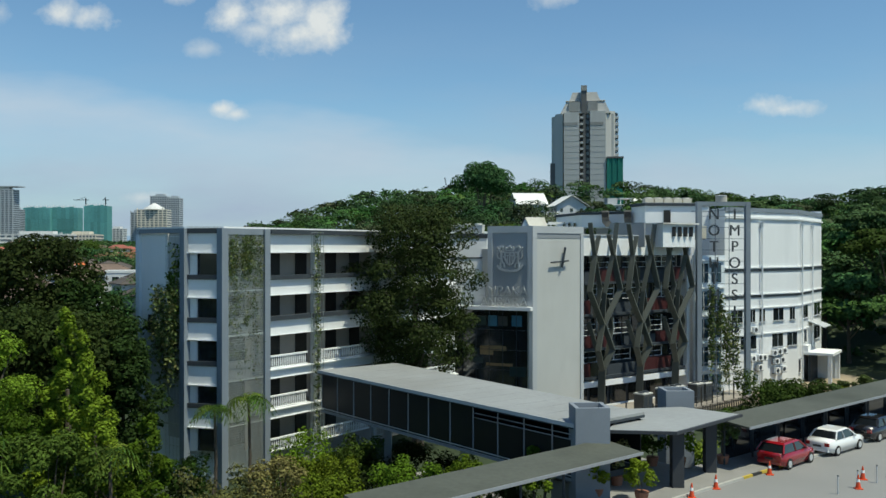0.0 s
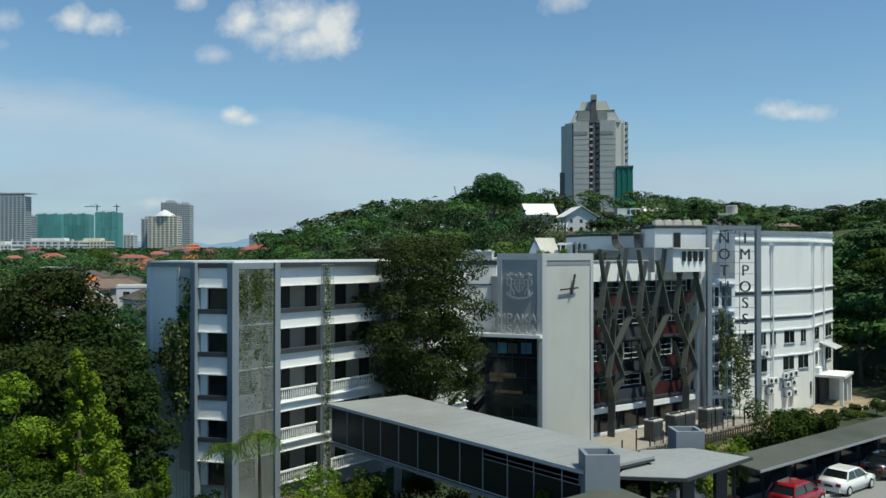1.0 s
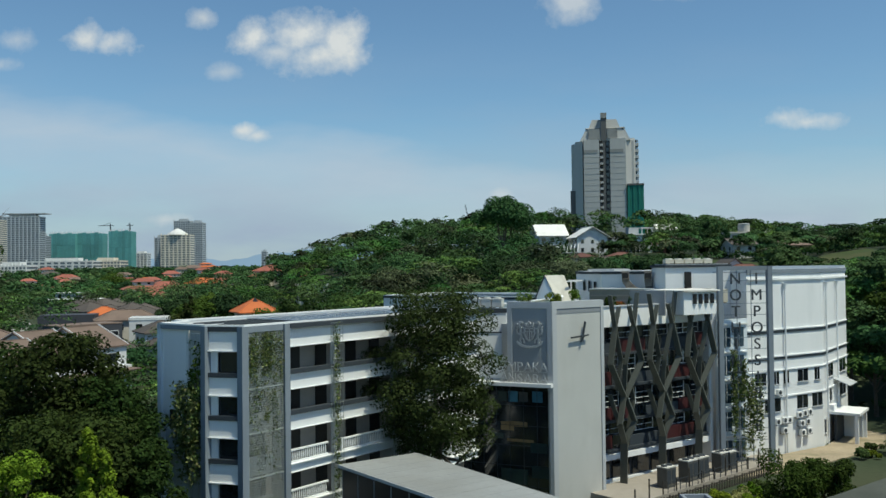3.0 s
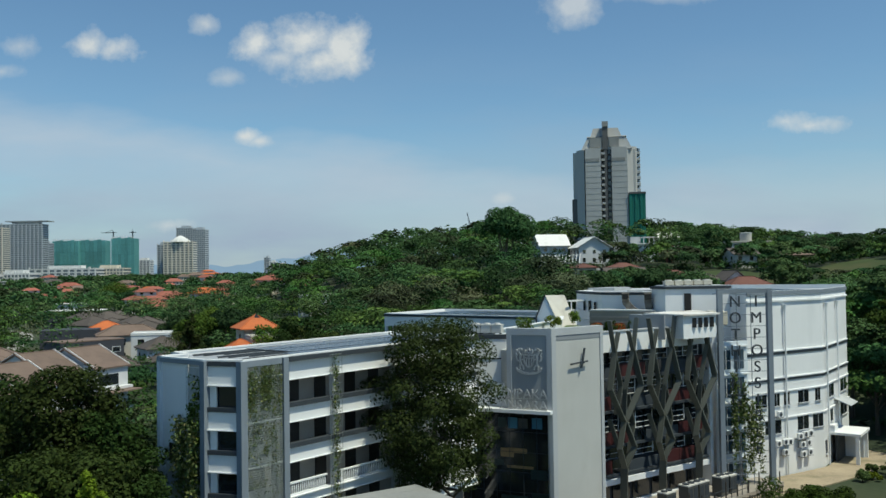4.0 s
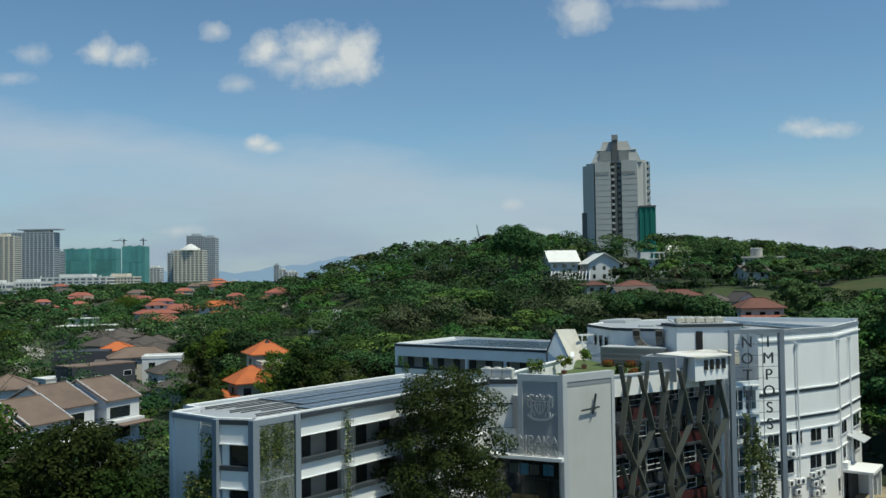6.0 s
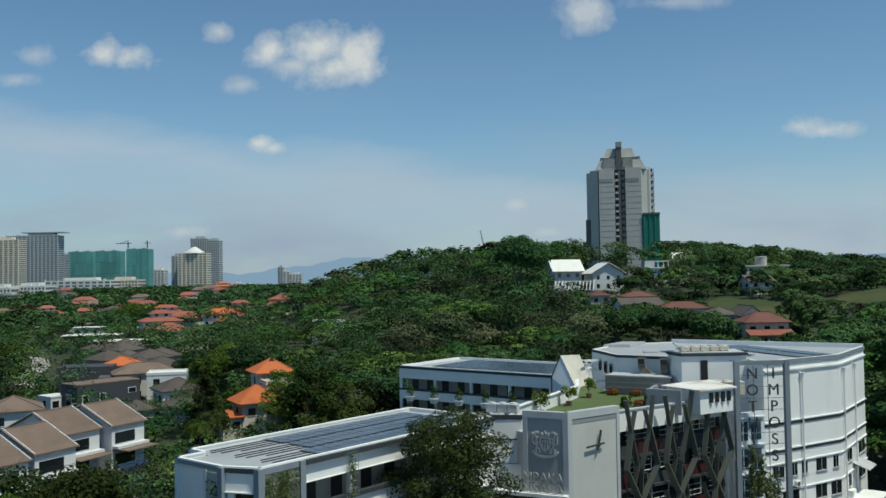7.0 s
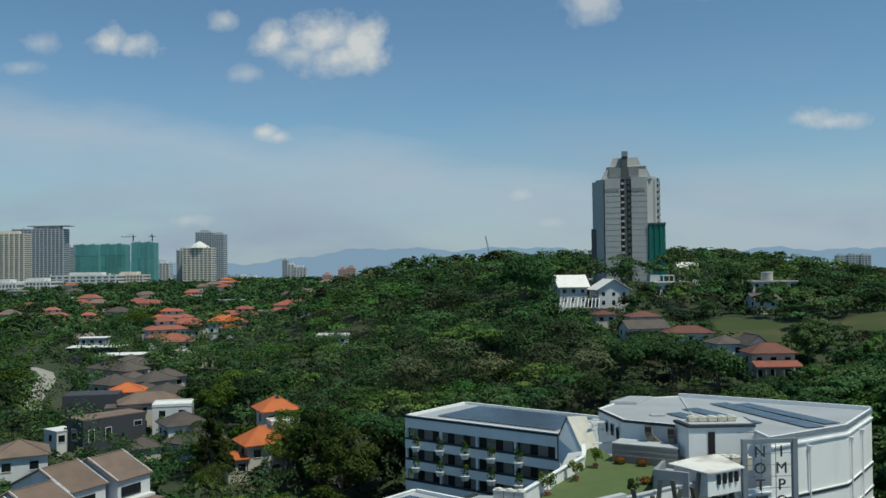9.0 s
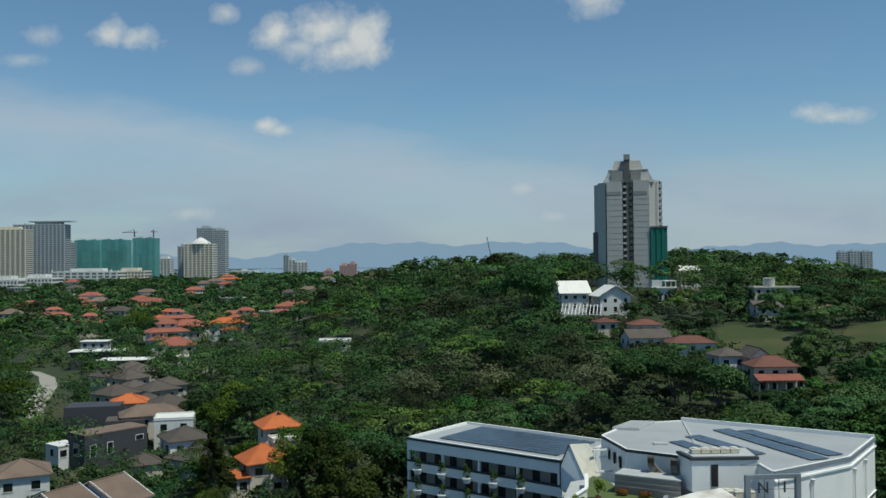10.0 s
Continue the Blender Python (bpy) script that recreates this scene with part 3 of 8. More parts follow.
# corner bay behind the green screen
for z0, z1 in FLOORS:
    w = Mesh().box(-3.45, 1.1, z1, -0.28, 1.3, z1 + 1.35)
    part("spandrel", w, LIGHTGREY, block)
    g = Mesh().box(-2.9, 1.15, z0 - 0.1, -0.9, 1.25, z1 + 0.0)
    part("window", g, DARKGLASS, block)
    g = Mesh().box(-3.45, 1.18, z0 - 0.6, -2.9, 1.3, z1)
    part("wall_pier", g, BEIGE, block)
    g = Mesh().box(-0.9, 1.18, z0 - 0.6, -0.28, 1.3, z1)
    part("wall_pier", g, BEIGE, block)
wire_screen(block, (-3.45, -0.05), (-0.28, -0.05), -3.0, 13.3, 0.16, 0.075)
vines("climber", block, rng, -3.4, -0.35, -0.1, 9.6, 13.3, 3400, 0.065, 0.2, gap=0.5, pitch=0.07)
vines("climber", block, rng, -3.4, -0.35, -0.1, 2.0, 10.0, 1300, 0.06, 0.2, gap=0.9, pitch=0.1)
head = Mesh().box(-3.45, -0.1, 13.3, -0.28, 0.25, 13.72)
part("head_beam", head, BLUEGREY, block)
# the end with stacked windows
ca, cb = (-4.85, 2.75), (-3.75, 0.1)
for i, (z0, z1) in enumerate(FLOORS):
    top = 13.4 if i == 0 else FLOORS[i - 1][0] - 0.2
    s = wallseg(Mesh(), ca, cb, 0.25, z1, top - 0.02)
    part("spandrel", s, WHITE if i < 4 else PALE, block)
    s = wallseg(Mesh(), (ca[0] - 0.1, ca[1] - 0.05), (cb[0] - 0.1, cb[1] - 0.05), 0.35, top - 0.015, top + (0.3 if i else 0.32))
    part("ledge", s, TRIM, block)
    s = wallseg(Mesh(), (ca[0] - 0.12, ca[1] - 0.06), (cb[0] - 0.12, cb[1] - 0.06), 0.36, z1 - 0.08, z1 - 0.004)
    part("sill", s, WHITE, block)
    va, vb = Vector(ca), Vector(cb)
    for f0, f1, mt, nm in ((0.09, 0.3, WHITE, "reveal"), (0.3, 0.94, DARKGLASS, "window")):
        a, b = va.lerp(vb, f0), va.lerp(vb, f1)
        off = 0.12 if nm == "reveal" else 0.3
        s = wallseg(Mesh(), (a.x + off, a.y + off * 0.5), (b.x + off, b.y + off * 0.5), 0.1, z0 - 0.12, z1 - 0.09)
        part(nm, s, mt, block)
wire_screen(block, (-4.95, 4.75), (-4.95, 3.1), -3.0, 13.2, 1.6, 0.35)
vines("climber", block, rng, 3.1, 4.8, -5.0, 2.5, 13.0, 800, 0.11, 0.25, axis=1, gap=0.9, mat=LEAF)
vines("climber", block, rng, 3.2, 5.8, -5.1, 2.6, 9.8, 2800, 0.12, 0.6, axis=1, gap=0.6)
endwall = Mesh().box(-4.72, 4.9, 7.2, -4.552, 8.0, 13.4)
part("end_panel", endwall, WHITE, block)
for k in range(6):
    z = 11.95 - k * 2.35
    part("screen_panel", Mesh().box(-4.74, 3.25, z - 2.25 + 1.2, -4.553, 4.75, z + 1.2), LIGHTGREY, block, "pale panel behind the wire screen")
part("foot_ledge", Mesh().box(-5.1, 4.9, 4.3, -4.553, 8.1, 4.5), LIGHTGREY, block)
for z0, z1 in FLOORS[1:2]:
    g = Mesh().box(-4.78, 6.2, z0 - 1.2, -4.724, 7.1, z1 - 1.4)
    part("window", g, DARKGLASS, block)
edge = Mesh()
wallseg(edge, (-4.95, 8.3), (-4.95, 2.75), 0.3, 13.42, 13.72)
part("ledge", edge, BLUEGREY, block)
# flat roof with a low white kerb
roof = Mesh().prism([(-3.6, 0.29), (LEN, 0.29), (LEN, 9.9), (-2.2, 9.9), (-2.2, 8.0), (-4.6, 8.0), (-4.6, 2.8)], 13.2, 13.5)
part("roof", roof, ROOFMETAL, block, "pale flat metal roof")
kerb = Mesh()
outline = [(-4.95, 2.7), (-3.75, -0.02), (LEN, -0.02), (LEN, 10.2), (-2.5, 10.2), (-2.5, 8.3), (-4.95, 8.3)]
for a, b in zip(outline, outline[1:] + outline[:1]):
    wallseg(kerb, a, b, 0.3, 13.724, 13.84)
part("kerb", kerb, WHITE, block)
lo = Mesh()
for a, b in zip(outline[2:], outline[3:]):
    wallseg(lo, a, b, 0.25, 13.3, 13.722)
part("upstand", lo, WHITE, block)
panel_mesh = Mesh().box(0, 0, 0, 0.95, 1.27, 0.035).data("solar_panel", SOLAR)
for row in range(6):
    y = 0.75 + row * 1.38 + (row // 2) * 0.28
    for k in range(18):
        if row < 2 or k > 0:
            o = part("solar_panel", panel_mesh, SOLAR, block)
            o.matrix_local = pose(3.2 + k * 1.03 - (0.4 if row < 2 else 0), y, 13.585)
frame_m = Mesh()
for row in range(6):
    y = 0.75 + row * 1.38 + (row // 2) * 0.28
    frame_m.box(-1.6 if row % 2 else 0.2, y + 0.3, 13.505, 21.8, y + 0.36, 13.58)
    frame_m.box(-1.2, y + 0.95, 13.505, 21.8, y + 1.01, 13.58)
tagged(part("panel_rail", frame_m, TRIM, block, "dark mounting rails"), kind="stuff")

# ---- link between the classroom block and the tower ----
link = thing("link_block", pose(-0.3, 79.4, 0, 0, 0, 53.3), "white windowless link wall beside the entrance tower", "building")
lw = Mesh().prism([(-0.3, 2.0), (2.9, 0.9), (4.6, -2.1), (7.5, 0.2), (5.0, 4.5), (0.0, 4.5)], 6.9, 13.3)
part("wall", lw, WHITE, link)
for a, b in (((-0.35, 1.95), (2.85, 0.85)), ((2.85, 0.85), (4.6, -2.2)), ((5.0, 4.5), (0.0, 4.5))):
    part("ledge", wallseg(Mesh(), a, b, 0.35, 13.3, 13.72), TRIM, link)
part("roof", Mesh().prism([(-0.1, 2.3), (2.9, 1.3), (4.6, -1.7), (7.4, 0.3), (5.0, 4.1), (0.0, 4.1)], 13.3, 13.45), ROOFMETAL, link)
for z in (11.4, 9.1):
    lw = Mesh().prism([(-0.33, 1.93), (2.87, 0.84), (4.6, -2.2), (4.7, -2.0), (2.95, 1.0), (-0.3, 2.1)], z, z + 0.12)
    part("groove_trim", lw, TRIM, link)

# ---- entrance tower and atrium front ----
tower = thing("entrance_tower", pose(8.1, 78.7, 0, 0, 0, 38.25), "grey concrete entrance tower with relief emblem and sundial bars", "building")
TW = 6.62
slab = Mesh().prism([(0, 0.12), (TW, 0.12), (TW, 6.5), (-1.2, 6.5), (-1.9, 3.7), (-0.06, 0.2)], 6.9, 12.3)
part("wall", slab, CONCRETE, tower)
slab = Mesh().box(0.5, 0.0, -4.5, TW - 0.35, 0.55, 13.75)
part("face_panel", slab, CONCRETE, tower, "large plain concrete face")
for a, b, z0, z1, y in ((-0.05, 0.5, -4.5, 14.4, -0.09), (TW - 0.35, TW + 0.05, -4.5, 14.4, -0.09)):
    part("face_frame", Mesh().box(a, y, z0, b, 0.6, z1), LIGHTGREY, tower)
part("face_frame", Mesh().box(0.503, -0.09, 13.75, TW - 0.353, 0.6, 14.4), LIGHTGREY, tower)
# Darker grey band across the face, just below the top frame.
part("face_top_band", Mesh().box(0.503, -0.035, 13.3, TW - 0.353, -0.003, 13.74), PANEL, tower)
bars = Mesh().beam((2.1, -0.3, 11.05), (4.35, -0.3, 11.2), 0.14, 0.14).beam((3.5, -0.3, 10.6), (3.95, -0.3, 12.45), 0.15, 0.15)
bars.beam((3.7, -0.45, 11.1), (3.7, 0.0, 11.1), 0.12, 0.12)
part("sundial", bars, TRIM, tower, "dark metal bars standing off the face")

atrium = thing("atrium_front", pose(8.1, 78.7, 0, 0, 0, 156.7), "dark glass atrium front under a grey emblem panel with lettering", "building")
part("emblem_panel", Mesh().box(0.45, -0.45, 7.1, 3.85, 0.0, 13.8), EMBLEMPANEL, atrium, "smooth grey panel")
for a, b in ((-0.02, 0.45), (3.85, 4.3)):
    part("panel_frame", Mesh().box(a, -0.5, 7.05, b, 0.1, 14.4), LIGHTGREY, atrium)
part("panel_frame", Mesh().box(0.453, -0.5, 13.8, 3.847, 0.1, 14.4), LIGHTGREY, atrium)
part("ledge", Mesh().box(-0.05, -0.5, 6.72, 9.6, 0.75, 7.04), WHITE, atrium, "white projecting ledge")
part("upper_wall", Mesh().box(4.31, -1.2, 7.05, 9.6, -0.7, 9.2), WHITE, atrium)
part("edge_column", Mesh().box(-0.04, -0.4, -4.5, 0.3, 0.1, 6.7), LIGHTGREY, atrium)
for i in range(7):
    for j in range(6):
        a, b = 0.32 + i * 1.32, -4.4 + j * 1.85
        part("glass_pane", Mesh().box(a + 0.03, -0.36, b + 0.03, a + 1.29, -0.32, b + 1.82), DARKGLASS, atrium)
mull = Mesh()
for i in range(8):
    mull.box(0.30 + i * 1.32, -0.42, -4.5, 0.34 + i * 1.32, -0.28, 6.7)
for j in range(7):
    mull.box(0.3, -0.41, -4.42 + j * 1.85, 9.58, -0.29, -4.38 + j * 1.85)
part("mullions", mull, TRIM, atrium)
# Thin coloured rectangles lie just in front of the dark panes.
PIECE_COLOURS = [material("colour_piece_" + n, c, 0.35, vary=0.25, scale=1.5, spec=0.6) for n, c in (("blue", (0.045, 0.16, 0.25)), ("sand", (0.30, 0.19, 0.09)), ("grey", (0.06, 0.065, 0.065)), ("teal", (0.012, 0.035, 0.038)), ("red", (0.16, 0.03, 0.03)))]
for a, b, w, h, k in ((1.1, 5.2, 1.0, 1.0, 0), (2.5, 5.2, 0.9, 0.9, 2), (3.5, 5.15, 0.9, 1.0, 0), (4.6, 5.2, 0.8, 0.9, 3), (2.6, 2.9, 1.9, 0.45, 1), (3.9, 2.5, 1.3, 0.8, 1),
                      (4.9, 1.7, 1.0, 0.5, 3), (0.7, 0.6, 1.6, 0.9, 3), (2.0, 1.5, 2.6, 0.25, 1), (2.6, -2.4, 2.6, 1.4, 3), (0.6, -1.7, 1.6, 1.1, 3)):
    part("window_film", Mesh().box(a, -0.318, b, a + w, -0.312, b + h), PIECE_COLOURS[k], atrium, "coloured rectangle on the glass front")
# relief emblem: a shield between two rough supporters
emblem = Mesh()
em = Vector((2.15, 0.06, 11.5))
EX, EZ = 1.28, 1.12


def stroke(pts, w=0.1, d=0.16):
    for (a, b), (c, e) in zip(pts, pts[1:]):
        emblem.beam(em + Vector((a * EX, 0, b * EZ)), em + Vector((c * EX, 0, e * EZ)), w, d, (0, 1, 0))


stroke([(-0.36, 0.42), (0.36, 0.42), (0.38, 0.0), (0.22, -0.42), (0.0, -0.6), (-0.22, -0.42), (-0.38, 0.0), (-0.36, 0.42)], 0.12)
stroke([(-0.36, 0.18), (0.36, 0.18)]), stroke([(0, 0.42), (0, -0.58)]), stroke([(-0.18, 0.18), (-0.18, -0.4)], 0.06), stroke([(0.18, 0.18), (0.18, -0.4)], 0.06)
stroke([(-0.26, 0.6), (-0.3, 0.85), (-0.12, 0.72), (0.0, 1.0), (0.12, 0.72), (0.3, 0.85), (0.26, 0.6), (-0.26, 0.6)], 0.1)
stroke([(-0.85, -0.82), (-0.5, -1.02), (0.0, -1.1), (0.5, -1.02), (0.85, -0.82)], 0.2), stroke([(-0.95, -0.62), (-0.85, -0.82)], 0.14), stroke([(0.95, -0.62), (0.85, -0.82)], 0.14)
for q in (-1, 1):
    stroke([(0.48 * q, 0.86), (0.7 * q, 0.92), (0.78 * q, 0.66), (0.62 * q, 0.42), (0.66 * q, 0.08), (0.6 * q, -0.3), (0.72 * q, -0.55), (0.66 * q, -0.78)], 0.17)
    stroke([(0.62 * q, 0.4), (0.42 * q, 0.46)], 0.09), stroke([(0.64 * q, 0.1), (0.42 * q, 0.05)], 0.09), stroke([(0.62 * q, -0.3), (0.42 * q, -0.5), (0.4 * q, -0.78)], 0.11)
    stroke([(0.7 * q, -0.1), (0.9 * q, 0.0), (0.95 * q, 0.3), (0.86 * q, 0.42), (0.98 * q, 0.6)], 0.09), stroke([(0.78 * q, 0.66), (0.95 * q, 0.84)], 0.1)
part("emblem", emblem, METAL, atrium, "pale metal relief emblem")
for text, z in (("MPAKA", 8.1), ("ANSARA", 7.08)):
    for k, ch in enumerate(reversed(text)):
        letter(ch, 0.86, 0.12, METAL, atrium, Matrix.Translation((0.72 + k * 0.76, 0.45, z)) @ Matrix.Rotation(math.pi, 4, "Z") @ Matrix.Rotation(math.pi / 2, 4, "X"))
for k in range(2):
    part("letter_rail", Mesh().box(0.4, 0.38, 8.02 - k * 0.98, 5.0, 0.44, 8.07 - k * 0.98), METAL, atrium)

# ---- front with branching steel columns ----
front = thing("column_front", pose(13.3, 82.8, 0, 0, 0, 37.0), "glazed school front with maroon panels behind branching steel columns", "building")
FL = 17.6
part("wall", Mesh().box(0.2, 2.4, -4.5, FL, 8.0, 12.2), TRIM, front)
part("parapet", Mesh().box(0.1, 0.9, 11.65, FL, 1.25, 13.6), WHITE, front)
part("parapet_cap", Mesh().box(0.1, 0.8, 13.603, FL, 1.35, 13.72), LIGHTGREY, front)
for z0, z1 in ((9.05, 10.4), (5.9, 7.2), (2.5, 3.7), (-0.3, 1.0)):
    n = 7
    for k in range(n):
        a, b = 0.2 + (FL - 0.2) * k / n, 0.2 + (FL - 0.2) * (k + 1) / n
        if (k * 3 + int(z0)) % 5 in (1, 4):
            part("grey_panel", Mesh().box(a + 0.03, 1.6, z0, b - 0.03, 1.75, z1 - 0.3), TRIM, front, "dark grey panel")
        elif (k * 3 + int(z0)) % 5 != 3:
            part("maroon_panel", Mesh().box(a + 0.03, 1.55, z0, b - 0.03, 1.7, z1 - 0.05 * (k % 3)), MAROON, front)
        else:
            part("glass_pane", Mesh().box(a + 0.03, 1.55, z0, b - 0.03, 1.6, z1), DARKGLASS, front)
        part("window", Mesh().box(a + 0.05, 1.9, z1 + 0.03, b - 0.05, 1.98, z1 + 1.7), DARKGLASS, front)
        fr = Mesh()
        for q in (z1 + 0.03, z1 + 0.55, z1 + 1.1):
            fr.box(a + 0.06, 1.84, q, a + (b - a) * (0.45 if (k + int(z0)) % 2 else 0.95), 1.895, q + 0.05)
        fr.box((a + b) / 2 - 0.03, 1.83, z1, (a + b) / 2 + 0.03, 1.893, z1 + 1.7)
        part("window_frame", fr, LIGHTGREY if k % 3 == 1 else WHITE, front)
    part("floor_slab", Mesh().box(0.15, 1.3, z0 - 0.25, FL, 2.39, z0 - 0.005), TRIM, front)
part("plinth_band", Mesh().box(0.15, 1.2, -1.3, FL, 2.0, -0.75), WHITE, front)
part("plinth", Mesh().box(0.15, 1.9, -4.5, FL, 2.35, -3.4), WHITE, front)
for k in range(6):
    part("window", Mesh().box(0.6 + k * 2.85, 2.25, -3.35, 3.0 + k * 2.85, 2.32, -1.35), DARKGLASS, front)
part("end_wall", Mesh().box(FL - 0.45, 1.05, -4.5, FL, 2.39, 11.6), WHITE, front)
NODES = (1.76, 4.37, 7.27, 10.07, 12.98, 15.74)


def plate(m, a, b, w, lean=0.0):
    m.beam((a[0], a[1], a[2]), (b[0], b[1], b[2]), 0.16, w, (0.35, -1, lean))


for t in range(3):
    col = thing("tree_column", pose(13.3, 82.8, 0, 0, 0, 37.0), "grey steel plate column branching like a tree", "column", "branching columns along the front")
    l, r = NODES[2 * t], NODES[2 * t + 1]
    mid = (l + r) / 2
    tr = Mesh()
    plate(tr, (mid, 0.5, -4.2), (mid, 0.35, 0.4), 0.74)
    part("trunk", tr, STEEL, col)
    seg = []
    seg += [((mid, 0.3, 0.4), (mid - 1.05, -0.1, 2.4)), ((mid, 0.35, 0.4), (mid + 1.05, -0.1, 2.4))]
    seg += [((mid - 1.05, -0.1, 2.4), (mid - 0.1, 0.2, 4.9)), ((mid + 1.05, -0.1, 2.4), (mid + 0.1, 0.2, 4.9))]
    seg += [((mid - 0.1, 0.2, 4.9), (l - 0.95, -0.15, 8.2)), ((mid + 0.1, 0.2, 4.9), (r + 0.8, -0.15, 8.3))]
    seg += [((l - 0.95, -0.15, 8.2), (l, 0.1, 11.7)), ((r + 0.8, -0.15, 8.3), (r, 0.1, 11.7))]
    seg += [((l, 0.15, 11.7), (l + 1.05, 0.35, 8.4)), ((r, 0.15, 11.7), (r - 0.95, 0.35, 8.0))]
    seg += [((l + 1.05, 0.35, 8.4), (l + 0.5, 0.5, 5.6)), ((r - 0.95, 0.35, 8.0), (mid + 0.25, 0.5, 5.2))]
    seg += [((mid + 0.35, 0.45, 0.0), (mid + 1.75, 0.7, 4.4)), ((mid + 1.75, 0.7, 4.4), (mid + 1.15, 0.75, 7.4)), ((mid - 0.2, 0.5, 1.6), (mid - 1.5, 0.75, 5.2))]
    for s, n in ((-1, l), (1, r)):
        seg += [((n, 0.1, 11.7), (n - 0.95, -0.2, 14.8 if s < 0 else 13.7)), ((n, 0.1, 11.7), (n + 0.75, 0.25, 13.6 if s < 0 else 14.9))]
    for k, (a, b) in enumerate(seg):
        limb = Mesh()
        plate(limb, a, b, 0.56 if k < 8 else 0.44, 0.3 * (-1) ** k)
        part("limb", limb, STEEL, col)

# roof terrace behind the tower
terrace = thing("roof_terrace", pose(0, 0, 0), "roof terrace with green turf behind white parapets", "terrace")
base_poly = [(5.2, 84.2), (11.6, 86.6), (25.2, 97.2), (24.0, 101.0), (22.8, 104.5), (17.2, 108.2), (13.6, 112.0), (10.5, 110.0)]
part("slab", Mesh().prism(base_poly, -4.5, 12.2), WHITE, terrace)
part("deck", Mesh().prism([(5.2, 84.2), (12.9, 84.0), (26.6, 94.6), (24.0, 101.0), (22.8, 104.5), (17.2, 108.2), (13.6, 112.0), (10.5, 110.0)], 12.21, 12.48), LIGHTGREY, terrace)
part("turf", Mesh().prism([(4.4, 84.6), (8.6, 80.6), (13.2, 84.4), (17.2, 87.6), (18.2, 90.2), (18.0, 94.3), (18.3, 96.6), (20.5, 101.7), (22.1, 104.6), (15.6, 107.8), (15.0, 111.0), (13.6, 112.6), (13.0, 111.4), (11.9, 104.0), (8.2, 95.2)], 12.5, 12.6), TURF, terrace, "green artificial turf")
wp = [(2.6, 83.6), (7.2, 93.2), (11.3, 101.5), (12.0, 108.0)]
pw = Mesh()
for a, b in zip(wp, wp[1:]):
    wallseg(pw, a, b, -0.3, 9.0, 13.9)
part("parapet", pw, WHITE, terrace)
pw = Mesh()
for a, b in zip(wp, wp[1:]):
    wallseg(pw, a, b, -0.45, 13.905, 14.02)
part("parapet_cap", pw, WHITE, terrace)
part("planter", Mesh().prism([(15.2, 104.6), (22.2, 101.2), (22.8, 104.0), (16.7, 106.9)], 12.49, 14.75), material("slatted_planter", (0.27, 0.25, 0.23), 0.8, vary=0.12, fine=6.0), terrace, "long grey-brown planter wall")
part("planter_rim", Mesh().prism([(15.1, 104.4), (22.3, 101.0), (22.9, 104.1), (16.6, 107.1)], 14.75, 14.9), LIGHTGREY, terrace)
for z in (13.4, 14.0):
    part("planter_band", wallseg(Mesh(), (15.15, 104.5), (22.25, 101.1), -0.06, z, z + 0.16), BEIGE, terrace)
part("service_wall", Mesh().prism([(17.3, 90.2), (20.5, 88.6), (20.7, 89.0), (17.5, 90.6)], 12.49, 15.0), PANEL, terrace)
part("service_wall", Mesh().prism([(17.3, 90.6), (17.7, 90.6), (19.6, 95.2), (19.2, 95.2)], 12.49, 14.8), PANEL, terrace)

roofhut = thing("roof_hut", pose(0, 0, 0), "low white service hut with a stained flat roof", "building")
part("wall", Mesh().prism([(20.0, 93.0), (22.5, 88.9), (26.5, 91.5), (25.5, 97.3), (22.6, 95.5)], 12.49, 14.85), WHITE, roofhut)
part("roof", Mesh().prism([(19.4, 93.0), (22.4, 88.4), (26.9, 91.3), (25.8, 97.6), (22.6, 95.8)], 14.85, 15.0), material("stained_slab", (0.66, 0.65, 0.62), 0.9, vary=0.12, scale=0.7, stain=((0.30, 0.26, 0.23), 0.75)), roofhut, "weather-stained concrete slab")
for k in range(4):
    part("louvre", Mesh().box(23.6 + k * 0.72, 89.52 + k * 0.47, 13.6, 24.0 + k * 0.72, 89.9 + k * 0.47, 14.6), DARKDOOR, roofhut)

# ---- hall block ----
hall = thing("hall_block", pose(0, 0, 0), "tall white hall block with bands of windows and metal roof", "building")
HB = [(31.4, 96.9), (42.6, 104.4), (50.4, 115.8), (28.4, 128.4), (20.4, 126.0), (15.3, 117.4), (17.3, 108.6), (22.9, 105.2), (24.6, 101.0), (31.0, 101.2)]
part("wall", Mesh().prism(HB, -4.5, 16.6), WHITE, hall)
roofp = Mesh().prism(HB, 16.6, 16.75)
part("roof", roofp, ROOFMETAL, hall, "pale ribbed metal roof")
cap = Mesh()
for k in range(len(HB)):
    a, b = HB[k], HB[(k + 1) % len(HB)]
    wallseg(cap, a, b, 0.28, 16.752, 16.9 if k not in (0, 1) else 17.0)
part("parapet", cap, WHITE, hall)
for k in (0, 1, 5, 6):
    a, b = HB[k], HB[(k + 1) % len(HB)]
    t = wallseg(Mesh(), a, b, -0.14, 16.55, 16.99 if k in (0, 1) else 16.88)
    part("roof_trim", t, TRIM if k not in (0, 1) else BLUEGREY, hall, "dark roof edge")
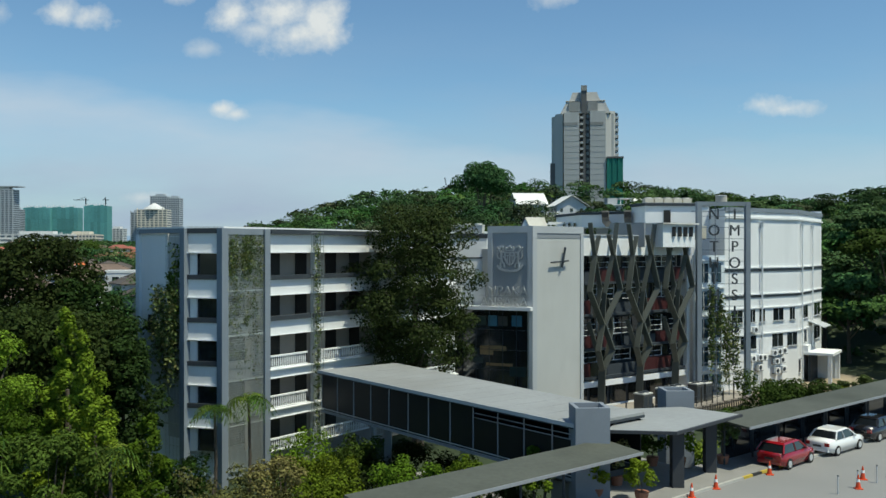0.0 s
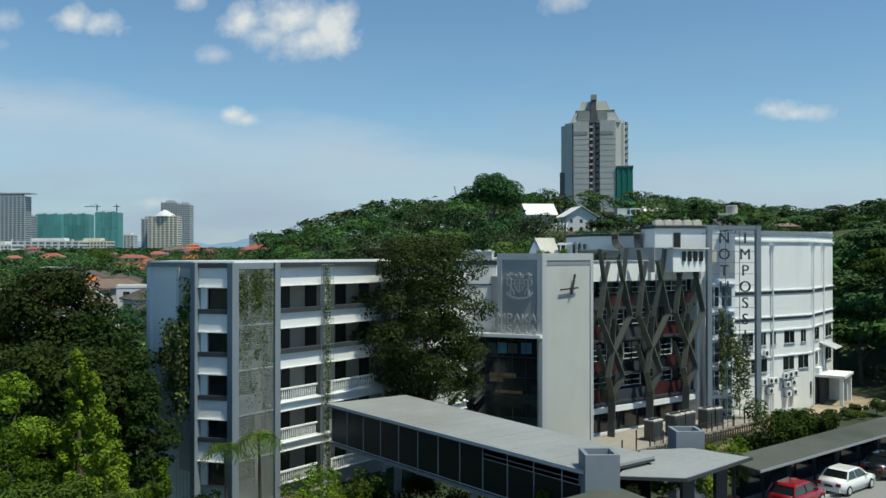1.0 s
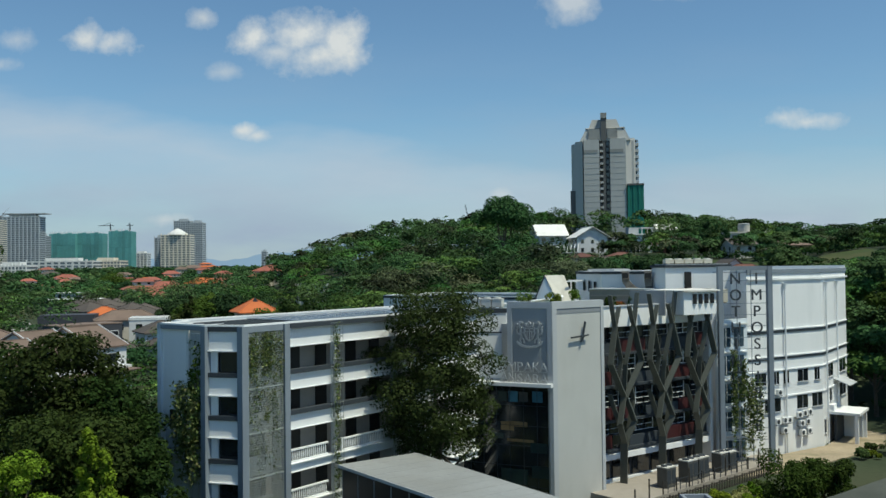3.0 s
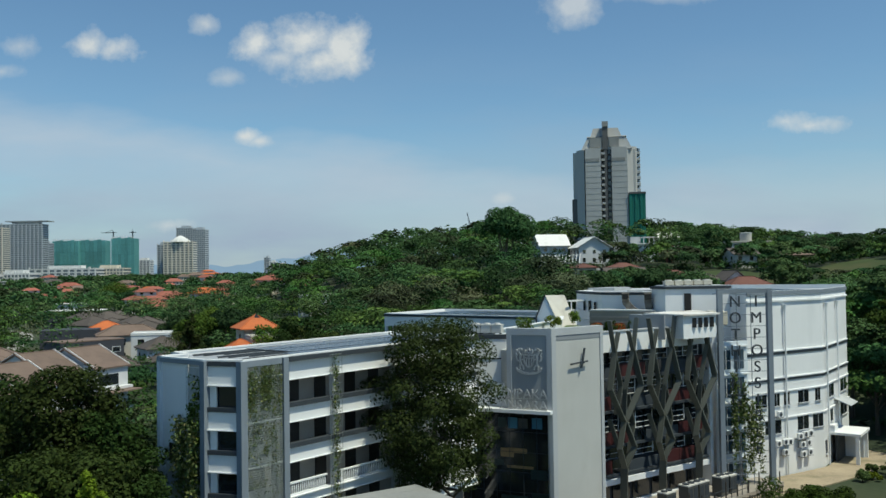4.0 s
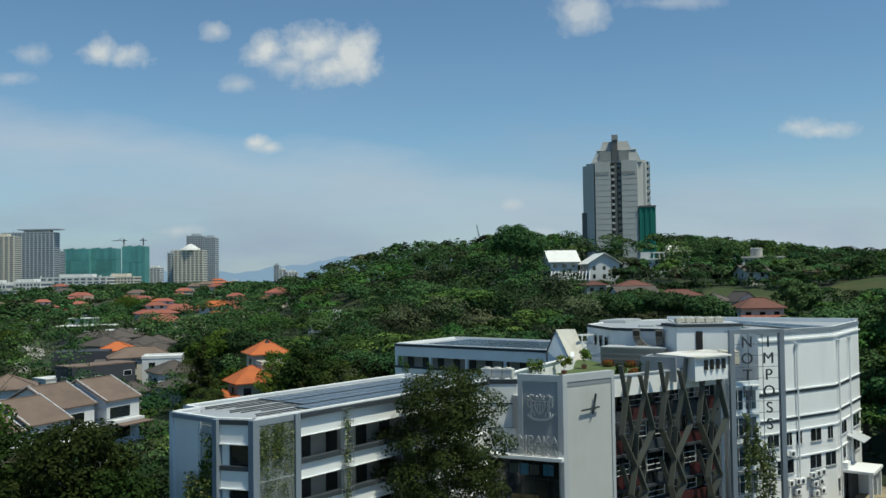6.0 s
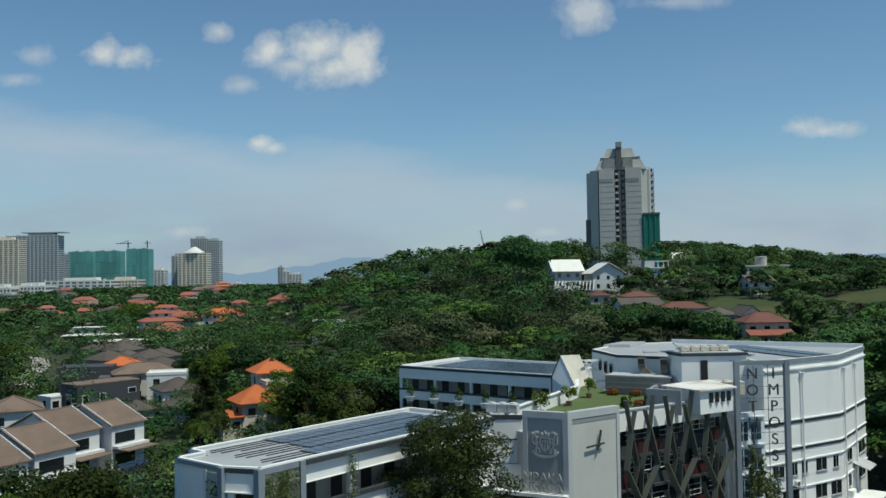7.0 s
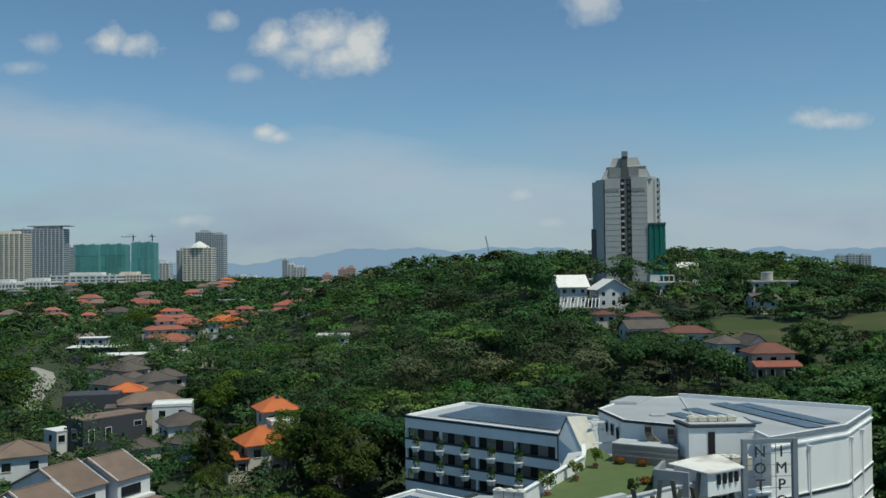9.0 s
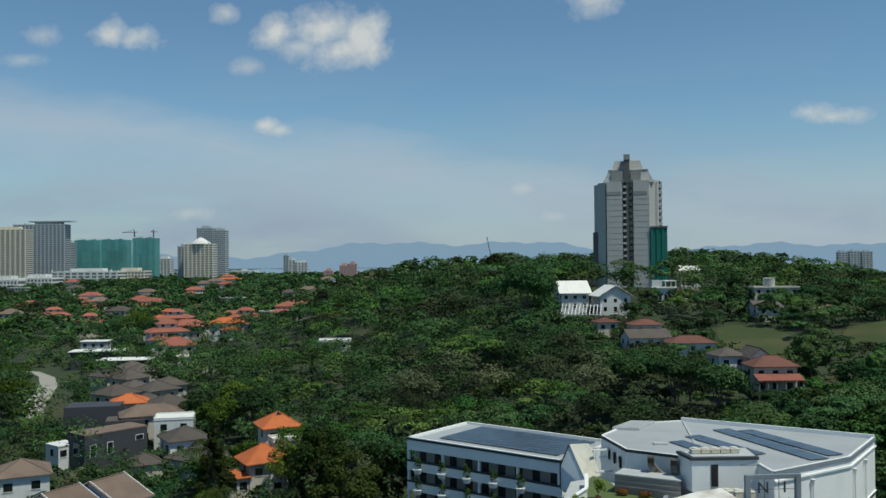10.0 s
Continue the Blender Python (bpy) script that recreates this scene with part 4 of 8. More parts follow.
for k in (0, 1):
    a, b = HB[k], HB[k + 1]
    # Each TRIM strip is the painted shadow below a white course.
    for z, h, w, mt in ((15.75, 0.2, 0.2, WHITE), (10.1, 0.12, 0.16, WHITE), (9.72, 0.3, 0.08, TRIM), (7.05, 0.12, 0.15, WHITE), (6.72, 0.26, 0.08, TRIM), (5.47, 0.13, 0.16, WHITE), (2.46, 0.13, 0.16, WHITE)):
        part("string_course", wallseg(Mesh(), a, b, -w, z, z + h), mt, hall)
va, vb, vc = (Vector(p) for p in HB[:3])


def hall_box(f, w, z0, z1, out, seg=0):
    p, q = (va, vb) if seg == 0 else (vb, vc)
    d = (q - p).normalized()
    a = p.lerp(q, f)
    return wallseg(Mesh(), a, a + d * w, -out, z0, z1)


for seg, f, w, z0, z1 in ((0, 0.088, 1.9, 3.97, 5.35), (0, 0.318, 1.06, 3.95, 5.35), (0, 0.457, 0.98, 3.95, 5.35), (0, 0.649, 1.89, 3.95, 5.35), (0, 0.884, 0.93, 3.95, 5.35), (1, 0.148, 3.4, 3.8, 5.35), (1, 0.668, 3.4, 3.75, 5.35),
                         (0, 0.204, 2.8, 0.86, 2.36), (0, 0.634, 2.0, 0.86, 2.36), (0, 0.846, 1.9, 0.86, 2.36), (1, 0.248, 1.3, 0.8, 2.3), (1, 0.665, 3.4, 0.7, 2.36), (1, 0.03, 1.0, -2.6, -1.0)):
    win = part("window", hall_box(f, w, z0, z1, 0.03, seg), DARKGLASS, hall)
    p, q = (va, vb) if seg == 0 else (vb, vc)
    d = (q - p).normalized()
    a = p.lerp(q, f)
    fr = Mesh()
    wallseg(fr, a - d * 0.08, a + d * (w + 0.08), -0.16, z0 - 0.1, z0 - 0.002)
    wallseg(fr, a + d * (w / 2 - 0.03), a + d * (w / 2 + 0.03), -0.06, z0, z1)
    wallseg(fr, a - d * 0.08, a + d * (w + 0.08), -0.12, z1 + 0.002, z1 + 0.09)
    part("window_frame", fr, LIGHTGREY, win)
for seg, f in ((0, 0.47), (1, 0.1), (1, 0.52)):
    p, q = (va, vb) if seg == 0 else (vb, vc)
    a = p.lerp(q, f)
    nrm = Vector(((q - p).y, -(q - p).x)).normalized() * 0.25
    pipe = Mesh().tube((a.x + nrm.x, a.y + nrm.y, -4), (a.x + nrm.x, a.y + nrm.y, 15.0), 0.11, 0.11, 8)
    pipe.tube((a.x + nrm.x, a.y + nrm.y, 14.7), (a.x + nrm.x, a.y + nrm.y, 15.35), 0.12, 0.26, 8)
    part("rain_pipe", pipe, WHITE, hall, "white rainwater pipe with hopper")
# upper stair room on the hall roof
part("stair_room", Mesh().prism([(23.4, 100.7), (31.0, 101.3), (31.2, 106.0), (22.6, 104.2)], 13.7, 17.3), WHITE, hall)
part("stair_room_trim", Mesh().prism([(23.3, 100.5), (31.1, 101.1), (31.35, 106.2), (22.4, 104.3)], 17.3, 17.62), TRIM, hall)
part("stair_room_roof", Mesh().prism([(23.6, 101.0), (30.8, 101.5), (30.9, 105.8), (22.9, 104.0)], 17.62, 17.7), LIGHTGREY, hall)
part("louvre_door", Mesh().prism([(25.6, 100.78), (26.4, 100.85), (26.4, 101.0), (25.6, 101.0)], 14.3, 16.8), DARKDOOR, hall)
# solar arrays lying on the hall roof
for o, d, n, w in (((23.4, 113.2), (2.6, -6.2), 6, 2.2), ((26.2, 116.6), (5.2, -11.2), 10, 2.4), ((31.0, 121.2), (6.6, -18.2), 16, 2.6), ((34.2, 120.5), (6.3, -15.2), 13, 2.3)):
    ov, dv = Vector((*o, 0)), Vector((*d, 0))
    ang = math.degrees(math.atan2(d[1], d[0]))
    pm = Mesh().box(0, 0, 0, dv.length / n - 0.05, w, 0.05).data("solar_panel", SOLAR)
    for k in range(n):
        q = ov + dv * (k / n)
        ob = part("solar_panel", pm, SOLAR, hall)
        ob.matrix_local = pose(q.x, q.y, 16.86, 0, 0, ang)
part("back_room", Mesh().prism([(17.4, 121.6), (20.8, 127.0), (24.2, 126.6), (21.0, 121.0)], 16.76, 17.1), LIGHTGREY, hall)
part("back_room_roof", Mesh().prism([(17.6, 121.9), (20.9, 126.8), (23.9, 126.4), (20.9, 121.3)], 17.1, 17.15), ROOFMETAL, hall)
part("roof_hatch", Mesh().box(21.2, 111.6, 16.76, 23.0, 112.5, 16.98), LIGHTGREY, hall)
part("roof_ridge", Mesh().beam((28.5, 127.8, 16.85), (26.0, 108.0, 16.8), 0.3, 0.1), LIGHTGREY, hall)
part("back_parapet", wallseg(Mesh(), (28.4, 128.4), (50.4, 115.8), -0.3, 16.4, 17.3), WHITE, hall)
for k in range(3):
    part("slit_window", Mesh().box(15.75 + k * 0.42, 113.9 - k * 1.9, 14.4 - k * 0.1, 15.95 + k * 0.42, 114.5 - k * 1.9, 15.8 - k * 0.1), DARKGLASS, hall)

# ---- rear classroom block ----
rear = thing("rear_classroom_block", pose(-12.2, 133.0, 0, 0, 0, -35.0), "white rear school wing with open corridors and solar panels", "building")
RL = 27.2
part("wall", Mesh().box(0, 1.8, -2.5, RL, 15.5, 13.0), PALE, rear)
part("corridor_wall", Mesh().box(0.2, 1.72, -2.5, RL, 1.795, 12.9), BEIGE, rear)
part("roof", Mesh().box(0.0, 0.0, 13.0, RL, 15.5, 13.15), ROOFMETAL, rear)
for i, (z1, z0) in enumerate(((11.6, 13.1), (8.5, 9.8), (5.4, 6.7), (2.3, 3.6))):
    part("spandrel", Mesh().box(0, 0.0, z1, RL, 0.22, z0), WHITE, rear)
    part("ledge", Mesh().box(-0.05, -0.08, z0, RL, 0.26, z0 + 0.3), TRIM, rear)
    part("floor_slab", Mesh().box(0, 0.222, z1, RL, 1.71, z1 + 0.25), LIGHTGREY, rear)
    if i:
        for k in range(9):
            part("corridor_door", Mesh().box(1.2 + k * 2.9, 1.64, z0 - 0.6, 2.4 + k * 2.9, 1.718, z1 + 2.9), DARKDOOR, rear)
for k in range(5):
    part("column", Mesh().box(0.05 + k * 6.6, 0.02, -2.5, 0.4 + k * 6.6, 0.4, 11.6), WHITE, rear)
kerb = Mesh()
for a, b in (((0, 0), (RL, 0)), ((RL, 0), (RL, 15.5)), ((RL, 15.5), (0, 15.5)), ((0, 15.5), (0, 0))):
    wallseg(kerb, a, b, 0.35, 13.15 if a != (0, 0) else 13.402, 13.52)
part("kerb", kerb, WHITE, rear)
for row in range(8):
    for k in range(20):
        ob = part("solar_panel", panel_mesh, SOLAR, rear)
        ob.matrix_local = pose(4.0 + k * 1.04, 3.0 + row * 1.42, 13.3)
rng = np.random.default_rng(21)
for z in (8.6, 5.5):
    for k in range(5):
        x = 2.4 + k * 4.6
        bowl = Mesh().tube((x, -0.4, z - 0.35), (x, -0.4, z + 0.35), 0.5, 0.75, 12)
        part("planter_bowl", bowl, WHITE, rear)
        c, q = [(x, -0.4, z + 0.9), (x + 0.3, -0.5, z + 1.5), (x - 0.2, -0.4, z + 1.9)], [(0.6, 0.5, 0.6), (0.45, 0.4, 0.5), (0.3, 0.3, 0.5)]
        part("planter_shrub", cards_mesh("planter_shrub", leaf_cards(rng, c, q, 190, 0.12), 0.4, LEAF), LEAF, rear)
fin = thing("roof_fin", pose(10.7, 113.6, 0, 0, 0, 5.0), "white triangular roof fin with a sloping slab", "roof fin")
gab = [(0, 0.05, 16.3), (-1.1, 0.4, 13.6), (-1.1, 0.4, 10.4), (2.2, -2.15, 10.4), (2.25, -2.15, 10.75)]
# The white gable takes PALE, so its shaded side is painted blue.
part("gable", Mesh().add(gab + [(x + 0.12, y + 0.22, z) for x, y, z in gab], ((0, 1, 2, 3, 4), (9, 8, 7, 6, 5), (0, 5, 6, 1), (1, 6, 7, 2), (2, 7, 8, 3), (3, 8, 9, 4), (4, 9, 5, 0))), PALE, fin)
slo = [(0.02, -0.05, 16.45), (2.3, -2.3, 10.7), (4.3, -1.6, 11.3), (2.6, 0.25, 16.45)]
part("sloping_slab", Mesh().add(slo + [(x + 0.1, y + 0.3, z - 0.25) for x, y, z in slo], ((0, 1, 2, 3), (7, 6, 5, 4), (0, 4, 5, 1), (1, 5, 6, 2), (2, 6, 7, 3), (3, 7, 4, 0))), material("stained_cream_slab", (0.66, 0.63, 0.56), 0.85, vary=0.1, stain=((0.42, 0.38, 0.32), 0.5)), fin)
part("edge_trim", Mesh().beam((-0.02, -0.05, 16.42), (-1.15, 0.35, 13.6), 0.16, 0.16).beam((-1.15, 0.35, 13.6), (-1.15, 0.35, 10.6), 0.16, 0.16), TRIM, fin)
part("base", Mesh().box(0.8, -0.4, 9.0, 3.3, 3.5, 11.0), WHITE, fin)

# stair glazing behind the sign frame
stair = thing("stair_wall", pose(27.5, 94.9, 0, 0, 0, 27.0), "pale stair wall with blue windows behind the sign", "wall")
part("wall", Mesh().box(0.0, 0.0, -4.5, 4.4, 0.35, 11.6), PALE, stair)
for j in range(5):
    for k in range(2):
        w_ = part("window", Mesh().box(0.5 + k * 1.9, -0.05, -3.6 + j * 3.05, 1.9 + k * 1.9, -0.005, -1.5 + j * 3.05), BLUEGLASS, stair)
        part("window_frame", Mesh().box(1.17 + k * 1.9, -0.09, -3.6 + j * 3.05, 1.23 + k * 1.9, -0.052, -1.5 + j * 3.05), WHITE, w_)
    part("sill", Mesh().box(0.1, -0.2, -1.2 + j * 3.05, 4.3, -0.005, -1.05 + j * 3.05), WHITE, stair)

# ---- sign frame ----
sign = thing("sign_frame", pose(27.5, 93.5, 0, 0, 0, 8.3), "tall blue-grey steel sign frame with dark letters and climbers", "sign")
SW = 5.56
for x in (0.0, SW):
    part("post", Mesh().box(x - 0.26, -0.26, -4.2, x + 0.26, 0.26, 17.4), BLUEGREY, sign)
part("top_beam", Mesh().box(0.262, -0.2, 16.95, SW - 0.262, 0.2, 17.4), BLUEGREY, sign)
for z in np.arange(-3.6, 16.8, 1.215):
    part("cross_bar", Mesh().beam((0.26, 0, z), (SW - 0.26, 0, z), 0.055, 0.055), BLUEGREY, sign)
for x in (1.9, 3.5):
    part("upright_bar", Mesh().beam((x, 0.05, -3.5), (x, 0.05, 16.95), 0.06, 0.06), BLUEGREY, sign)
for x, text in ((1.68, "NOTHING"), (4.05, "IMPOSSIBLE")):
    for k, ch in enumerate(text):
        letter(ch, 1.22, 0.12, TRIM, sign, Matrix.Translation((x, -0.12, 15.5 - k * 1.747)) @ Matrix.Rotation(math.pi / 2, 4, "X"))
rng = np.random.default_rng(31)
vines("climber", sign, rng, 1.3, 3.2, 0.1, -3.5, 8.5, 2200, 0.13, 0.6, gap=0.7)
vines("climber", sign, rng, 3.0, 4.9, 0.1, -3.5, 5.5, 1500, 0.13, 0.6, gap=0.8)


# ---- forecourt ----
OX, OY, DX, DY = 9.0, 43.0, 0.77, 0.64


def fc(a, s):
    """A point of the forecourt: a metres along the drive, s metres out from its inner edge."""
    return OX + DX * a + DY * s, OY + DY * a - DX * s


single("car_park", Mesh().prism([fc(-60, 1.9), fc(120, 1.9), fc(120, 60), fc(-60, 60)], -0.5, 0.0), ASPHALT, "pale worn asphalt car park and drive", "car park", kind="structure")
PAVING = material("paving", (0.24, 0.235, 0.225), 0.9, vary=0.15, scale=0.5, stain=((0.15, 0.15, 0.14), 0.5))
single("pavement", Mesh().prism([fc(-40, -1.2), fc(90, -1.2), fc(90, 1.75), fc(-40, 1.75)], -0.6, 0.12), PAVING, "grey paved walk under the canopies", "pavement", kind="structure")
KERBS = [material("kerb_yellow", (0.5, 0.36, 0.05), 0.8, vary=0.15), material("kerb_black", (0.03, 0.03, 0.03), 0.8), material("kerb_plain", (0.42, 0.41, 0.38), 0.85, vary=0.15)]
kerb = thing("kerb", pose(0, 0, 0), "concrete kerb painted yellow and black by the drive", "kerb", kind="structure")
for k in range(60):
    a = -14 + k * 0.9
    mt = KERBS[k % 2] if 7.5 < a < 14 else KERBS[2]
    part("kerb_stone", Mesh().prism([fc(a, 1.755), fc(a + 0.88, 1.755), fc(a + 0.88, 1.895), fc(a, 1.895)], -0.2, 0.13), mt, kerb)
single("drop_off", Mesh().prism([fc(-0.5, -4.5), fc(7.0, -4.5), fc(7.0, -1.21), fc(-0.5, -1.21)], -1.5, 0.1), PAVING, "paved drop-off under the entrance canopy", "pavement", kind="structure")


def side_canopy(a0, a1, z, label):
    c = thing("side_canopy", pose(0, 0, 0), label, "canopy", "canopies along the drive")
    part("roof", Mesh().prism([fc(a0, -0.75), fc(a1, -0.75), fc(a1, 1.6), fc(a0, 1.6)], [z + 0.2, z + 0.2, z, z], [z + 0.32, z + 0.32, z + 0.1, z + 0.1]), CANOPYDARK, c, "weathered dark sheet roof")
    part("fascia", wallseg(Mesh(), fc(a0, 1.605), fc(a1, 1.605), -0.05, z - 0.03, z + 0.11), PANEL, c)
    n = int((a1 - a0) / 3.0)
    for k in range(n + 1):
        a = a0 + 0.6 + (a1 - a0 - 1.2) * k / max(1, n)
        x, y = fc(a, -0.3)
        part("post", Mesh().tube((x, y, 0.12), (x, y, z + 0.1), 0.06, 0.06, 8), TRIM, c)
        x2, y2 = fc(a, 1.3)
        part("bracket", Mesh().beam((x, y, z - 0.15), (x2, y2, z + 0.02), 0.06, 0.1), TRIM, c)
    return c


side_canopy(-16.0, -0.7, 2.55, "flat walkway canopy with dark weathered sheet roof")
side_canopy(8.6, 60.0, 2.5, "long walkway canopy with dark weathered sheet roof")
garden_fence = thing("garden_fence", pose(0, 0, 0), "dark fence with glazing along the covered walk", "fence")
for k in range(16):
    a = 10 + k * 3
    p, q = fc(a, -0.95), fc(a + 2.94, -0.95)
    part("fence_panel", wallseg(Mesh(), p, q, 0.05, 0.12, 2.0), DARKGLASS, garden_fence)
    part("fence_post", Mesh().box(p[0] - 0.05, p[1] - 0.05, 0.1, p[0] + 0.05, p[1] + 0.05, 2.3), TRIM, garden_fence)

DARKSLATE = material("dark_slate_paint", (0.035, 0.04, 0.048), 0.7, vary=0.1)
entry = thing("entrance_canopy", pose(0, 0, 0), "flat grey entrance canopy on heavy blue-grey pillars", "canopy")
ep = [(8.2, 43.3), (11.5, 42.9), (16.2, 47.3), (13.6, 49.6), (10.6, 49.0)]
part("roof", Mesh().prism(ep, 3.14, 3.3), CANOPYTOP, entry)
part("fascia", Mesh().prism([(8.15, 43.12), (11.5, 42.7), (16.3, 47.3), (16.2, 47.4), (11.48, 42.84), (8.2, 43.25)], 3.16, 3.31), DARKSLATE, entry)
for (x, y), w, z in (((7.25, 43.15), 1.7, 4.55), ((13.65, 51.0), 1.65, 4.1)):
    p = thing("entrance_pillar", pose(x, y, 0, 0, 0, 3), "square blue-grey pillar open at its top", "pillar", "entrance pillars")
    h = w / 2
    part("shaft", Mesh().box(-h, -h, -4.2, h, h, z - 0.35), SLATE, p)
    for a, b, c, d in ((-h, -h, h, -h + 0.2), (-h, h - 0.2, h, h), (-h, -h + 0.2, -h + 0.2, h - 0.2), (h - 0.2, -h + 0.2, h, h - 0.2)):
        part("rim", Mesh().box(a, b, z - 0.348, c, d, z), SLATE, p)
for x, y in ((12.0, 44.6), (14.6, 47.6)):
    part("column", Mesh().box(x - 0.3, y - 0.3, 0.0, x + 0.3, y + 0.3, 3.05), DARKSLATE, entry, "dark slate column")

single("undercroft", Mesh().prism([(-8.0, 58.0), (-1.0, 63.5), (7.0, 53.0), (1.0, 47.0)], -4.3, -3.85), PAVING, "shaded grey paving below the covered bridge", "pavement", kind="structure")

# covered bridge from the drive to the school
BRIDGEGLASS = material("dark_bridge_glass", (0.012, 0.015, 0.017), 0.3, vary=0.2, scale=0.6, bump=0.0, spec=0.25)
bridge = thing("covered_bridge", pose(0, 0, 0), "covered footbridge with flat grey roof and dark glazed sides", "covered bridge")
na, nb = Vector((-8.9, 61.8, 0)), Vector((6.6, 42.6, 0))
bd = (nb - na).normalized()
bs = Vector((-bd.y, bd.x, 0))
fa, fb = na + bs * 6.6 + bd * 0.4, nb + bs * 5.2
k_n = 17
for k in range(k_n):
    p0, p1 = na.lerp(nb, k / k_n), na.lerp(nb, (k + 1) / k_n)
    q0, q1 = fa.lerp(fb, k / k_n), fa.lerp(fb, (k + 1) / k_n)
    part("roof_sheet", Mesh().prism([(p0.x, p0.y), (p1.x - bd.x * 0.02, p1.y - bd.y * 0.02), (q1.x - bd.x * 0.02, q1.y - bd.y * 0.02), (q0.x, q0.y)], 3.56, 3.7), CANOPYTOP, bridge)
part("roof_deck", Mesh().prism([(na.x, na.y), (nb.x, nb.y), (fb.x, fb.y), (fa.x, fa.y)], 3.42, 3.555), TRIM, bridge)
part("gutter", Mesh().beam((na.x, na.y, 3.6), (nb.x, nb.y, 3.6), 0.12, 0.2), LIGHTGREY, bridge)
part("deck", Mesh().prism([(na.x + 0.4, na.y + 0.4), (nb.x, nb.y + 0.6), (fb.x - 0.4, fb.y - 0.4), (fa.x - 0.4, fa.y)], 0.65, 0.95), TRIM, bridge)
for k in range(13):
    p = na.lerp(nb, k / 12) + bs * 0.35
    part("post", Mesh().box(p.x - 0.035, p.y - 0.035, 0.62, p.x + 0.035, p.y + 0.035, 3.45), PANEL, bridge)
    r_ = fa.lerp(fb, k / 12)
    if k < 12:
        r2 = fa.lerp(fb, (k + 1) / 12)
        # Added backing on the far side, only to keep the bridge interior dark.
        part("dark_backing_panel", wallseg(Mesh(), (r_.x - 0.3, r_.y - 0.3), (r2.x - 0.3, r2.y - 0.3), 0.05, 0.95, 3.4), BRIDGEGLASS, bridge)
    if k < 12:
        q = na.lerp(nb, (k + 1) / 12) + bs * 0.35
        part("glass_pane", wallseg(Mesh(), (p.x + bd.x * 0.07, p.y + bd.y * 0.07), (q.x - bd.x * 0.07, q.y - bd.y * 0.07), 0.04, 0.96, 3.4 if k < 8 else 2.75), BRIDGEGLASS, bridge)
p, q = na + bs * 0.3, nb + bs * 0.3
part("edge_beam", Mesh().beam((p.x, p.y, 0.78), (q.x, q.y, 0.78), 0.1, 0.16), PANEL, bridge)
part("edge_rail", Mesh().beam((p.x, p.y, 0.98), (q.x, q.y, 0.98), 0.05, 0.05), METAL, bridge)
for z in (2.8, 3.05):
    a, b = p.lerp(q, 8.1 / 12), q
    part("hand_rail", Mesh().beam((a.x, a.y, z), (b.x, b.y, z), 0.04, 0.04), PANEL, bridge)
for k in (2, 6, 10):
    p = na.lerp(nb, k / 12) + bs * 3.2
    part("support", Mesh().box(p.x - 0.25, p.y - 0.25, -4.3, p.x + 0.25, p.y + 0.25, 0.65), LIGHTGREY, bridge)


# ---- cars ----
TYRE = material("tyre_rubber", (0.02, 0.02, 0.02), 0.9)
LAMPRED = material("tail_lamp", (0.3, 0.02, 0.02), 0.2, spec=0.8)
LAMPCLEAR = material("head_lamp", (0.7, 0.7, 0.7), 0.15, spec=0.9)


def loft(m, rings):
    n = len(rings[0])
    m.add([p for r in rings for p in r], [(i * n + j, i * n + (j + 1) % n, (i + 1) * n + (j + 1) % n, (i + 1) * n + j) for i in range(len(rings) - 1) for j in range(n)]
          + [tuple(range(n))[::-1], tuple((len(rings) - 1) * n + j for j in range(n))])
    return m


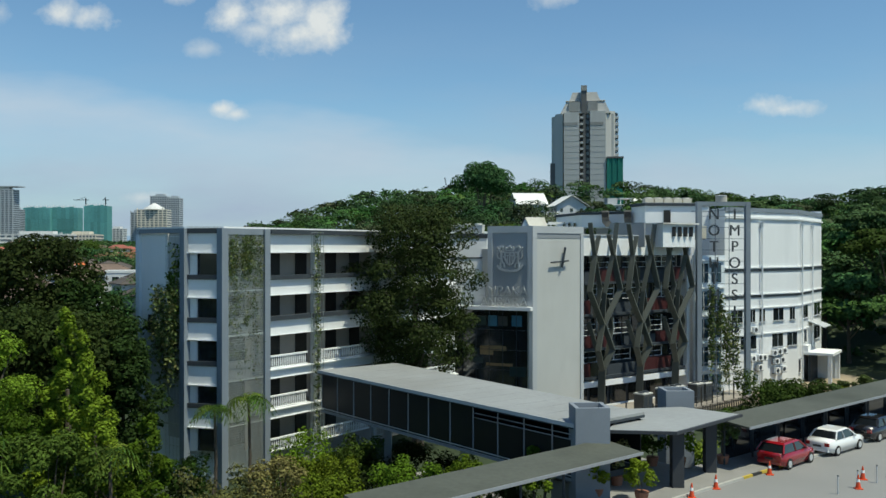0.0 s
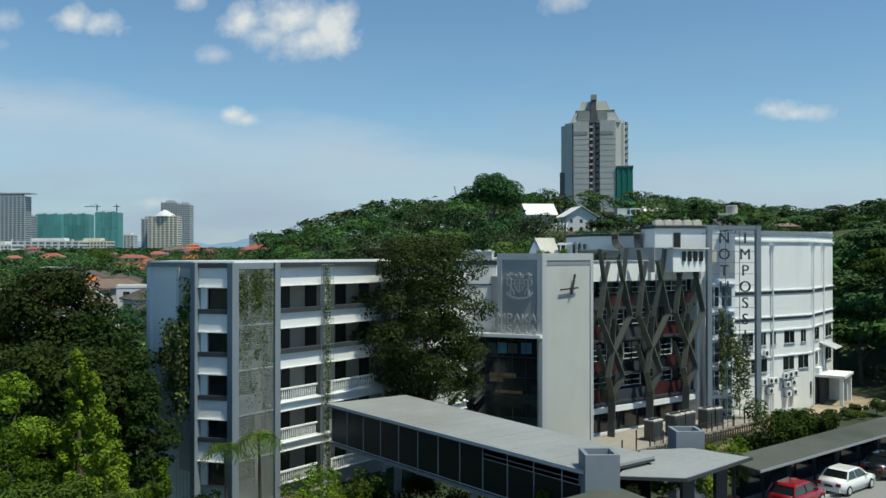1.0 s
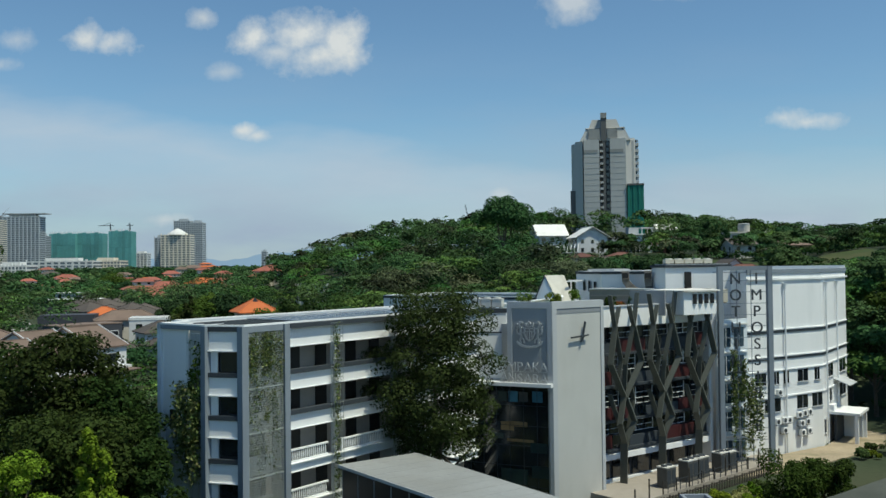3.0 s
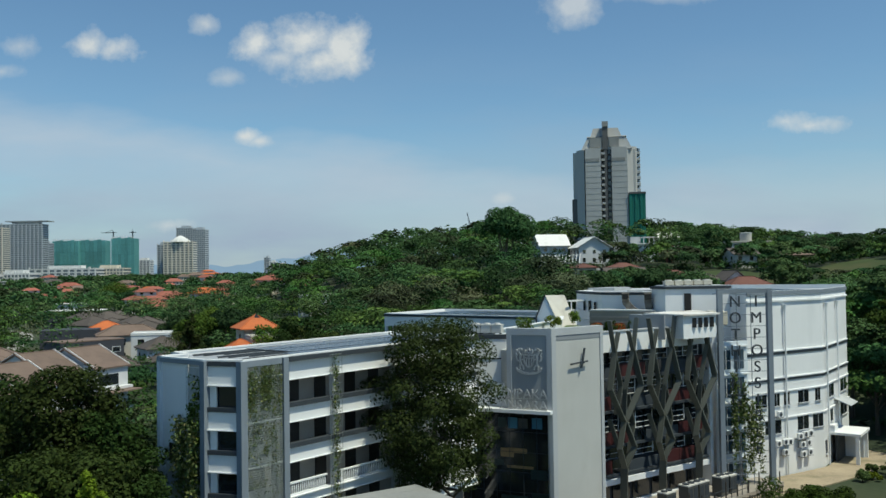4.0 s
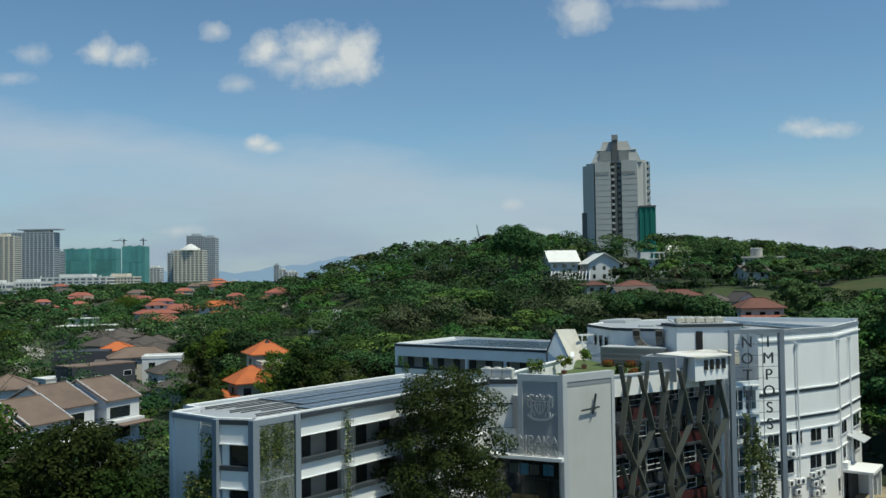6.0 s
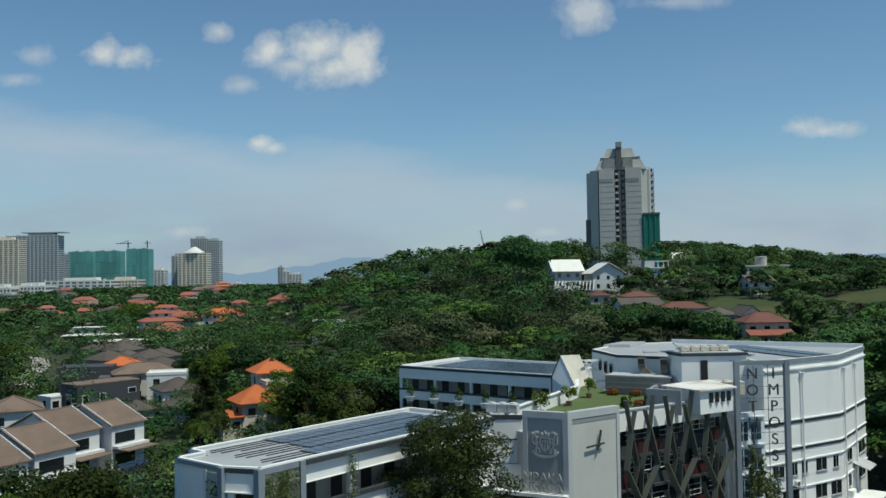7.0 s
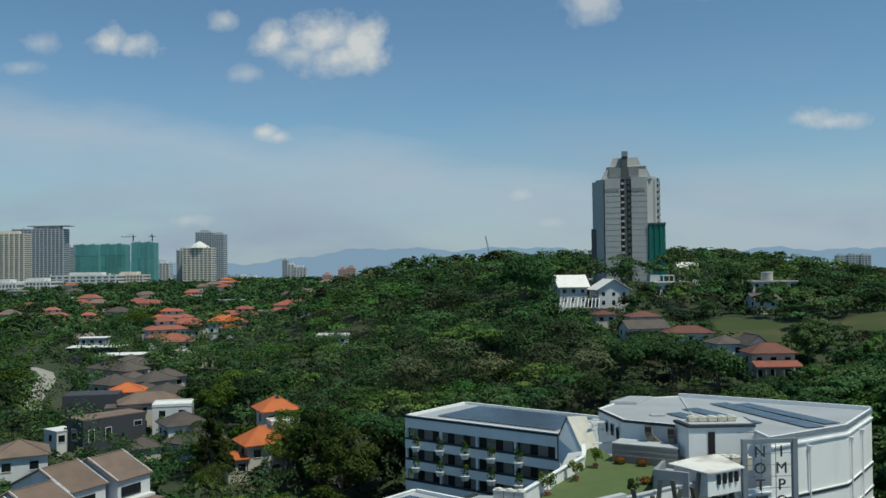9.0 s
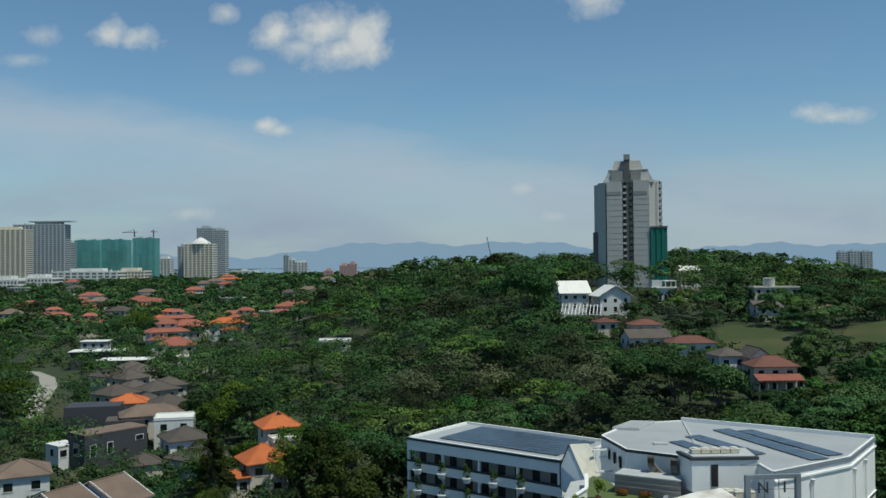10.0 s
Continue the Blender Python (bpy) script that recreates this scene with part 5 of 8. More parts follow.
def car(x, y, ang, paint, length, hatch, label):
    c = thing("car", pose(x, y, 0.0, 0, 0, ang), label, "car", "cars parked along the drive")
    L, W = length / 2, 0.86
    rings = []
    for f, z0, z1, w in ((-1.0, 0.42, 0.78, 0.74), (-0.97, 0.28, 0.92, 0.82), (-0.8, 0.2, 0.97, 1.0), (-0.3, 0.18, 0.96, 1.0), (0.35, 0.18, 0.95, 1.0), (0.72, 0.2, 0.86, 0.98), (0.93, 0.26, 0.74, 0.88), (1.0, 0.36, 0.6, 0.74)):
        X, w = f * L, w * W
        rings.append([(X, -w * 0.94, z0), (X, w * 0.94, z0), (X, w, (z0 + z1) / 2), (X, w * 0.9, z1), (X, -w * 0.9, z1), (X, -w, (z0 + z1) / 2)])
    part("body", loft(Mesh(), rings), paint, c).data.shade_smooth()
    back = -0.93 if hatch else -0.68
    g = []
    for f, w, z in ((back, 0.80, 0.94), (back + 0.17, 0.66, 1.36), (0.1, 0.66, 1.40), (0.42, 0.80, 0.94)):
        g.append((f * L, w, z))
    cab = Mesh()
    cab.add([(a, -w, z) for a, w, z in g] + [(a, w, z) for a, w, z in g], ((0, 1, 2, 3), (7, 6, 5, 4), (0, 4, 5, 1), (1, 5, 6, 2), (2, 6, 7, 3)))
    part("glasshouse", cab, DARKGLASS, c)
    top = Mesh().add([(g[1][0] - 0.04, -0.67, 1.36), (g[1][0] - 0.04, 0.67, 1.36), (g[2][0] + 0.05, 0.67, 1.40), (g[2][0] + 0.05, -0.67, 1.40), (g[1][0] + 0.15, -0.58, 1.45), (g[1][0] + 0.15, 0.58, 1.45), (g[2][0] - 0.1, 0.58, 1.47), (g[2][0] - 0.1, -0.58, 1.47)],
                     ((0, 1, 5, 4), (1, 2, 6, 5), (2, 3, 7, 6), (3, 0, 4, 7), (4, 5, 6, 7), (3, 2, 1, 0)))
    part("roof", top, paint, c)
    for s in (-1, 1):
        for i, j in ((0, 1), (3, 2)):
            part("pillar", Mesh().beam((g[i][0], s * g[i][1], g[i][2]), (g[j][0], s * g[j][1], g[j][2]), 0.08, 0.08), paint, c)
        part("pillar", Mesh().beam((-0.22 * L, s * 0.81, 0.94), (-0.25 * L, s * 0.67, 1.38), 0.06, 0.08), paint, c)
        part("mirror", Mesh().box(0.3 * L, s * 0.84 - 0.09, 0.92, 0.3 * L + 0.14, s * 0.84 + 0.09, 1.04), paint, c)
        part("tail_light", Mesh().box(-L - 0.015, s * 0.58 - 0.13, 0.62, -L + 0.1, s * 0.58 + 0.13, 0.82), LAMPRED, c)
        part("headlight", Mesh().box(L - 0.12, s * 0.52 - 0.16, 0.5, L + 0.01, s * 0.52 + 0.16, 0.62), LAMPCLEAR, c)
        for f in (-0.62, 0.62):
            wheel = part("wheel", Mesh().tube((f * L, s * 0.62, 0.31), (f * L, s * 0.875, 0.31), 0.31, 0.31, 18), TYRE, c)
            part("rim", Mesh().tube((f * L, s * 0.85, 0.31), (f * L, s * 0.888, 0.31), 0.2, 0.19, 12), METAL, wheel)
    part("number_plate", Mesh().box(-L - 0.02, -0.25, 0.55, -L + 0.05, 0.25, 0.66), TYRE, c)
    part("bumper", Mesh().box(-L - 0.03, -0.68, 0.3, -L + 0.12, 0.68, 0.46), paint, c)
    return c


def car_paint(name, col):
    m = material(name, col, 0.25, vary=0.03, bump=0.0, spec=0.6)
    m.node_tree.nodes["Principled BSDF"].inputs["Coat Weight"].default_value = 0.7
    return m


RED, CARWHITE, CARBLACK = car_paint("red_car_paint", (0.26, 0.008, 0.014)), car_paint("white_car_paint", (0.75, 0.75, 0.74)), car_paint("black_car_paint", (0.012, 0.012, 0.014))
ca_ = math.degrees(math.atan2(DY, DX))
car(19.7, 49.9, ca_ + 1, RED, 3.9, True, "red hatchback parked beside the covered walk")
car(24.0, 53.2, ca_, CARWHITE, 4.5, False, "white saloon parked beside the covered walk")
car(28.4, 57.0, ca_, CARBLACK, 4.6, False, "black car parked in the canopy shade")
car(33.2, 61.0, ca_, CARBLACK, 4.5, True, "dark hatchback parked further up the drive")
car(6.9, 37.2, ca_, RED, 3.9, True, "second red hatchback beside the lower canopy")
CONEORANGE, CONEWHITE = material("cone_orange", (0.62, 0.07, 0.02), 0.5, vary=0.06), material("cone_band", (0.75, 0.75, 0.75), 0.5)


def cone(x, y):
    c = thing("traffic_cone", pose(x, y, 0), "orange traffic cone standing on the asphalt", "cone", "cones on the drive")
    part("base", Mesh().box(-0.19, -0.19, 0, 0.19, 0.19, 0.04), CONEORANGE, c)
    part("body", Mesh().tube((0, 0, 0.04), (0, 0, 0.72), 0.14, 0.03, 12), CONEORANGE, c)
    part("band", Mesh().tube((0, 0, 0.36), (0, 0, 0.5), 0.095, 0.073, 12), CONEWHITE, c)


for p in ((17.8, 47.4), (12.3, 43.0), (14.0, 44.6), (21.3, 44.6), (22.4, 46.4)):
    cone(*p)
for k in range(6):
    b = thing("bollard", pose(19.8 + k * 1.5, 43.6 + k * 1.05, 0), "thin grey steel bollard at the drive's edge", "bollard", "bollards")
    part("post", Mesh().tube((0, 0, 0), (0, 0, 0.9), 0.04, 0.04, 8), METAL, b)
    part("cap", Mesh().tube((0, 0, 0.9), (0, 0, 0.95), 0.055, 0.03, 8), TRIM, b)

# ---- cooling plant beside the front ----
plat = thing("plant_platform", pose(19.5, 84.2, 0, 0, 0, 42), "low concrete platform with a rail for cooling units", "platform")
part("slab", Mesh().box(-7.5, -1.8, -4.5, 18.5, 4.2, -3.5), material("tan_slab", (0.30, 0.27, 0.235), 0.9, vary=0.15), plat)
for k in range(15):
    part("rail_post", Mesh().box(-2.45 + k * 0.98, -1.75, -3.5, -2.4 + k * 0.98, -1.7, -2.5), TRIM, plat)
for z in (-2.95, -2.5):
    part("rail", Mesh().beam((-2.45, -1.72, z), (11.4, -1.72, z), 0.05, 0.05), TRIM, plat)
ACDARK = material("dark_unit_casing", (0.085, 0.085, 0.078), 0.6, vary=0.2, stain=((0.2, 0.18, 0.15), 0.4))
ACWHITE = material("unit_casing", (0.56, 0.55, 0.52), 0.6, vary=0.1, stain=((0.25, 0.24, 0.22), 0.4))


def cooling_unit(m, w, d, h, label, group, fans=2, body=None, side=True):
    u = thing("cooling_unit", m, label, "air conditioner", group)
    part("casing", Mesh().box(-w / 2, -d / 2, 0.08, w / 2, d / 2, h - 0.121), body or ACWHITE, u)
    top = body if not side else ACWHITE
    part("top_panel", Mesh().box(-w / 2 - 0.03, -d / 2 - 0.03, h - 0.12, w / 2 + 0.03, d / 2 + 0.03, h), top, u)
    for s in (-1, 1):
        part("foot", Mesh().box(s * w * 0.35 - 0.05, -d / 2, 0, s * w * 0.35 + 0.05, d / 2, 0.08), TRIM, u)
    for k in range(fans):
        x = -w / 2 + w * (k + 0.5) / fans
        part("fan_grille", Mesh().tube((x, 0, h), (x, 0, h + 0.12), min(w / fans, d) * 0.42, min(w / fans, d) * 0.4, 14), TRIM if side else ACWHITE, u)
        if side:
            part("side_grille", Mesh().box(x - w / fans * 0.4, -d / 2 - 0.02, h * 0.2, x + w / fans * 0.4, -d / 2 + 0.01, h * 0.85), TRIM, u)
    return u


for k, (x, w, h) in enumerate(((-0.6, 1.5, 2.0), (3.0, 1.7, 2.1), (4.9, 1.7, 2.1), (8.6, 1.3, 2.0), (10.2, 1.2, 1.9))):
    cooling_unit(pose(19.5, 84.2, 0, 0, 0, 42) @ pose(x, -0.3, -3.5), w, 1.1, h, "large dark grey cooling unit on the platform", "cooling plant on the platform", body=ACDARK)
for k in range(5):
    cooling_unit(pose(24.2 + k * 1.15, 102.6 + k * 0.12, 17.7, 0, 0, 5), 1.0, 1.0, 0.55, "small cream cooling unit on the stair roof", "cooling units on the stair roof", 1, CREAMCASE, False)
for k in range(3):
    cooling_unit(pose(26.4 + k * 1.1, 97.4 - k * 0.15, 13.35, 0, 0, 10), 1.06, 1.4, 1.5, "cream cooling unit on the roof", "roof cooling units", 1, CREAMCASE, False)
for k in range(3):
    cooling_unit(pose(1.4 + k * 1.0, 83.6 - k * 0.3, 13.72, 0, 0, -20), 0.95, 0.8, 0.9, "white cooling unit on the link roof", "link roof cooling units", 1, ACWHITE, False)
for f, z in ((0.36, 2.75), (0.33, -0.5), (0.42, -0.45), (0.48, -0.5), (0.42, -1.6), (0.62, -0.1), (0.69, 0.0), (0.76, 0.05), (0.65, -1.1), (0.73, -1.0), (0.66, -2.2), (0.75, -2.1)):
    a = va.lerp(vb, f)
    nrm = Vector(((vb - va).y, -(vb - va).x)).normalized()
    ob = thing("wall_cooling_unit", pose(a.x + nrm.x * 0.3, a.y + nrm.y * 0.3, z, 0, 0, 33.8), "white cooling unit bracketed to the hall wall", "air conditioner", "cooling units on the hall wall")
    part("casing", Mesh().box(-0.42, -0.3, 0, 0.42, 0.05, 0.65), WHITE, ob)
    part("fan_grille", Mesh().tube((-0.1, -0.3, 0.33), (-0.1, -0.33, 0.33), 0.26, 0.24, 12), TRIM, ob)
    part("bracket", Mesh().box(-0.4, -0.3, -0.06, 0.4, 0.3, -0.002), TRIM, ob)
duct_steel = material("galvanised_duct", (0.17, 0.155, 0.135), 0.6, 0.1, vary=0.15)
for x, y, bend in ((19.7, 105.4, 1.5), (22.1, 104.0, 0.25)):
    d = thing("exhaust_duct", pose(x, y, 15.1, 0, 0, -14), "weathered gooseneck exhaust duct on the roof", "duct", "roof ducts")
    run = [(bend, 0, -1.7), (bend * 0.9, 0, -0.7), (bend * 0.35, 0, -0.05), (0, 0, 0.6), (0, 0, 1.15)]
    for a, b in zip(run, run[1:]):
        lift = (Vector(b) - Vector(a)) * 0.12
        part("riser", Mesh().beam(Vector(a) - lift, Vector(b) + lift, 0.82, 0.8, (0, 1, 0)), duct_steel, d)
    arc = [(0, 0.02 - 0.42 * math.sin(q), 1.15 + 0.42 * (1 - math.cos(q))) for q in (0.0, 0.5, 1.0, 1.5, 2.0)]
    for a, b in zip(arc, arc[1:]):
        part("elbow", Mesh().beam(a, b, 0.86, 0.84, (1, 0, 0)), duct_steel, d)
    # A near-black block paints the shade inside the duct's mouth.
    part("mouth_shade", Mesh().box(-0.36, -0.95, 1.0, 0.36, -0.8, 1.6), DARKDOOR, d)
tr = thing("roof_trellis", pose(13.4, 113.6, 0, 0, 0, 12), "white roof trellis bridging two blocks", "trellis")
for k in range(8):
    part("upright", Mesh().box(-1.8 + k * 0.75, 1.5, 13.6, -1.65 + k * 0.75, 1.65, 15.6), WHITE, tr)
for z in (15.6, 14.4):
    part("bar", Mesh().beam((-1.9, 1.58, z), (4.6, 1.58, z), 0.18, 0.16), WHITE, tr)
for z, y in ((15.7, -0.6), (13.2, -1.6)):
    part("tie_beam", Mesh().beam((0.2, y, z), (4.4, y + 0.9, z), 0.22, 0.22), WHITE, tr)

# picket fence below the platform
DARKWOOD = material("dark_timber", (0.055, 0.048, 0.04), 0.85, vary=0.2, fine=6.0)
fence = thing("picket_fence", pose(19.5, 84.2, 0, 0, 0, 42), "dark timber picket fence below the cooling plant", "fence")
for k in range(54):
    part("picket", Mesh().box(-8.5 + k * 0.45, -3.3, -4.3, -8.28 + k * 0.45, -3.24, -3.05 - 0.06 * (k * 7 % 3)), DARKWOOD, fence)
for z in (-3.95, -3.35):
    part("rail", Mesh().box(-8.6, -3.238, z, 15.9, -3.16, z + 0.09), DARKWOOD, fence)
for k in range(13):
    part("rail_post", Mesh().box(-7.45 + k * 2.1, -1.79, -3.499, -7.35 + k * 2.1, -1.69, -1.7 if k % 3 == 1 else -2.3), DARKWOOD, plat)
# earth strip along the hall's foot
single("earth_path", Mesh().prism([(27.5, 88.6), (34.0, 91.5), (46.0, 100.5), (54.0, 109.0), (50.6, 115.0), (42.8, 104.2), (31.6, 96.7)], -4.3, -3.93), material("tan_earth", (0.33, 0.27, 0.19), 0.95, vary=0.25, scale=0.4, fine=5.0, bump=0.5, stain=((0.10, 0.11, 0.05), 0.7)), "tan bare earth path along the hall", "ground", kind="structure")
# porch at the hall's far end
porch = thing("porch", pose(45.45, 108.7, 0, 0, 0, 55.6), "small white porch with flat roof at the hall's foot", "porch")
part("roof", Mesh().box(-2.8, -3.6, -0.6, 2.8, 0.0, -0.3), WHITE, porch)
part("back_wall", Mesh().box(-2.0, -0.9, -4.4, 2.0, -0.6, -0.61), TRIM, porch)
part("upstand", Mesh().box(-2.6, -0.7, -0.298, -0.9, -0.1, 0.5), WHITE, porch)
for x in (-2.5, 2.5):
    part("column", Mesh().box(x - 0.2, -3.4, -4.4, x + 0.2, -3.0, -0.6), WHITE, porch)
part("side_wall", Mesh().box(2.0, -3.0, -4.4, 2.3, 0.0, -0.61), PALE, porch)
part("shade", Mesh().add([(0.4, 0.0, 3.3), (4.6, 0.0, 3.3), (4.6, -2.0, 2.5), (0.4, -2.0, 2.5), (0.4, 0.0, 3.38), (4.6, 0.0, 3.38), (4.6, -2.0, 2.58), (0.4, -2.0, 2.58)], ((3, 2, 1, 0), (4, 5, 6, 7), (0, 1, 5, 4), (1, 2, 6, 5), (2, 3, 7, 6), (3, 0, 4, 7))), LIGHTGREY, porch, "grey window shade")

# ---- plants of the site ----
tree("oval", 20.8, 6.1, -2.0, 69.5, LEAFBROWN, 46000, 0.105, "large dark-leaved tree rising before the school front", seed=3)
tree("oval", 18.0, 6.0, -28.5, 62.0, LEAFDARK, 24000, 0.15, "dense dark tree beside the school wing", seed=4)
tree("oval", 13.5, 5.0, -24.8, 54.0, LEAFDARK, 16000, 0.15, "dark spreading garden tree", seed=5)
tree("oval", 17.0, 5.5, -37.0, 66.0, LEAFDARK, 13000, 0.18, "dark spreading garden tree", seed=6)
tree("tall", 14.0, 3.1, -20.0, 47.0, LEAFBRIGHT, 12000, 0.095, "bright green pointed garden tree", seed=7, fine=3)
tree("tall", 11.4, 3.4, -17.8, 44.0, LEAFBRIGHT, 10000, 0.095, "bright green garden tree", seed=8, fine=3)
tree("round", 14.0, 4.3, -25.5, 45.5, LEAFBRIGHT, 17000, 0.095, "bright green leafy garden tree", seed=9, fine=3)
tree("round", 10.8, 3.7, -22.5, 41.5, LEAFBRIGHT, 10000, 0.095, "bright green leafy garden tree", seed=10, fine=3)
tree("round", 8.8, 3.0, -18.0, 40.0, LEAF, 9000, 0.095, "green leafy garden tree", seed=12, fine=3)
tree("tall", 8.6, 2.4, -14.8, 43.5, LEAFBRIGHT, 8000, 0.095, "bright green garden tree", seed=13, fine=3)
tree("oval", 15.0, 3.6, -24.8, 60.8, LEAFDARK, 15000, 0.13, "dark tree pressed against the school wing", seed=15)
tree("oval", 11.0, 2.9, -20.9, 56.2, LEAFDARK, 12000, 0.12, "dark low tree before the school wing's end wall", seed=16)
# thin half-bare tree at the garden's edge
bare = thing("bare_tree", pose(-19.5, 31.5, float(land(-19.5, 31.5))), "thin half-bare tree with fine grey twigs", "tree")
rng = np.random.default_rng(5)
BT = 24.0 - float(land(-19.5, 31.5))
part("trunk", Mesh().tube((0, 0, -0.3), (0.1, 0, BT * 0.45), 0.16, 0.11, 8).tube((0.1, 0, BT * 0.45), (0.0, 0.2, BT * 0.97), 0.11, 0.03, 8), BARK, bare)


def twig(m, p, d, length, r, depth):
    """A branch that forks into finer ones."""
    q = p + d * length
    bend = p.lerp(q, 0.5) + Vector(rng.normal(size=3)) * length * 0.07
    m.tube(p, bend, r, r * 0.8, 4)
    m.tube(bend, q, r * 0.8, r * 0.55, 4)
    if depth:
        for _ in range(3):
            e = (d + Vector(rng.normal(size=3)) * 0.5 + Vector((0, 0, 0.12))).normalized()
            twig(m, p.lerp(q, rng.uniform(0.35, 1.0)), e, length * rng.uniform(0.5, 0.75), r * 0.55, depth - 1)


for k in range(9):
    a = k * 2.3
    branch = Mesh()
    twig(branch, Vector((0.05, 0.1, BT * (0.70 + 0.03 * k))), Vector((math.cos(a), math.sin(a), 0.55)).normalized(), 1.6 - 0.05 * k, 0.032, 3)
    part("branch", branch, BARK, bare)
part("leaves", cards_mesh("leaves", leaf_cards(rng, [(2.1, 0, BT - 5.6), (1.6, 0.2, BT - 6.0), (1.1, -0.3, BT - 5.3)], [(0.6, 0.6, 0.5), (0.6, 0.6, 0.5), (0.5, 0.5, 0.4)], 900, 0.07), 0.4, LEAF), LEAF, bare)
rng = np.random.default_rng(77)
for k, (x, y, h, r, lf) in enumerate(((-12.0, 46.5, 5.6, 2.4, DRYSHRUB), (-9.0, 48.5, 6.0, 2.6, DRYSHRUB), (-6.8, 50.5, 5.8, 2.2, LEAFBRIGHT), (-10.5, 43.0, 5.0, 2.2, DRYSHRUB), (-7.6, 45.2, 4.8, 2.2, DRYSHRUB), (-14.0, 41.0, 5.0, 2.3, LEAF),
                                      (-9.0, 53.5, 6.3, 2.6, LEAFBRIGHT), (-5.6, 56.0, 5.6, 2.2, LEAF), (-12.6, 39.2, 4.6, 2.0, DRYSHRUB), (-9.0, 39.0, 4.4, 2.0, LEAF), (-16.5, 37.5, 5.0, 2.2, LEAFBRIGHT), (-20.0, 37.0, 6.0, 2.4, LEAF), (-15.5, 52.0, 5.0, 2.0, LEAF), (-19.0, 52.5, 5.5, 2.2, LEAFDARK), (-22.0, 58.0, 6.0, 2.5, LEAF), (-3.5, 53.0, 3.6, 2.0, LEAFDARK), (-6.0, 57.5, 4.0, 2.2, LEAFDARK), (0.5, 56.0, 3.6, 2.2, LEAFDARK), (4.0, 52.5, 3.6, 2.2, LEAFDARK), (-2.5, 60.0, 4.0, 2.4, LEAFDARK))):
    tree("shrub", h, r, x, y, lf, 3400, 0.09, "leafy garden shrub with mixed green leaves", "shrub", "shrub", seed=20 + k, group="garden shrubs", fine=3)
for k, (x, y, h, r) in enumerate(((-1.8, 40.8, 2.8, 1.75), (1.2, 42.3, 2.7, 1.3), (4.6, 43.0, 2.7, 0.9), (5.3, 45.5, 2.4, 1.0), (-5.0, 39.5, 2.2, 1.8))):
    tree("shrub", h + 1.0, r, x, y, LEAFBRIGHT, 3800, 0.076, "rounded clipped green bush below the canopy", "bush", "bush", z=-0.6, seed=50 + k, group="clipped bushes", fine=2)
palm(-13.8, 52.5, 6.7, 1.7, 19, LEAF, 3)
palm(-11.9, 53.2, 7.1, 1.8, 19, LEAF, 4)
palm(-16.2, 42.2, 6.4, 1.8, 18, LEAF, 5)
palm(-21.0, 39.5, 7.2, 2.4, 14, LEAF, 8)
for k, (x, y, h, r) in enumerate(((27.4, 72.0, 7.0, 3.4), (30.2, 74.5, 6.4, 3.0), (32.0, 78.0, 5.0, 2.4))):
    tree("shrub", h, r, x, y, LEAF, 7500, 0.11, "dense green shrub before the hall", "shrub", "shrub", seed=60 + k, group="shrubs before the hall", z=-4.0, fine=2)
for k, (x, y) in enumerate(((18.0, 62.0), (48.0, 99.0), (21.0, 78.0), (22.8, 79.4), (24.2, 80.4), (25.6, 81.4), (26.8, 82.6), (19.4, 76.2), (23.8, 77.6), (25.9, 78.8), (28.2, 83.4), (43.6, 97.0), (45.2, 97.6), (47.0, 101.0))):
    tree("shrub", 2.2 if k < 2 else 0.9 + 0.15 * (k % 4), 1.6 if k < 2 else 1.0, x, y, VINE if k % 3 else LEAFBRIGHT, 1200, 0.12, "low yellow-green garden shrub", "shrub", "shrub", seed=70 + k, group="low yellow shrubs", z=-3.2 if k < 1 else None)
POT = material("clay_pot", (0.30, 0.13, 0.08), 0.8, vary=0.15)


def potted(x, y, z, h, r, leaf, seed, label="green shrub growing in a clay pot"):
    t = thing("potted_plant", pose(x, y, z), label, "potted plant", "potted plants")
    part("pot", Mesh().tube((0, 0, 0), (0, 0, 0.5), 0.26, 0.36, 12), POT, t)
    part("stem", Mesh().tube((0, 0, 0.5), (0, 0, h * 0.5), 0.03, 0.02, 5), BARK, t)
    g = np.random.default_rng(seed)
    c, q = lobes_of(g, "shrub", h, r)
    c[:, 2] += 0.35
    part("leaves", cards_mesh("leaves", leaf_cards(g, c, q, 900, 0.09), g.random(), leaf), leaf, t)


for k, (x, y, h, r) in enumerate(((9.0, 45.0, 2.3, 0.9), (9.6, 42.0, 2.0, 0.8), (13.3, 48.8, 2.0, 0.8), (15.9, 49.4, 3.2, 1.1), (7.6, 42.6, 1.8, 0.8), (11.8, 49.0, 2.0, 0.9))):
    potted(x, y, 0.1, h, r, LEAFBRIGHT if k % 3 else VINE, 90 + k)
for k, (x, y, h) in enumerate(((9.9, 95.2, 2.3), (12.8, 101.2, 2.5), (6.4, 89.0, 2.2))):
    potted(x, y, 12.6, h, 0.95, LEAF, 110 + k, "sparse shrub in a pot on the roof terrace")
FLOWER = foliage("orange_flowers", (0.24, 0.06, 0.025), (0.2, 0.04, 0.02), 0.3, 0.2)
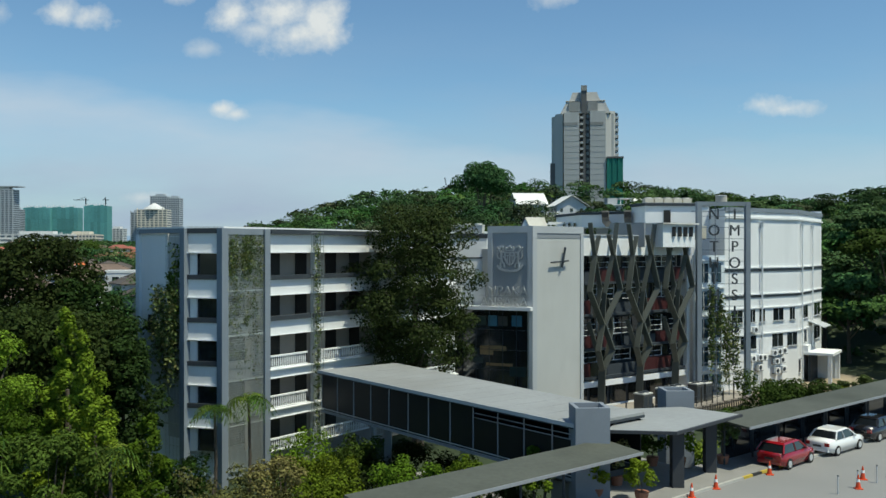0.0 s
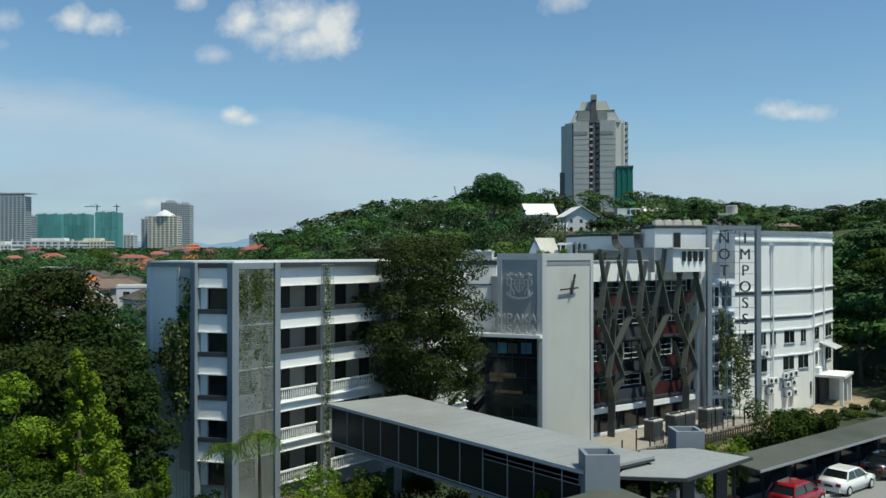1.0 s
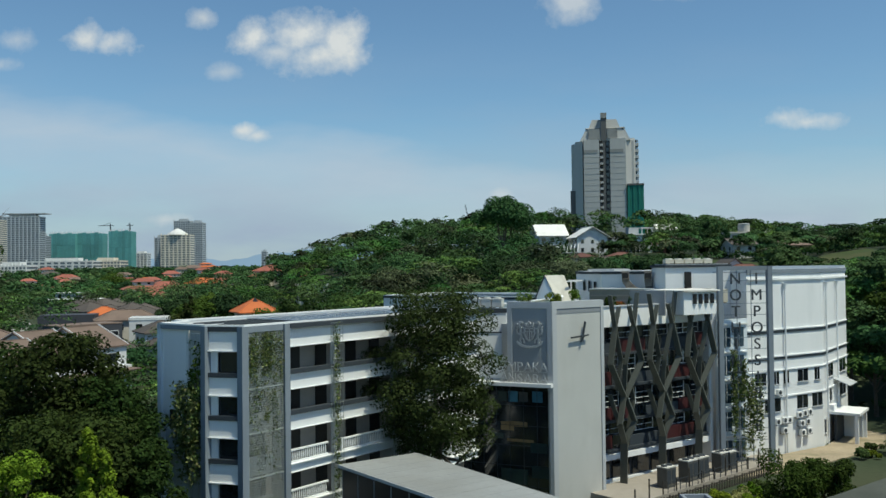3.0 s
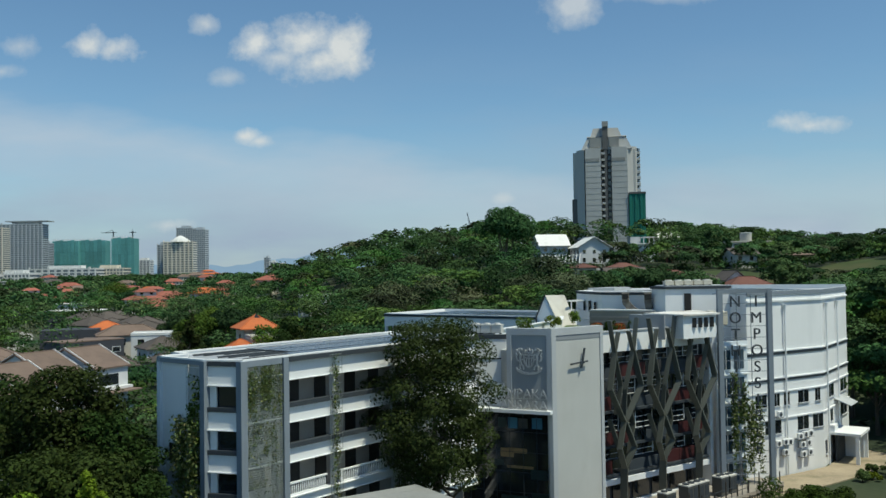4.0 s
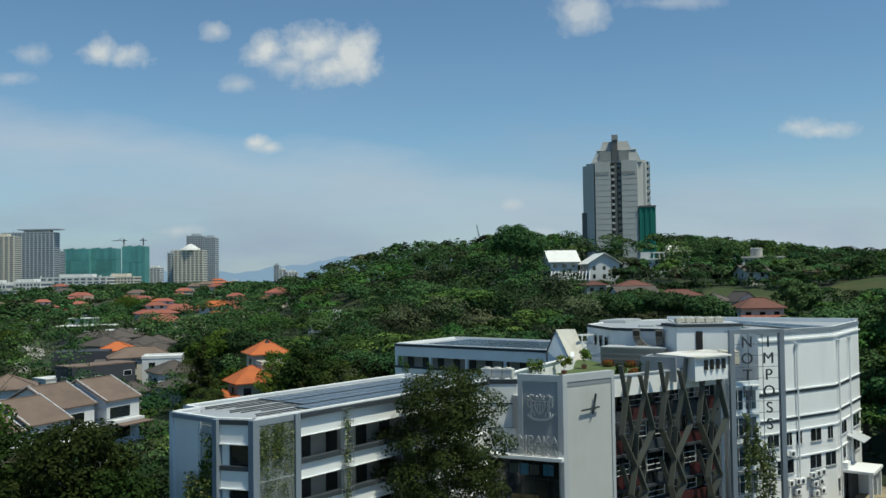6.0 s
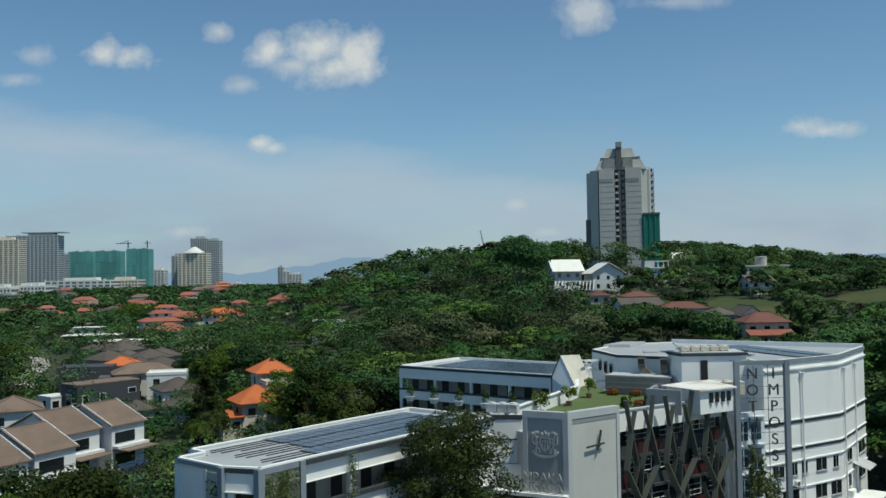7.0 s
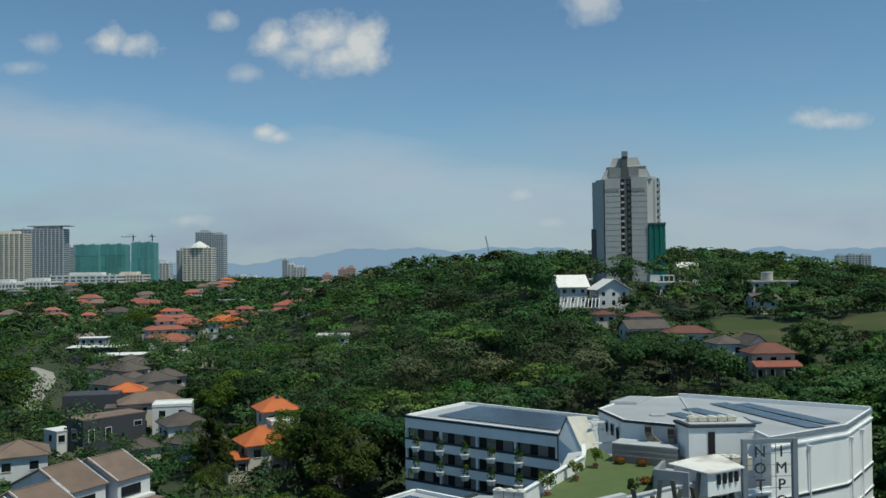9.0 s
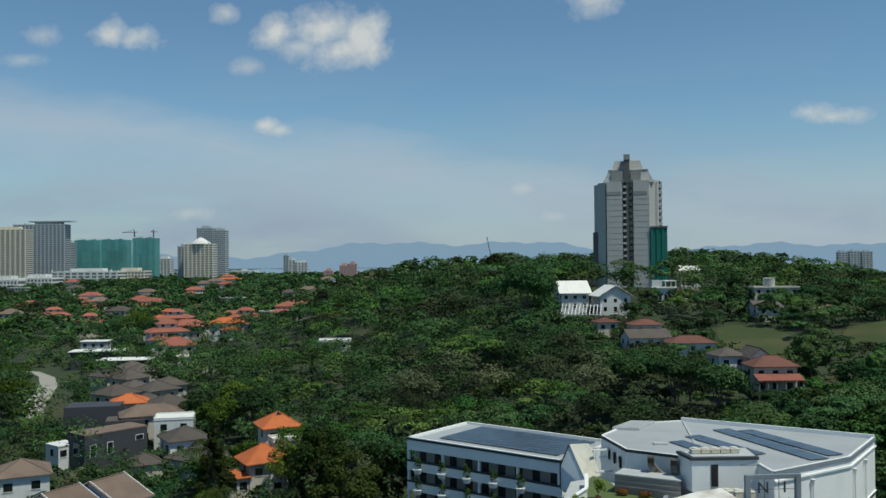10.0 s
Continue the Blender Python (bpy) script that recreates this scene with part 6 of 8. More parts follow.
for k, (x, y) in enumerate(((15.9, 103.4), (18.3, 102.2), (17.3, 93.8))):
    t = thing("flower_bed", pose(x, y, 12.6), "orange flowering plants edging the turf", "flowers", "terrace flowers")
    g = np.random.default_rng(130 + k)
    part("leaves", cards_mesh("leaves", leaf_cards(g, [(0, 0, 0.3)], [(0.7, 0.6, 0.4)], 200, 0.1), 0.5, LEAF), LEAF, t)
    part("blossom", cards_mesh("blossom", leaf_cards(g, [(0, 0, 0.4)], [(0.75, 0.65, 0.42)], 260, 0.09), 0.5, FLOWER), FLOWER, t)
for k in (1, 4):
    p = Vector((14.2, 85.6)).lerp(Vector((19.5, 89.4)), k / 6)
    potted(p.x, p.y + 2.5, 12.6 if k < 3 else 12.48, 2.0, 0.7, LEAF if k % 2 else VINE, 150 + k, "shrub in a pot along the roof edge")


# ---- houses ----
def tile_mat(name, col, stain):
    m = material(name, col, 0.85, vary=0.16, scale=0.5, fine=7.0, bump=0.5, spread=0.15, stain=(stain, 0.55))
    return m


R_BROWN = tile_mat("brown_roof_tiles", (0.165, 0.118, 0.095), (0.085, 0.065, 0.055))
R_GREY = tile_mat("greybrown_roof_tiles", (0.090, 0.076, 0.069), (0.055, 0.047, 0.044))
R_ORANGE = tile_mat("orange_roof_tiles", (0.46, 0.125, 0.04), (0.30, 0.09, 0.04))
R_RED = tile_mat("red_roof_tiles", (0.29, 0.098, 0.070), (0.17, 0.070, 0.055))
R_RUST = tile_mat("rust_roof_tiles", (0.135, 0.058, 0.045), (0.08, 0.042, 0.036))
R_WHITE = material("white_roof_sheet", (0.72, 0.72, 0.70), 0.6, vary=0.06, stain=((0.5, 0.5, 0.48), 0.35))
W_CREAM = material("cream_wall", (0.52, 0.49, 0.44), 0.85, vary=0.08, stain=((0.35, 0.33, 0.3), 0.35), streak=3.0)
W_WHITE = material("house_white_wall", (0.62, 0.63, 0.64), 0.85, vary=0.07, stain=((0.42, 0.42, 0.42), 0.35), streak=3.0)
W_DARK = material("charcoal_wall", (0.050, 0.054, 0.066), 0.75, vary=0.1)
HOUSES = [(-80.0, 163.0, 5.0), (-71.0, 162.0, 4.0), (-84.0, 190.0, 4.0)]  # open yards and, added below, the houses


def house(x, y, ang, w, d, eave, rise, roofm, wallm, kind="hip", label="", z=None, windows=True, over=0.55, group="", wing=0, clear=None, tier=False):
    """A house with its long side w along its own x axis; eave is the height of the eaves over z = 0."""
    base = float(land(x, y)) - 0.4 if z is None else z
    h = eave - base
    t = thing("house", pose(x, y, base, 0, 0, ang), label or "two-storey house with tiled roof among trees", "house", group)
    HOUSES.append((x, y, max(w, d) * 0.5 + 1.5 if clear is None else clear))
    part("wall", Mesh().box(-w / 2, -d / 2, -1.0, w / 2, d / 2, h), wallm, t)
    a, b = w / 2 + over, d / 2 + over
    if kind == "hip":
        r = max(0.0, a - b)
        rf = Mesh().add([(-a, -b, h), (a, -b, h), (a, b, h), (-a, b, h), (-a, -b, h + 0.16), (a, -b, h + 0.16), (a, b, h + 0.16), (-a, b, h + 0.16), (-r - 0.01, 0, h + rise), (r + 0.01, 0, h + rise)],
                        ((3, 2, 1, 0), (0, 1, 5, 4), (1, 2, 6, 5), (2, 3, 7, 6), (3, 0, 4, 7), (4, 5, 9, 8), (5, 6, 9), (6, 7, 8, 9), (7, 4, 8)))
        part("roof", rf, roofm, t)
        cap = Mesh().beam((-r, 0, h + rise + 0.03), (r, 0, h + rise + 0.03), 0.25, 0.12)
        for sx in (-1, 1):
            for sy in (-1, 1):
                cap.beam((sx * r, 0, h + rise + 0.02), (sx * a, sy * b, h + 0.18), 0.22, 0.1)
        part("ridge_tiles", cap, roofm, t)
    elif kind == "gable":
        for s in (-1, 1):
            rf = Mesh().add([(-a, s * b, h - 0.15), (a, s * b, h - 0.15), (a, 0, h + rise), (-a, 0, h + rise), (-a, s * b, h + 0.03), (a, s * b, h + 0.03), (a, 0, h + rise + 0.18), (-a, 0, h + rise + 0.18)],
                            ((3, 2, 1, 0), (4, 5, 6, 7), (0, 1, 5, 4), (1, 2, 6, 5), (2, 3, 7, 6), (3, 0, 4, 7)))
            part("roof_slope", rf, roofm, t)
        for s in (-1, 1):
            part("gable", Mesh().add([(s * w / 2, -d / 2, h - 0.01), (s * w / 2, d / 2, h - 0.01), (s * w / 2, 0, h + rise - 0.02), (s * (w / 2 - 0.2), -d / 2, h - 0.01), (s * (w / 2 - 0.2), d / 2, h - 0.01), (s * (w / 2 - 0.2), 0, h + rise - 0.02)], ((0, 1, 2), (5, 4, 3), (0, 3, 4, 1), (1, 4, 5, 2), (2, 5, 3, 0))), wallm, t)
        part("ridge_tiles", Mesh().beam((-a, 0, h + rise + 0.18), (a, 0, h + rise + 0.18), 0.3, 0.12), roofm, t)
    else:
        part("roof", Mesh().box(-a, -b, h, a, b, h + 0.22), roofm, t)
        if rise:
            pp = Mesh()
            for p, q in (((-a, -b), (a, -b)), ((a, -b), (a, b)), ((a, b), (-a, b)), ((-a, b), (-a, -b))):
                wallseg(pp, p, q, 0.2, h + 0.222, h + 0.22 + rise)
            part("parapet", pp, wallm, t)
    if tier:
        # a smaller storey with its own hipped roof above the main one
        uw, ud, uz = w * 0.5, d * 0.42, h + rise * 0.75 + 1.5
        ub = part("upper_storey", Mesh().box(-uw / 2, -ud / 2, h + 0.3, uw / 2, ud / 2, uz), wallm, t)
        p, q = uw / 2 + 0.9, ud / 2 + 0.9
        m = max(0.1, p - q)
        part("upper_roof", Mesh().add([(-p, -q, uz), (p, -q, uz), (p, q, uz), (-p, q, uz), (-m, 0, uz + 1.7), (m, 0, uz + 1.7)], ((3, 2, 1, 0), (0, 1, 5, 4), (1, 2, 5), (2, 3, 4, 5), (3, 0, 4))), roofm, ub)
        for k in (-0.25, 0.25):
            part("window", Mesh().box(k * uw - 0.7, -ud / 2 - 0.05, uz - 1.3, k * uw + 0.7, -ud / 2 - 0.004, uz - 0.3), DARKGLASS, ub)
    if wing:
        # a lower wing with its own hipped roof before the house
        ww, wd, wh, cx, cy = w * 0.56, 4.4, h - 3.0, wing * w * 0.24, -d / 2 - 1.9
        wb = part("wing", Mesh().box(cx - ww / 2, cy - wd / 2, -1.0, cx + ww / 2, cy + wd / 2, wh), wallm, t)
        p, q = ww / 2 + over, wd / 2 + over
        m = max(0.1, p - q)
        part("wing_roof", Mesh().add([(cx - p, cy - q, wh), (cx + p, cy - q, wh), (cx + p, cy + q, wh), (cx - p, cy + q, wh), (cx - m, cy, wh + rise * 0.55), (cx + m, cy, wh + rise * 0.55)], ((3, 2, 1, 0), (0, 1, 5, 4), (1, 2, 5), (2, 3, 4, 5), (3, 0, 4))), roofm, wb)
        for k in (-0.26, 0.26):
            part("window", Mesh().box(cx + k * ww - 0.8, cy - wd / 2 - 0.04, wh - 2.2, cx + k * ww + 0.8, cy - wd / 2 - 0.004, wh - 0.8), DARKGLASS, wb)
    if windows:
        n = max(2, int(w / 3.2))
        for level in ((h - 2.1, h - 0.8), (h - 5.2, h - 3.7)) if h > 5.6 else ((h - 2.0, h - 0.7),):
            for k in range(n):
                c = -w / 2 + w * (k + 0.5) / n
                for s in (-1, 1):
                    win = part("window", Mesh().box(c - 0.65, s * (d / 2 + 0.03) - 0.02, level[0], c + 0.65, s * (d / 2 + 0.03) + 0.02, level[1]), DARKGLASS, t)
                    part("window_frame", Mesh().box(c - 0.75, s * (d / 2 + 0.06) - 0.05, level[0] - 0.1, c + 0.75, s * (d / 2 + 0.06) + 0.05, level[0] - 0.002), wallm, win)
            m2 = max(1, int(d / 3.6))
            for k in range(m2):
                c = -d / 2 + d * (k + 0.5) / m2
                for s in (-1, 1):
                    part("window", Mesh().box(s * (w / 2 + 0.03) - 0.02, c - 0.55, level[0], s * (w / 2 + 0.03) + 0.02, c + 0.55, level[1]), DARKGLASS, t)
    return t


# terrace houses below the school
for k, (x, y, e, r) in enumerate(((-54.2, 122.0, 7.2, 2.5), (-58.2, 116.4, 7.0, 2.5), (-56.8, 106.4, 6.5, 2.5), (-58.8, 98.8, 6.3, 2.5), (-60.5, 92.0, 6.0, 2.5))):
    t = house(x, y, 67, 6.0, 11.0, e, r, R_BROWN, W_WHITE, "gable", "white terrace house with brown tiled gable roof", windows=False, over=0.35, group="terrace houses")
    b = float(land(x, y)) - 0.4
    h = e - b
    for s in (-1, 1):
        pw = Mesh()
        for g in (-1, 1):
            pw.beam((s * 3.12, g * 5.7, h + 0.06), (s * 3.12, 0, h + r + 0.24), 0.12, 0.2)
        part("party_wall", pw, W_WHITE, t)
    for z0 in (h - 2.5, h - 5.4):
        part("window", Mesh().box(-2.4, -5.56, z0, 1.2, -5.51, z0 + 1.5), DARKGLASS, t)
        part("balcony", Mesh().box(-2.9, -6.6, z0 - 0.6, 2.9, -5.505, z0 - 0.25), W_WHITE, t)
    part("porch_roof", Mesh().box(-2.9, -8.4, h - 3.3, 2.9, -5.51, h - 3.15), R_BROWN, t)
house(-75.8, 138.5, 30, 8, 8, 6.6, 2.2, R_BROWN, W_WHITE, "hip", "white house with brown hipped roof")
house(-62.5, 140.5, 40, 5, 4, 3.2, 0.0, LIGHTGREY, W_CREAM, "flat", "low carport with a weathered grey roof", windows=False, over=0.5)
dk = house(-76.2, 172.2, 54, 13.6, 6.2, 7.0, 0.0, R_BROWN, W_DARK, "flat", "charcoal modern house with white-framed windows", windows=False, over=0.05)
for x, z0, w, h in ((-5.6, 3.2, 1.1, 2.2), (-2.0, 3.2, 1.1, 2.2), (4.2, 5.0, 1.6, 0.9)):
    f = part("window_frame", Mesh().box(x - 0.12, -3.16, z0 - 0.12, x + w + 0.12, -3.102, z0 + h + 0.12), W_WHITE, dk)
    part("pane", Mesh().box(x, -3.2, z0, x + w, -3.165, z0 + h), DARKGLASS, f)
f = part("window_frame", Mesh().box(-6.86, -1.1, 3.2, -6.803, 1.1, 5.6), W_WHITE, dk)
part("pane", Mesh().box(-6.9, -0.95, 3.35, -6.865, 0.95, 5.45), DARKGLASS, f)
house(-84.5, 169.5, 54, 4.0, 5.0, 4.6, 0.0, W_WHITE, W_WHITE, "flat", "low white garage annex", over=0.1)
house(-91.0, 198.5, 14, 12.0, 8, 7.6, 0.0, W_DARK, W_DARK, "flat", "charcoal house end without windows", windows=False, over=0.0)
house(-79.5, 188.5, 20, 8, 6, 6.2, 0.0, R_GREY, W_DARK, "flat", "charcoal house with flat roof", windows=False, over=0.0)
house(-67.0, 184.5, 15, 8.0, 7.0, 7.3, 0.3, R_WHITE, W_WHITE, "flat", "white flat-roofed modern house", over=0.1)
house(-60.6, 172.5, 35, 8.0, 7.5, 5.4, 2.3, R_GREY, W_WHITE, "hip", "white cottage with dark hipped roof")
house(-54.5, 163.0, 60, 8.0, 9.0, 3.6, 2.6, R_GREY, W_CREAM, "hip", "low house with dark hipped roof", windows=False)
house(-64.0, 160.0, 35, 5.5, 5.0, 3.2, 1.8, R_GREY, W_CREAM, "hip", "small pavilion with dark roof", windows=False)
oh = house(-39.6, 163.5, 28, 6.0, 6.2, 9.6, 2.6, R_ORANGE, W_CREAM, "hip", "cream house with bright orange hipped roof", over=0.9)
ot = 9.6 - float(land(-39.6, 163.5)) + 0.4 + 2.6
part("gablet", Mesh().add([(-0.85, -1.0, ot - 1.0), (0.85, -1.0, ot - 1.0), (0.0, -1.0, ot + 0.1), (-0.85, -0.4, ot - 1.0), (0.85, -0.4, ot - 1.0), (0.0, -0.05, ot + 0.1)], ((0, 1, 2), (5, 4, 3), (0, 3, 4, 1), (1, 4, 5, 2), (2, 5, 3, 0))), TRIM, oh, "dark louvred gablet under the ridge")
house(-39.6, 152.5, 32, 6.6, 6.0, 5.6, 2.8, R_ORANGE, W_CREAM, "hip", "cream house wing with bright orange roof", over=0.9)
house(-43.6, 149.0, 32, 3.6, 4.0, 3.4, 1.2, R_ORANGE, W_CREAM, "hip", "low annex with bright orange roof")
for k, (x, y) in enumerate(((-117, 283), (-108, 268), (-111, 252), (-97, 236), (-88, 229), (-94, 217), (-84, 212), (-76, 205), (-103, 247), (-90, 243))):
    house(x, y, 40 + 10 * (k % 3), 8, 7.4, 6.2 + 0.7 * (k % 3), 2.3, R_GREY, W_CREAM, "hip", "house with weathered brown hipped roof", over=0.8, group="brown-roofed houses")
house(-86, 206, 20, 8, 7, 7.2, 2.0, R_ORANGE, W_CREAM, "hip", "house with weathered orange roof")
house(-75, 192, 25, 13, 7, 6.8, 2.2, R_BROWN, W_CREAM, "hip", "house with red-brown hipped roof")
house(-150, 331, 12, 19, 9, 7.0, 0.0, R_WHITE, W_DARK, "flat", "long low dark building with pale flat roof", over=0.9)
house(-128, 306, 10, 18, 8, 6.4, 0.0, R_WHITE, W_DARK, "flat", "dark building with broad pale flat roof", over=1.2)
house(-160.0, 350.0, 8, 10, 7, 9.0, 0.0, R_WHITE, LIGHTGREY, "flat", "low pale building with a white roof", over=0.5)
house(-128, 354, 14, 15, 12, 7.0, 3.4, R_RED, W_CREAM, "hip", "house with faded red hipped roof")
house(-106, 314, 20, 13, 8, 6.6, 0.3, W_CREAM, W_CREAM, "flat", "beige block with flat roof")
for k, (x, y, w, m) in enumerate(((-190, 515, 13, R_ORANGE), (-184, 508, 16, R_RED), (-172, 455, 16, R_RED), (-149, 400, 15, R_RED), (-128, 459, 13, R_RED), (-129, 428, 13, R_ORANGE),
                                  (-222, 478, 12, R_RED), (-278, 548, 16, R_RED), (-287, 728, 28, R_RED), (-322, 1075, 26, R_ORANGE), (-308, 660, 14, R_RED),)):
    house(x, y, -8 + 13 * (k % 4), w * 1.15, w * 0.72, float(land(x, y)) + 8.2, 2.4 + w * 0.03, m, (W_CREAM, W_WHITE)[k % 2], "hip", "house with red tiled roof among trees", group="red-roofed houses", over=1.1, wing=(-1, 1, 1)[k % 3], tier=k % 3 != 2)
g = np.random.default_rng(404)
for k in range(30):
    y = 430 + 640 * (k + g.random()) / 30
    x = -y * g.uniform(0.19, 0.585) + 10
    if float(land(x, y)) > 9 and y < 650 or any((x - a) ** 2 + (y - b) ** 2 < (r + 11) ** 2 for a, b, r in HOUSES):
        continue
    flat = k % 6 == 4
    house(x, y, g.uniform(-25, 35), g.uniform(12, 22), g.uniform(9, 12), float(land(x, y)) + g.uniform(6.5, 9.5), 0.4 if flat else 3.4, R_WHITE if flat else (R_RED, R_BROWN, R_RED, R_GREY, R_BROWN)[k % 5], (W_CREAM, W_WHITE)[k % 2], "flat" if flat else "hip",
          "distant white flat-roofed house among town trees" if flat else "distant tiled house among town trees", windows=k % 2 == 0, group="distant town houses", over=0.9, wing=0 if flat else (0, 1, -1)[k % 3], clear=4.5)
house(-56.0, 320.0, 4, 11, 8, 11.4, 0.5, R_WHITE, W_WHITE, "flat", "white flat-roofed house half hidden in the woods", over=0.4, clear=1.0)
house(-36.6, 157.2, 28, 5.4, 4.0, 8.2, 0.4, R_WHITE, W_CREAM, "flat", "cream flat-roofed annex between the orange roofs", over=0.2)
yard = thing("garden_wall", pose(-33.6, 133.6, float(land(-33.6, 133.6)), 0, 0, 24), "garden wall with blue boards and cream piers", "wall")
for k in range(5):
    part("pier", Mesh().box(-5.2 + k * 2.5, -0.2, -0.5, -4.8 + k * 2.5, 0.2, 2.7), W_CREAM, yard)
    if k < 4:
        part("blue_board", Mesh().box(-4.79 + k * 2.5, -0.05, 0.0, -2.71 + k * 2.5, 0.05, 2.3), material("blue_board", (0.10, 0.20, 0.32), 0.7), yard)
# houses on the hill
house(31.5, 322.0, 8, 10, 12, 28.6, 4.2, R_WHITE, W_WHITE, "gable", "white hillside house with white sheet roof", over=1.0)
house(45.0, 316.0, 98, 12, 11, 27.6, 3.8, R_WHITE, W_WHITE, "gable", "white hillside house with pale gable roof", over=1.0)
per = thing("pergola", pose(33, 299, 20.6, 0, 0, -10), "white slatted pergola below the hillside house", "pergola")
for k in range(12):
    part("slat", Mesh().beam((-7 + k * 1.2, -4, 1.5), (-7 + k * 1.2, 4, 4.5), 0.22, 0.2), W_WHITE, per)
for y, z in ((-3.6, 1.5), (3.6, 4.2)):
    part("beam", Mesh().beam((-7.4, y, z), (6.8, y, z), 0.25, 0.25), W_WHITE, per)
    for x in (-7, 0, 6.5):
        part("post", Mesh().beam((x, y, -4), (x, y, z), 0.25, 0.25), W_WHITE, per)
TERRACOTTA = material("terracotta_wall", (0.30, 0.135, 0.10), 0.85, vary=0.1)
modern = thing("modern_house", pose(72.5, 345.0, 21.0, 0, 0, 4), "white and terracotta modern hillside house with open roof storey", "house")
HOUSES.append((72.5, 345.0, 9.0))
part("wall", Mesh().box(-8.0, -4.0, -3, 0.8, 5.0, 8.4), W_WHITE, modern)
part("roof_slab", Mesh().box(-8.6, -4.8, 8.4, 1.2, 5.3, 8.8), R_WHITE, modern)
part("roof_room", Mesh().box(-7.6, -1.0, 8.81, -3.6, 4.0, 11.4), LIGHTGREY, modern)
part("roof_canopy", Mesh().box(-3.2, -3.0, 11.0, 1.6, 4.2, 11.35), W_WHITE, modern)
for x in (-2.9, 1.1):
    for y in (-2.7, 3.8):
        part("roof_post", Mesh().box(x, y, 8.81, x + 0.3, y + 0.3, 11.0), W_WHITE, modern)
part("terracotta_wing", Mesh().box(0.81, -3.0, -3, 8.2, 4.5, 7.2), TERRACOTTA, modern, "terracotta rendered wing")
part("wing_roof", Mesh().box(0.81, -4.4, 7.2, 8.6, 4.8, 7.6), TERRACOTTA, modern)
for z in (0.6, 4.0):
    for x, w in ((-7.2, 2.6), (-3.6, 2.8)):
        win = part("window", Mesh().box(x, -4.06, z, x + w, -4.003, z + 1.9), DARKGLASS, modern)
        part("window_frame", Mesh().box(x + w / 2 - 0.06, -4.12, z, x + w / 2 + 0.06, -4.063, z + 1.9), W_WHITE, win)
    part("balcony", Mesh().box(0.9, -4.6, z - 0.4, 8.4, -3.003, z + 0.3), W_WHITE, modern)
    for x in (1.4, 4.2, 6.6):
        part("window", Mesh().box(x, -3.06, z + 0.35, x + 1.4, -3.003, z + 2.4), DARKGLASS, modern)
house(50.0, 277.5, 4, 9.4, 7, 20.0, 1.8, R_RUST, W_WHITE, "hip", "white house with red hipped roof below the hill", over=0.8)
house(38.6, 285.0, 12, 6.6, 6, 20.3, 1.5, R_RUST, W_CREAM, "hip", "small house with rust-red roof below the hill", over=0.7)
house(46.5, 257.0, 12, 12.0, 8, 17.9, 2.2, R_GREY, W_WHITE, "gable", "white house with weathered dark gable roof", over=0.6)
house(52.6, 250.5, 100, 5.0, 4.6, 16.0, 1.9, R_BROWN, W_WHITE, "gable", "small white gabled annex", over=0.4)
house(56.6, 245.0, 2, 12.2, 7, 17.3, 2.0, R_RUST, W_WHITE, "hip", "white house with broad red hipped roof and chimney box", over=0.8)
house(59.6, 219.0, 10, 7, 7, 16.6, 2.1, R_GREY, W_WHITE, "hip", "white house with dark brown hipped roof", over=0.6)
house(65.2, 215.6, 96, 8.0, 5.4, 16.6, 2.3, R_GREY, W_WHITE, "gable", "white gable-ended house wing with dark roof", over=0.5)
hh = house(67.0, 209.0, 3, 10.0, 6.5, 15.2, 2.4, R_RUST, W_CREAM, "hip", "house with rust-brown hipped roof and terraces", over=0.8, z=6.8)
part("terrace_roof", Mesh().add([(-5.4, -7.0, 5.6), (5.4, -7.0, 5.6), (5.4, -3.5, 6.7), (-5.4, -3.5, 6.7), (-5.4, -7.0, 5.8), (5.4, -7.0, 5.8), (5.4, -3.5, 6.9), (-5.4, -3.5, 6.9)], ((3, 2, 1, 0), (4, 5, 6, 7), (0, 1, 5, 4), (1, 2, 6, 5), (2, 3, 7, 6), (3, 0, 4, 7))), R_RED, hh, "orange-red tiled terrace roof")
for k in range(6):
    part("terrace_post", Mesh().box(-5.2 + k * 2.03, -6.8, -1.0, -4.95 + k * 2.03, -6.55, 5.6), BLUEGREY, hh)
part("terrace_deck", Mesh().box(-5.6, -7.4, -1.0, 5.6, -3.51, 0.4), W_WHITE, hh)
part("terrace_rail", Mesh().box(-5.5, -7.3, 1.2, 5.5, -7.2, 1.35), W_WHITE, hh)
house(94.0, 300.0, 8, 8, 9, 24.2, 2.0, R_GREY, W_WHITE, "gable", "pale hillside house with grey gable roof", over=0.9)
house(111.0, 301.0, 4, 11, 8, 23.6, 2.8, R_BROWN, W_CREAM, "hip", "hillside house with broad weathered hipped roof", over=1.4)
house(110.5, 341.0, 4, 17, 8, 29.4, 0.3, W_CREAM, W_CREAM, "flat", "long cream flat-roofed house below the water tank", over=0.5)
house(99.0, 430.0, 5, 10, 8, 34.5, 3, R_WHITE, W_WHITE, "gable", "white gabled house behind the trees")
house(141.0, 478.0, 5, 8, 8, 34.0, 2.4, R_RED, W_CREAM, "hip", "distant house with red roof on the hill", z=24.0)
house(204.0, 500.0, 5, 12, 9, 30.6, 2.6, R_ORANGE, W_DARK, "hip", "distant dark house with orange roof", z=18.0)
tank = thing("water_tank", pose(108.5, 339.0, 29.6), "round white water tank on the hill", "water tank")
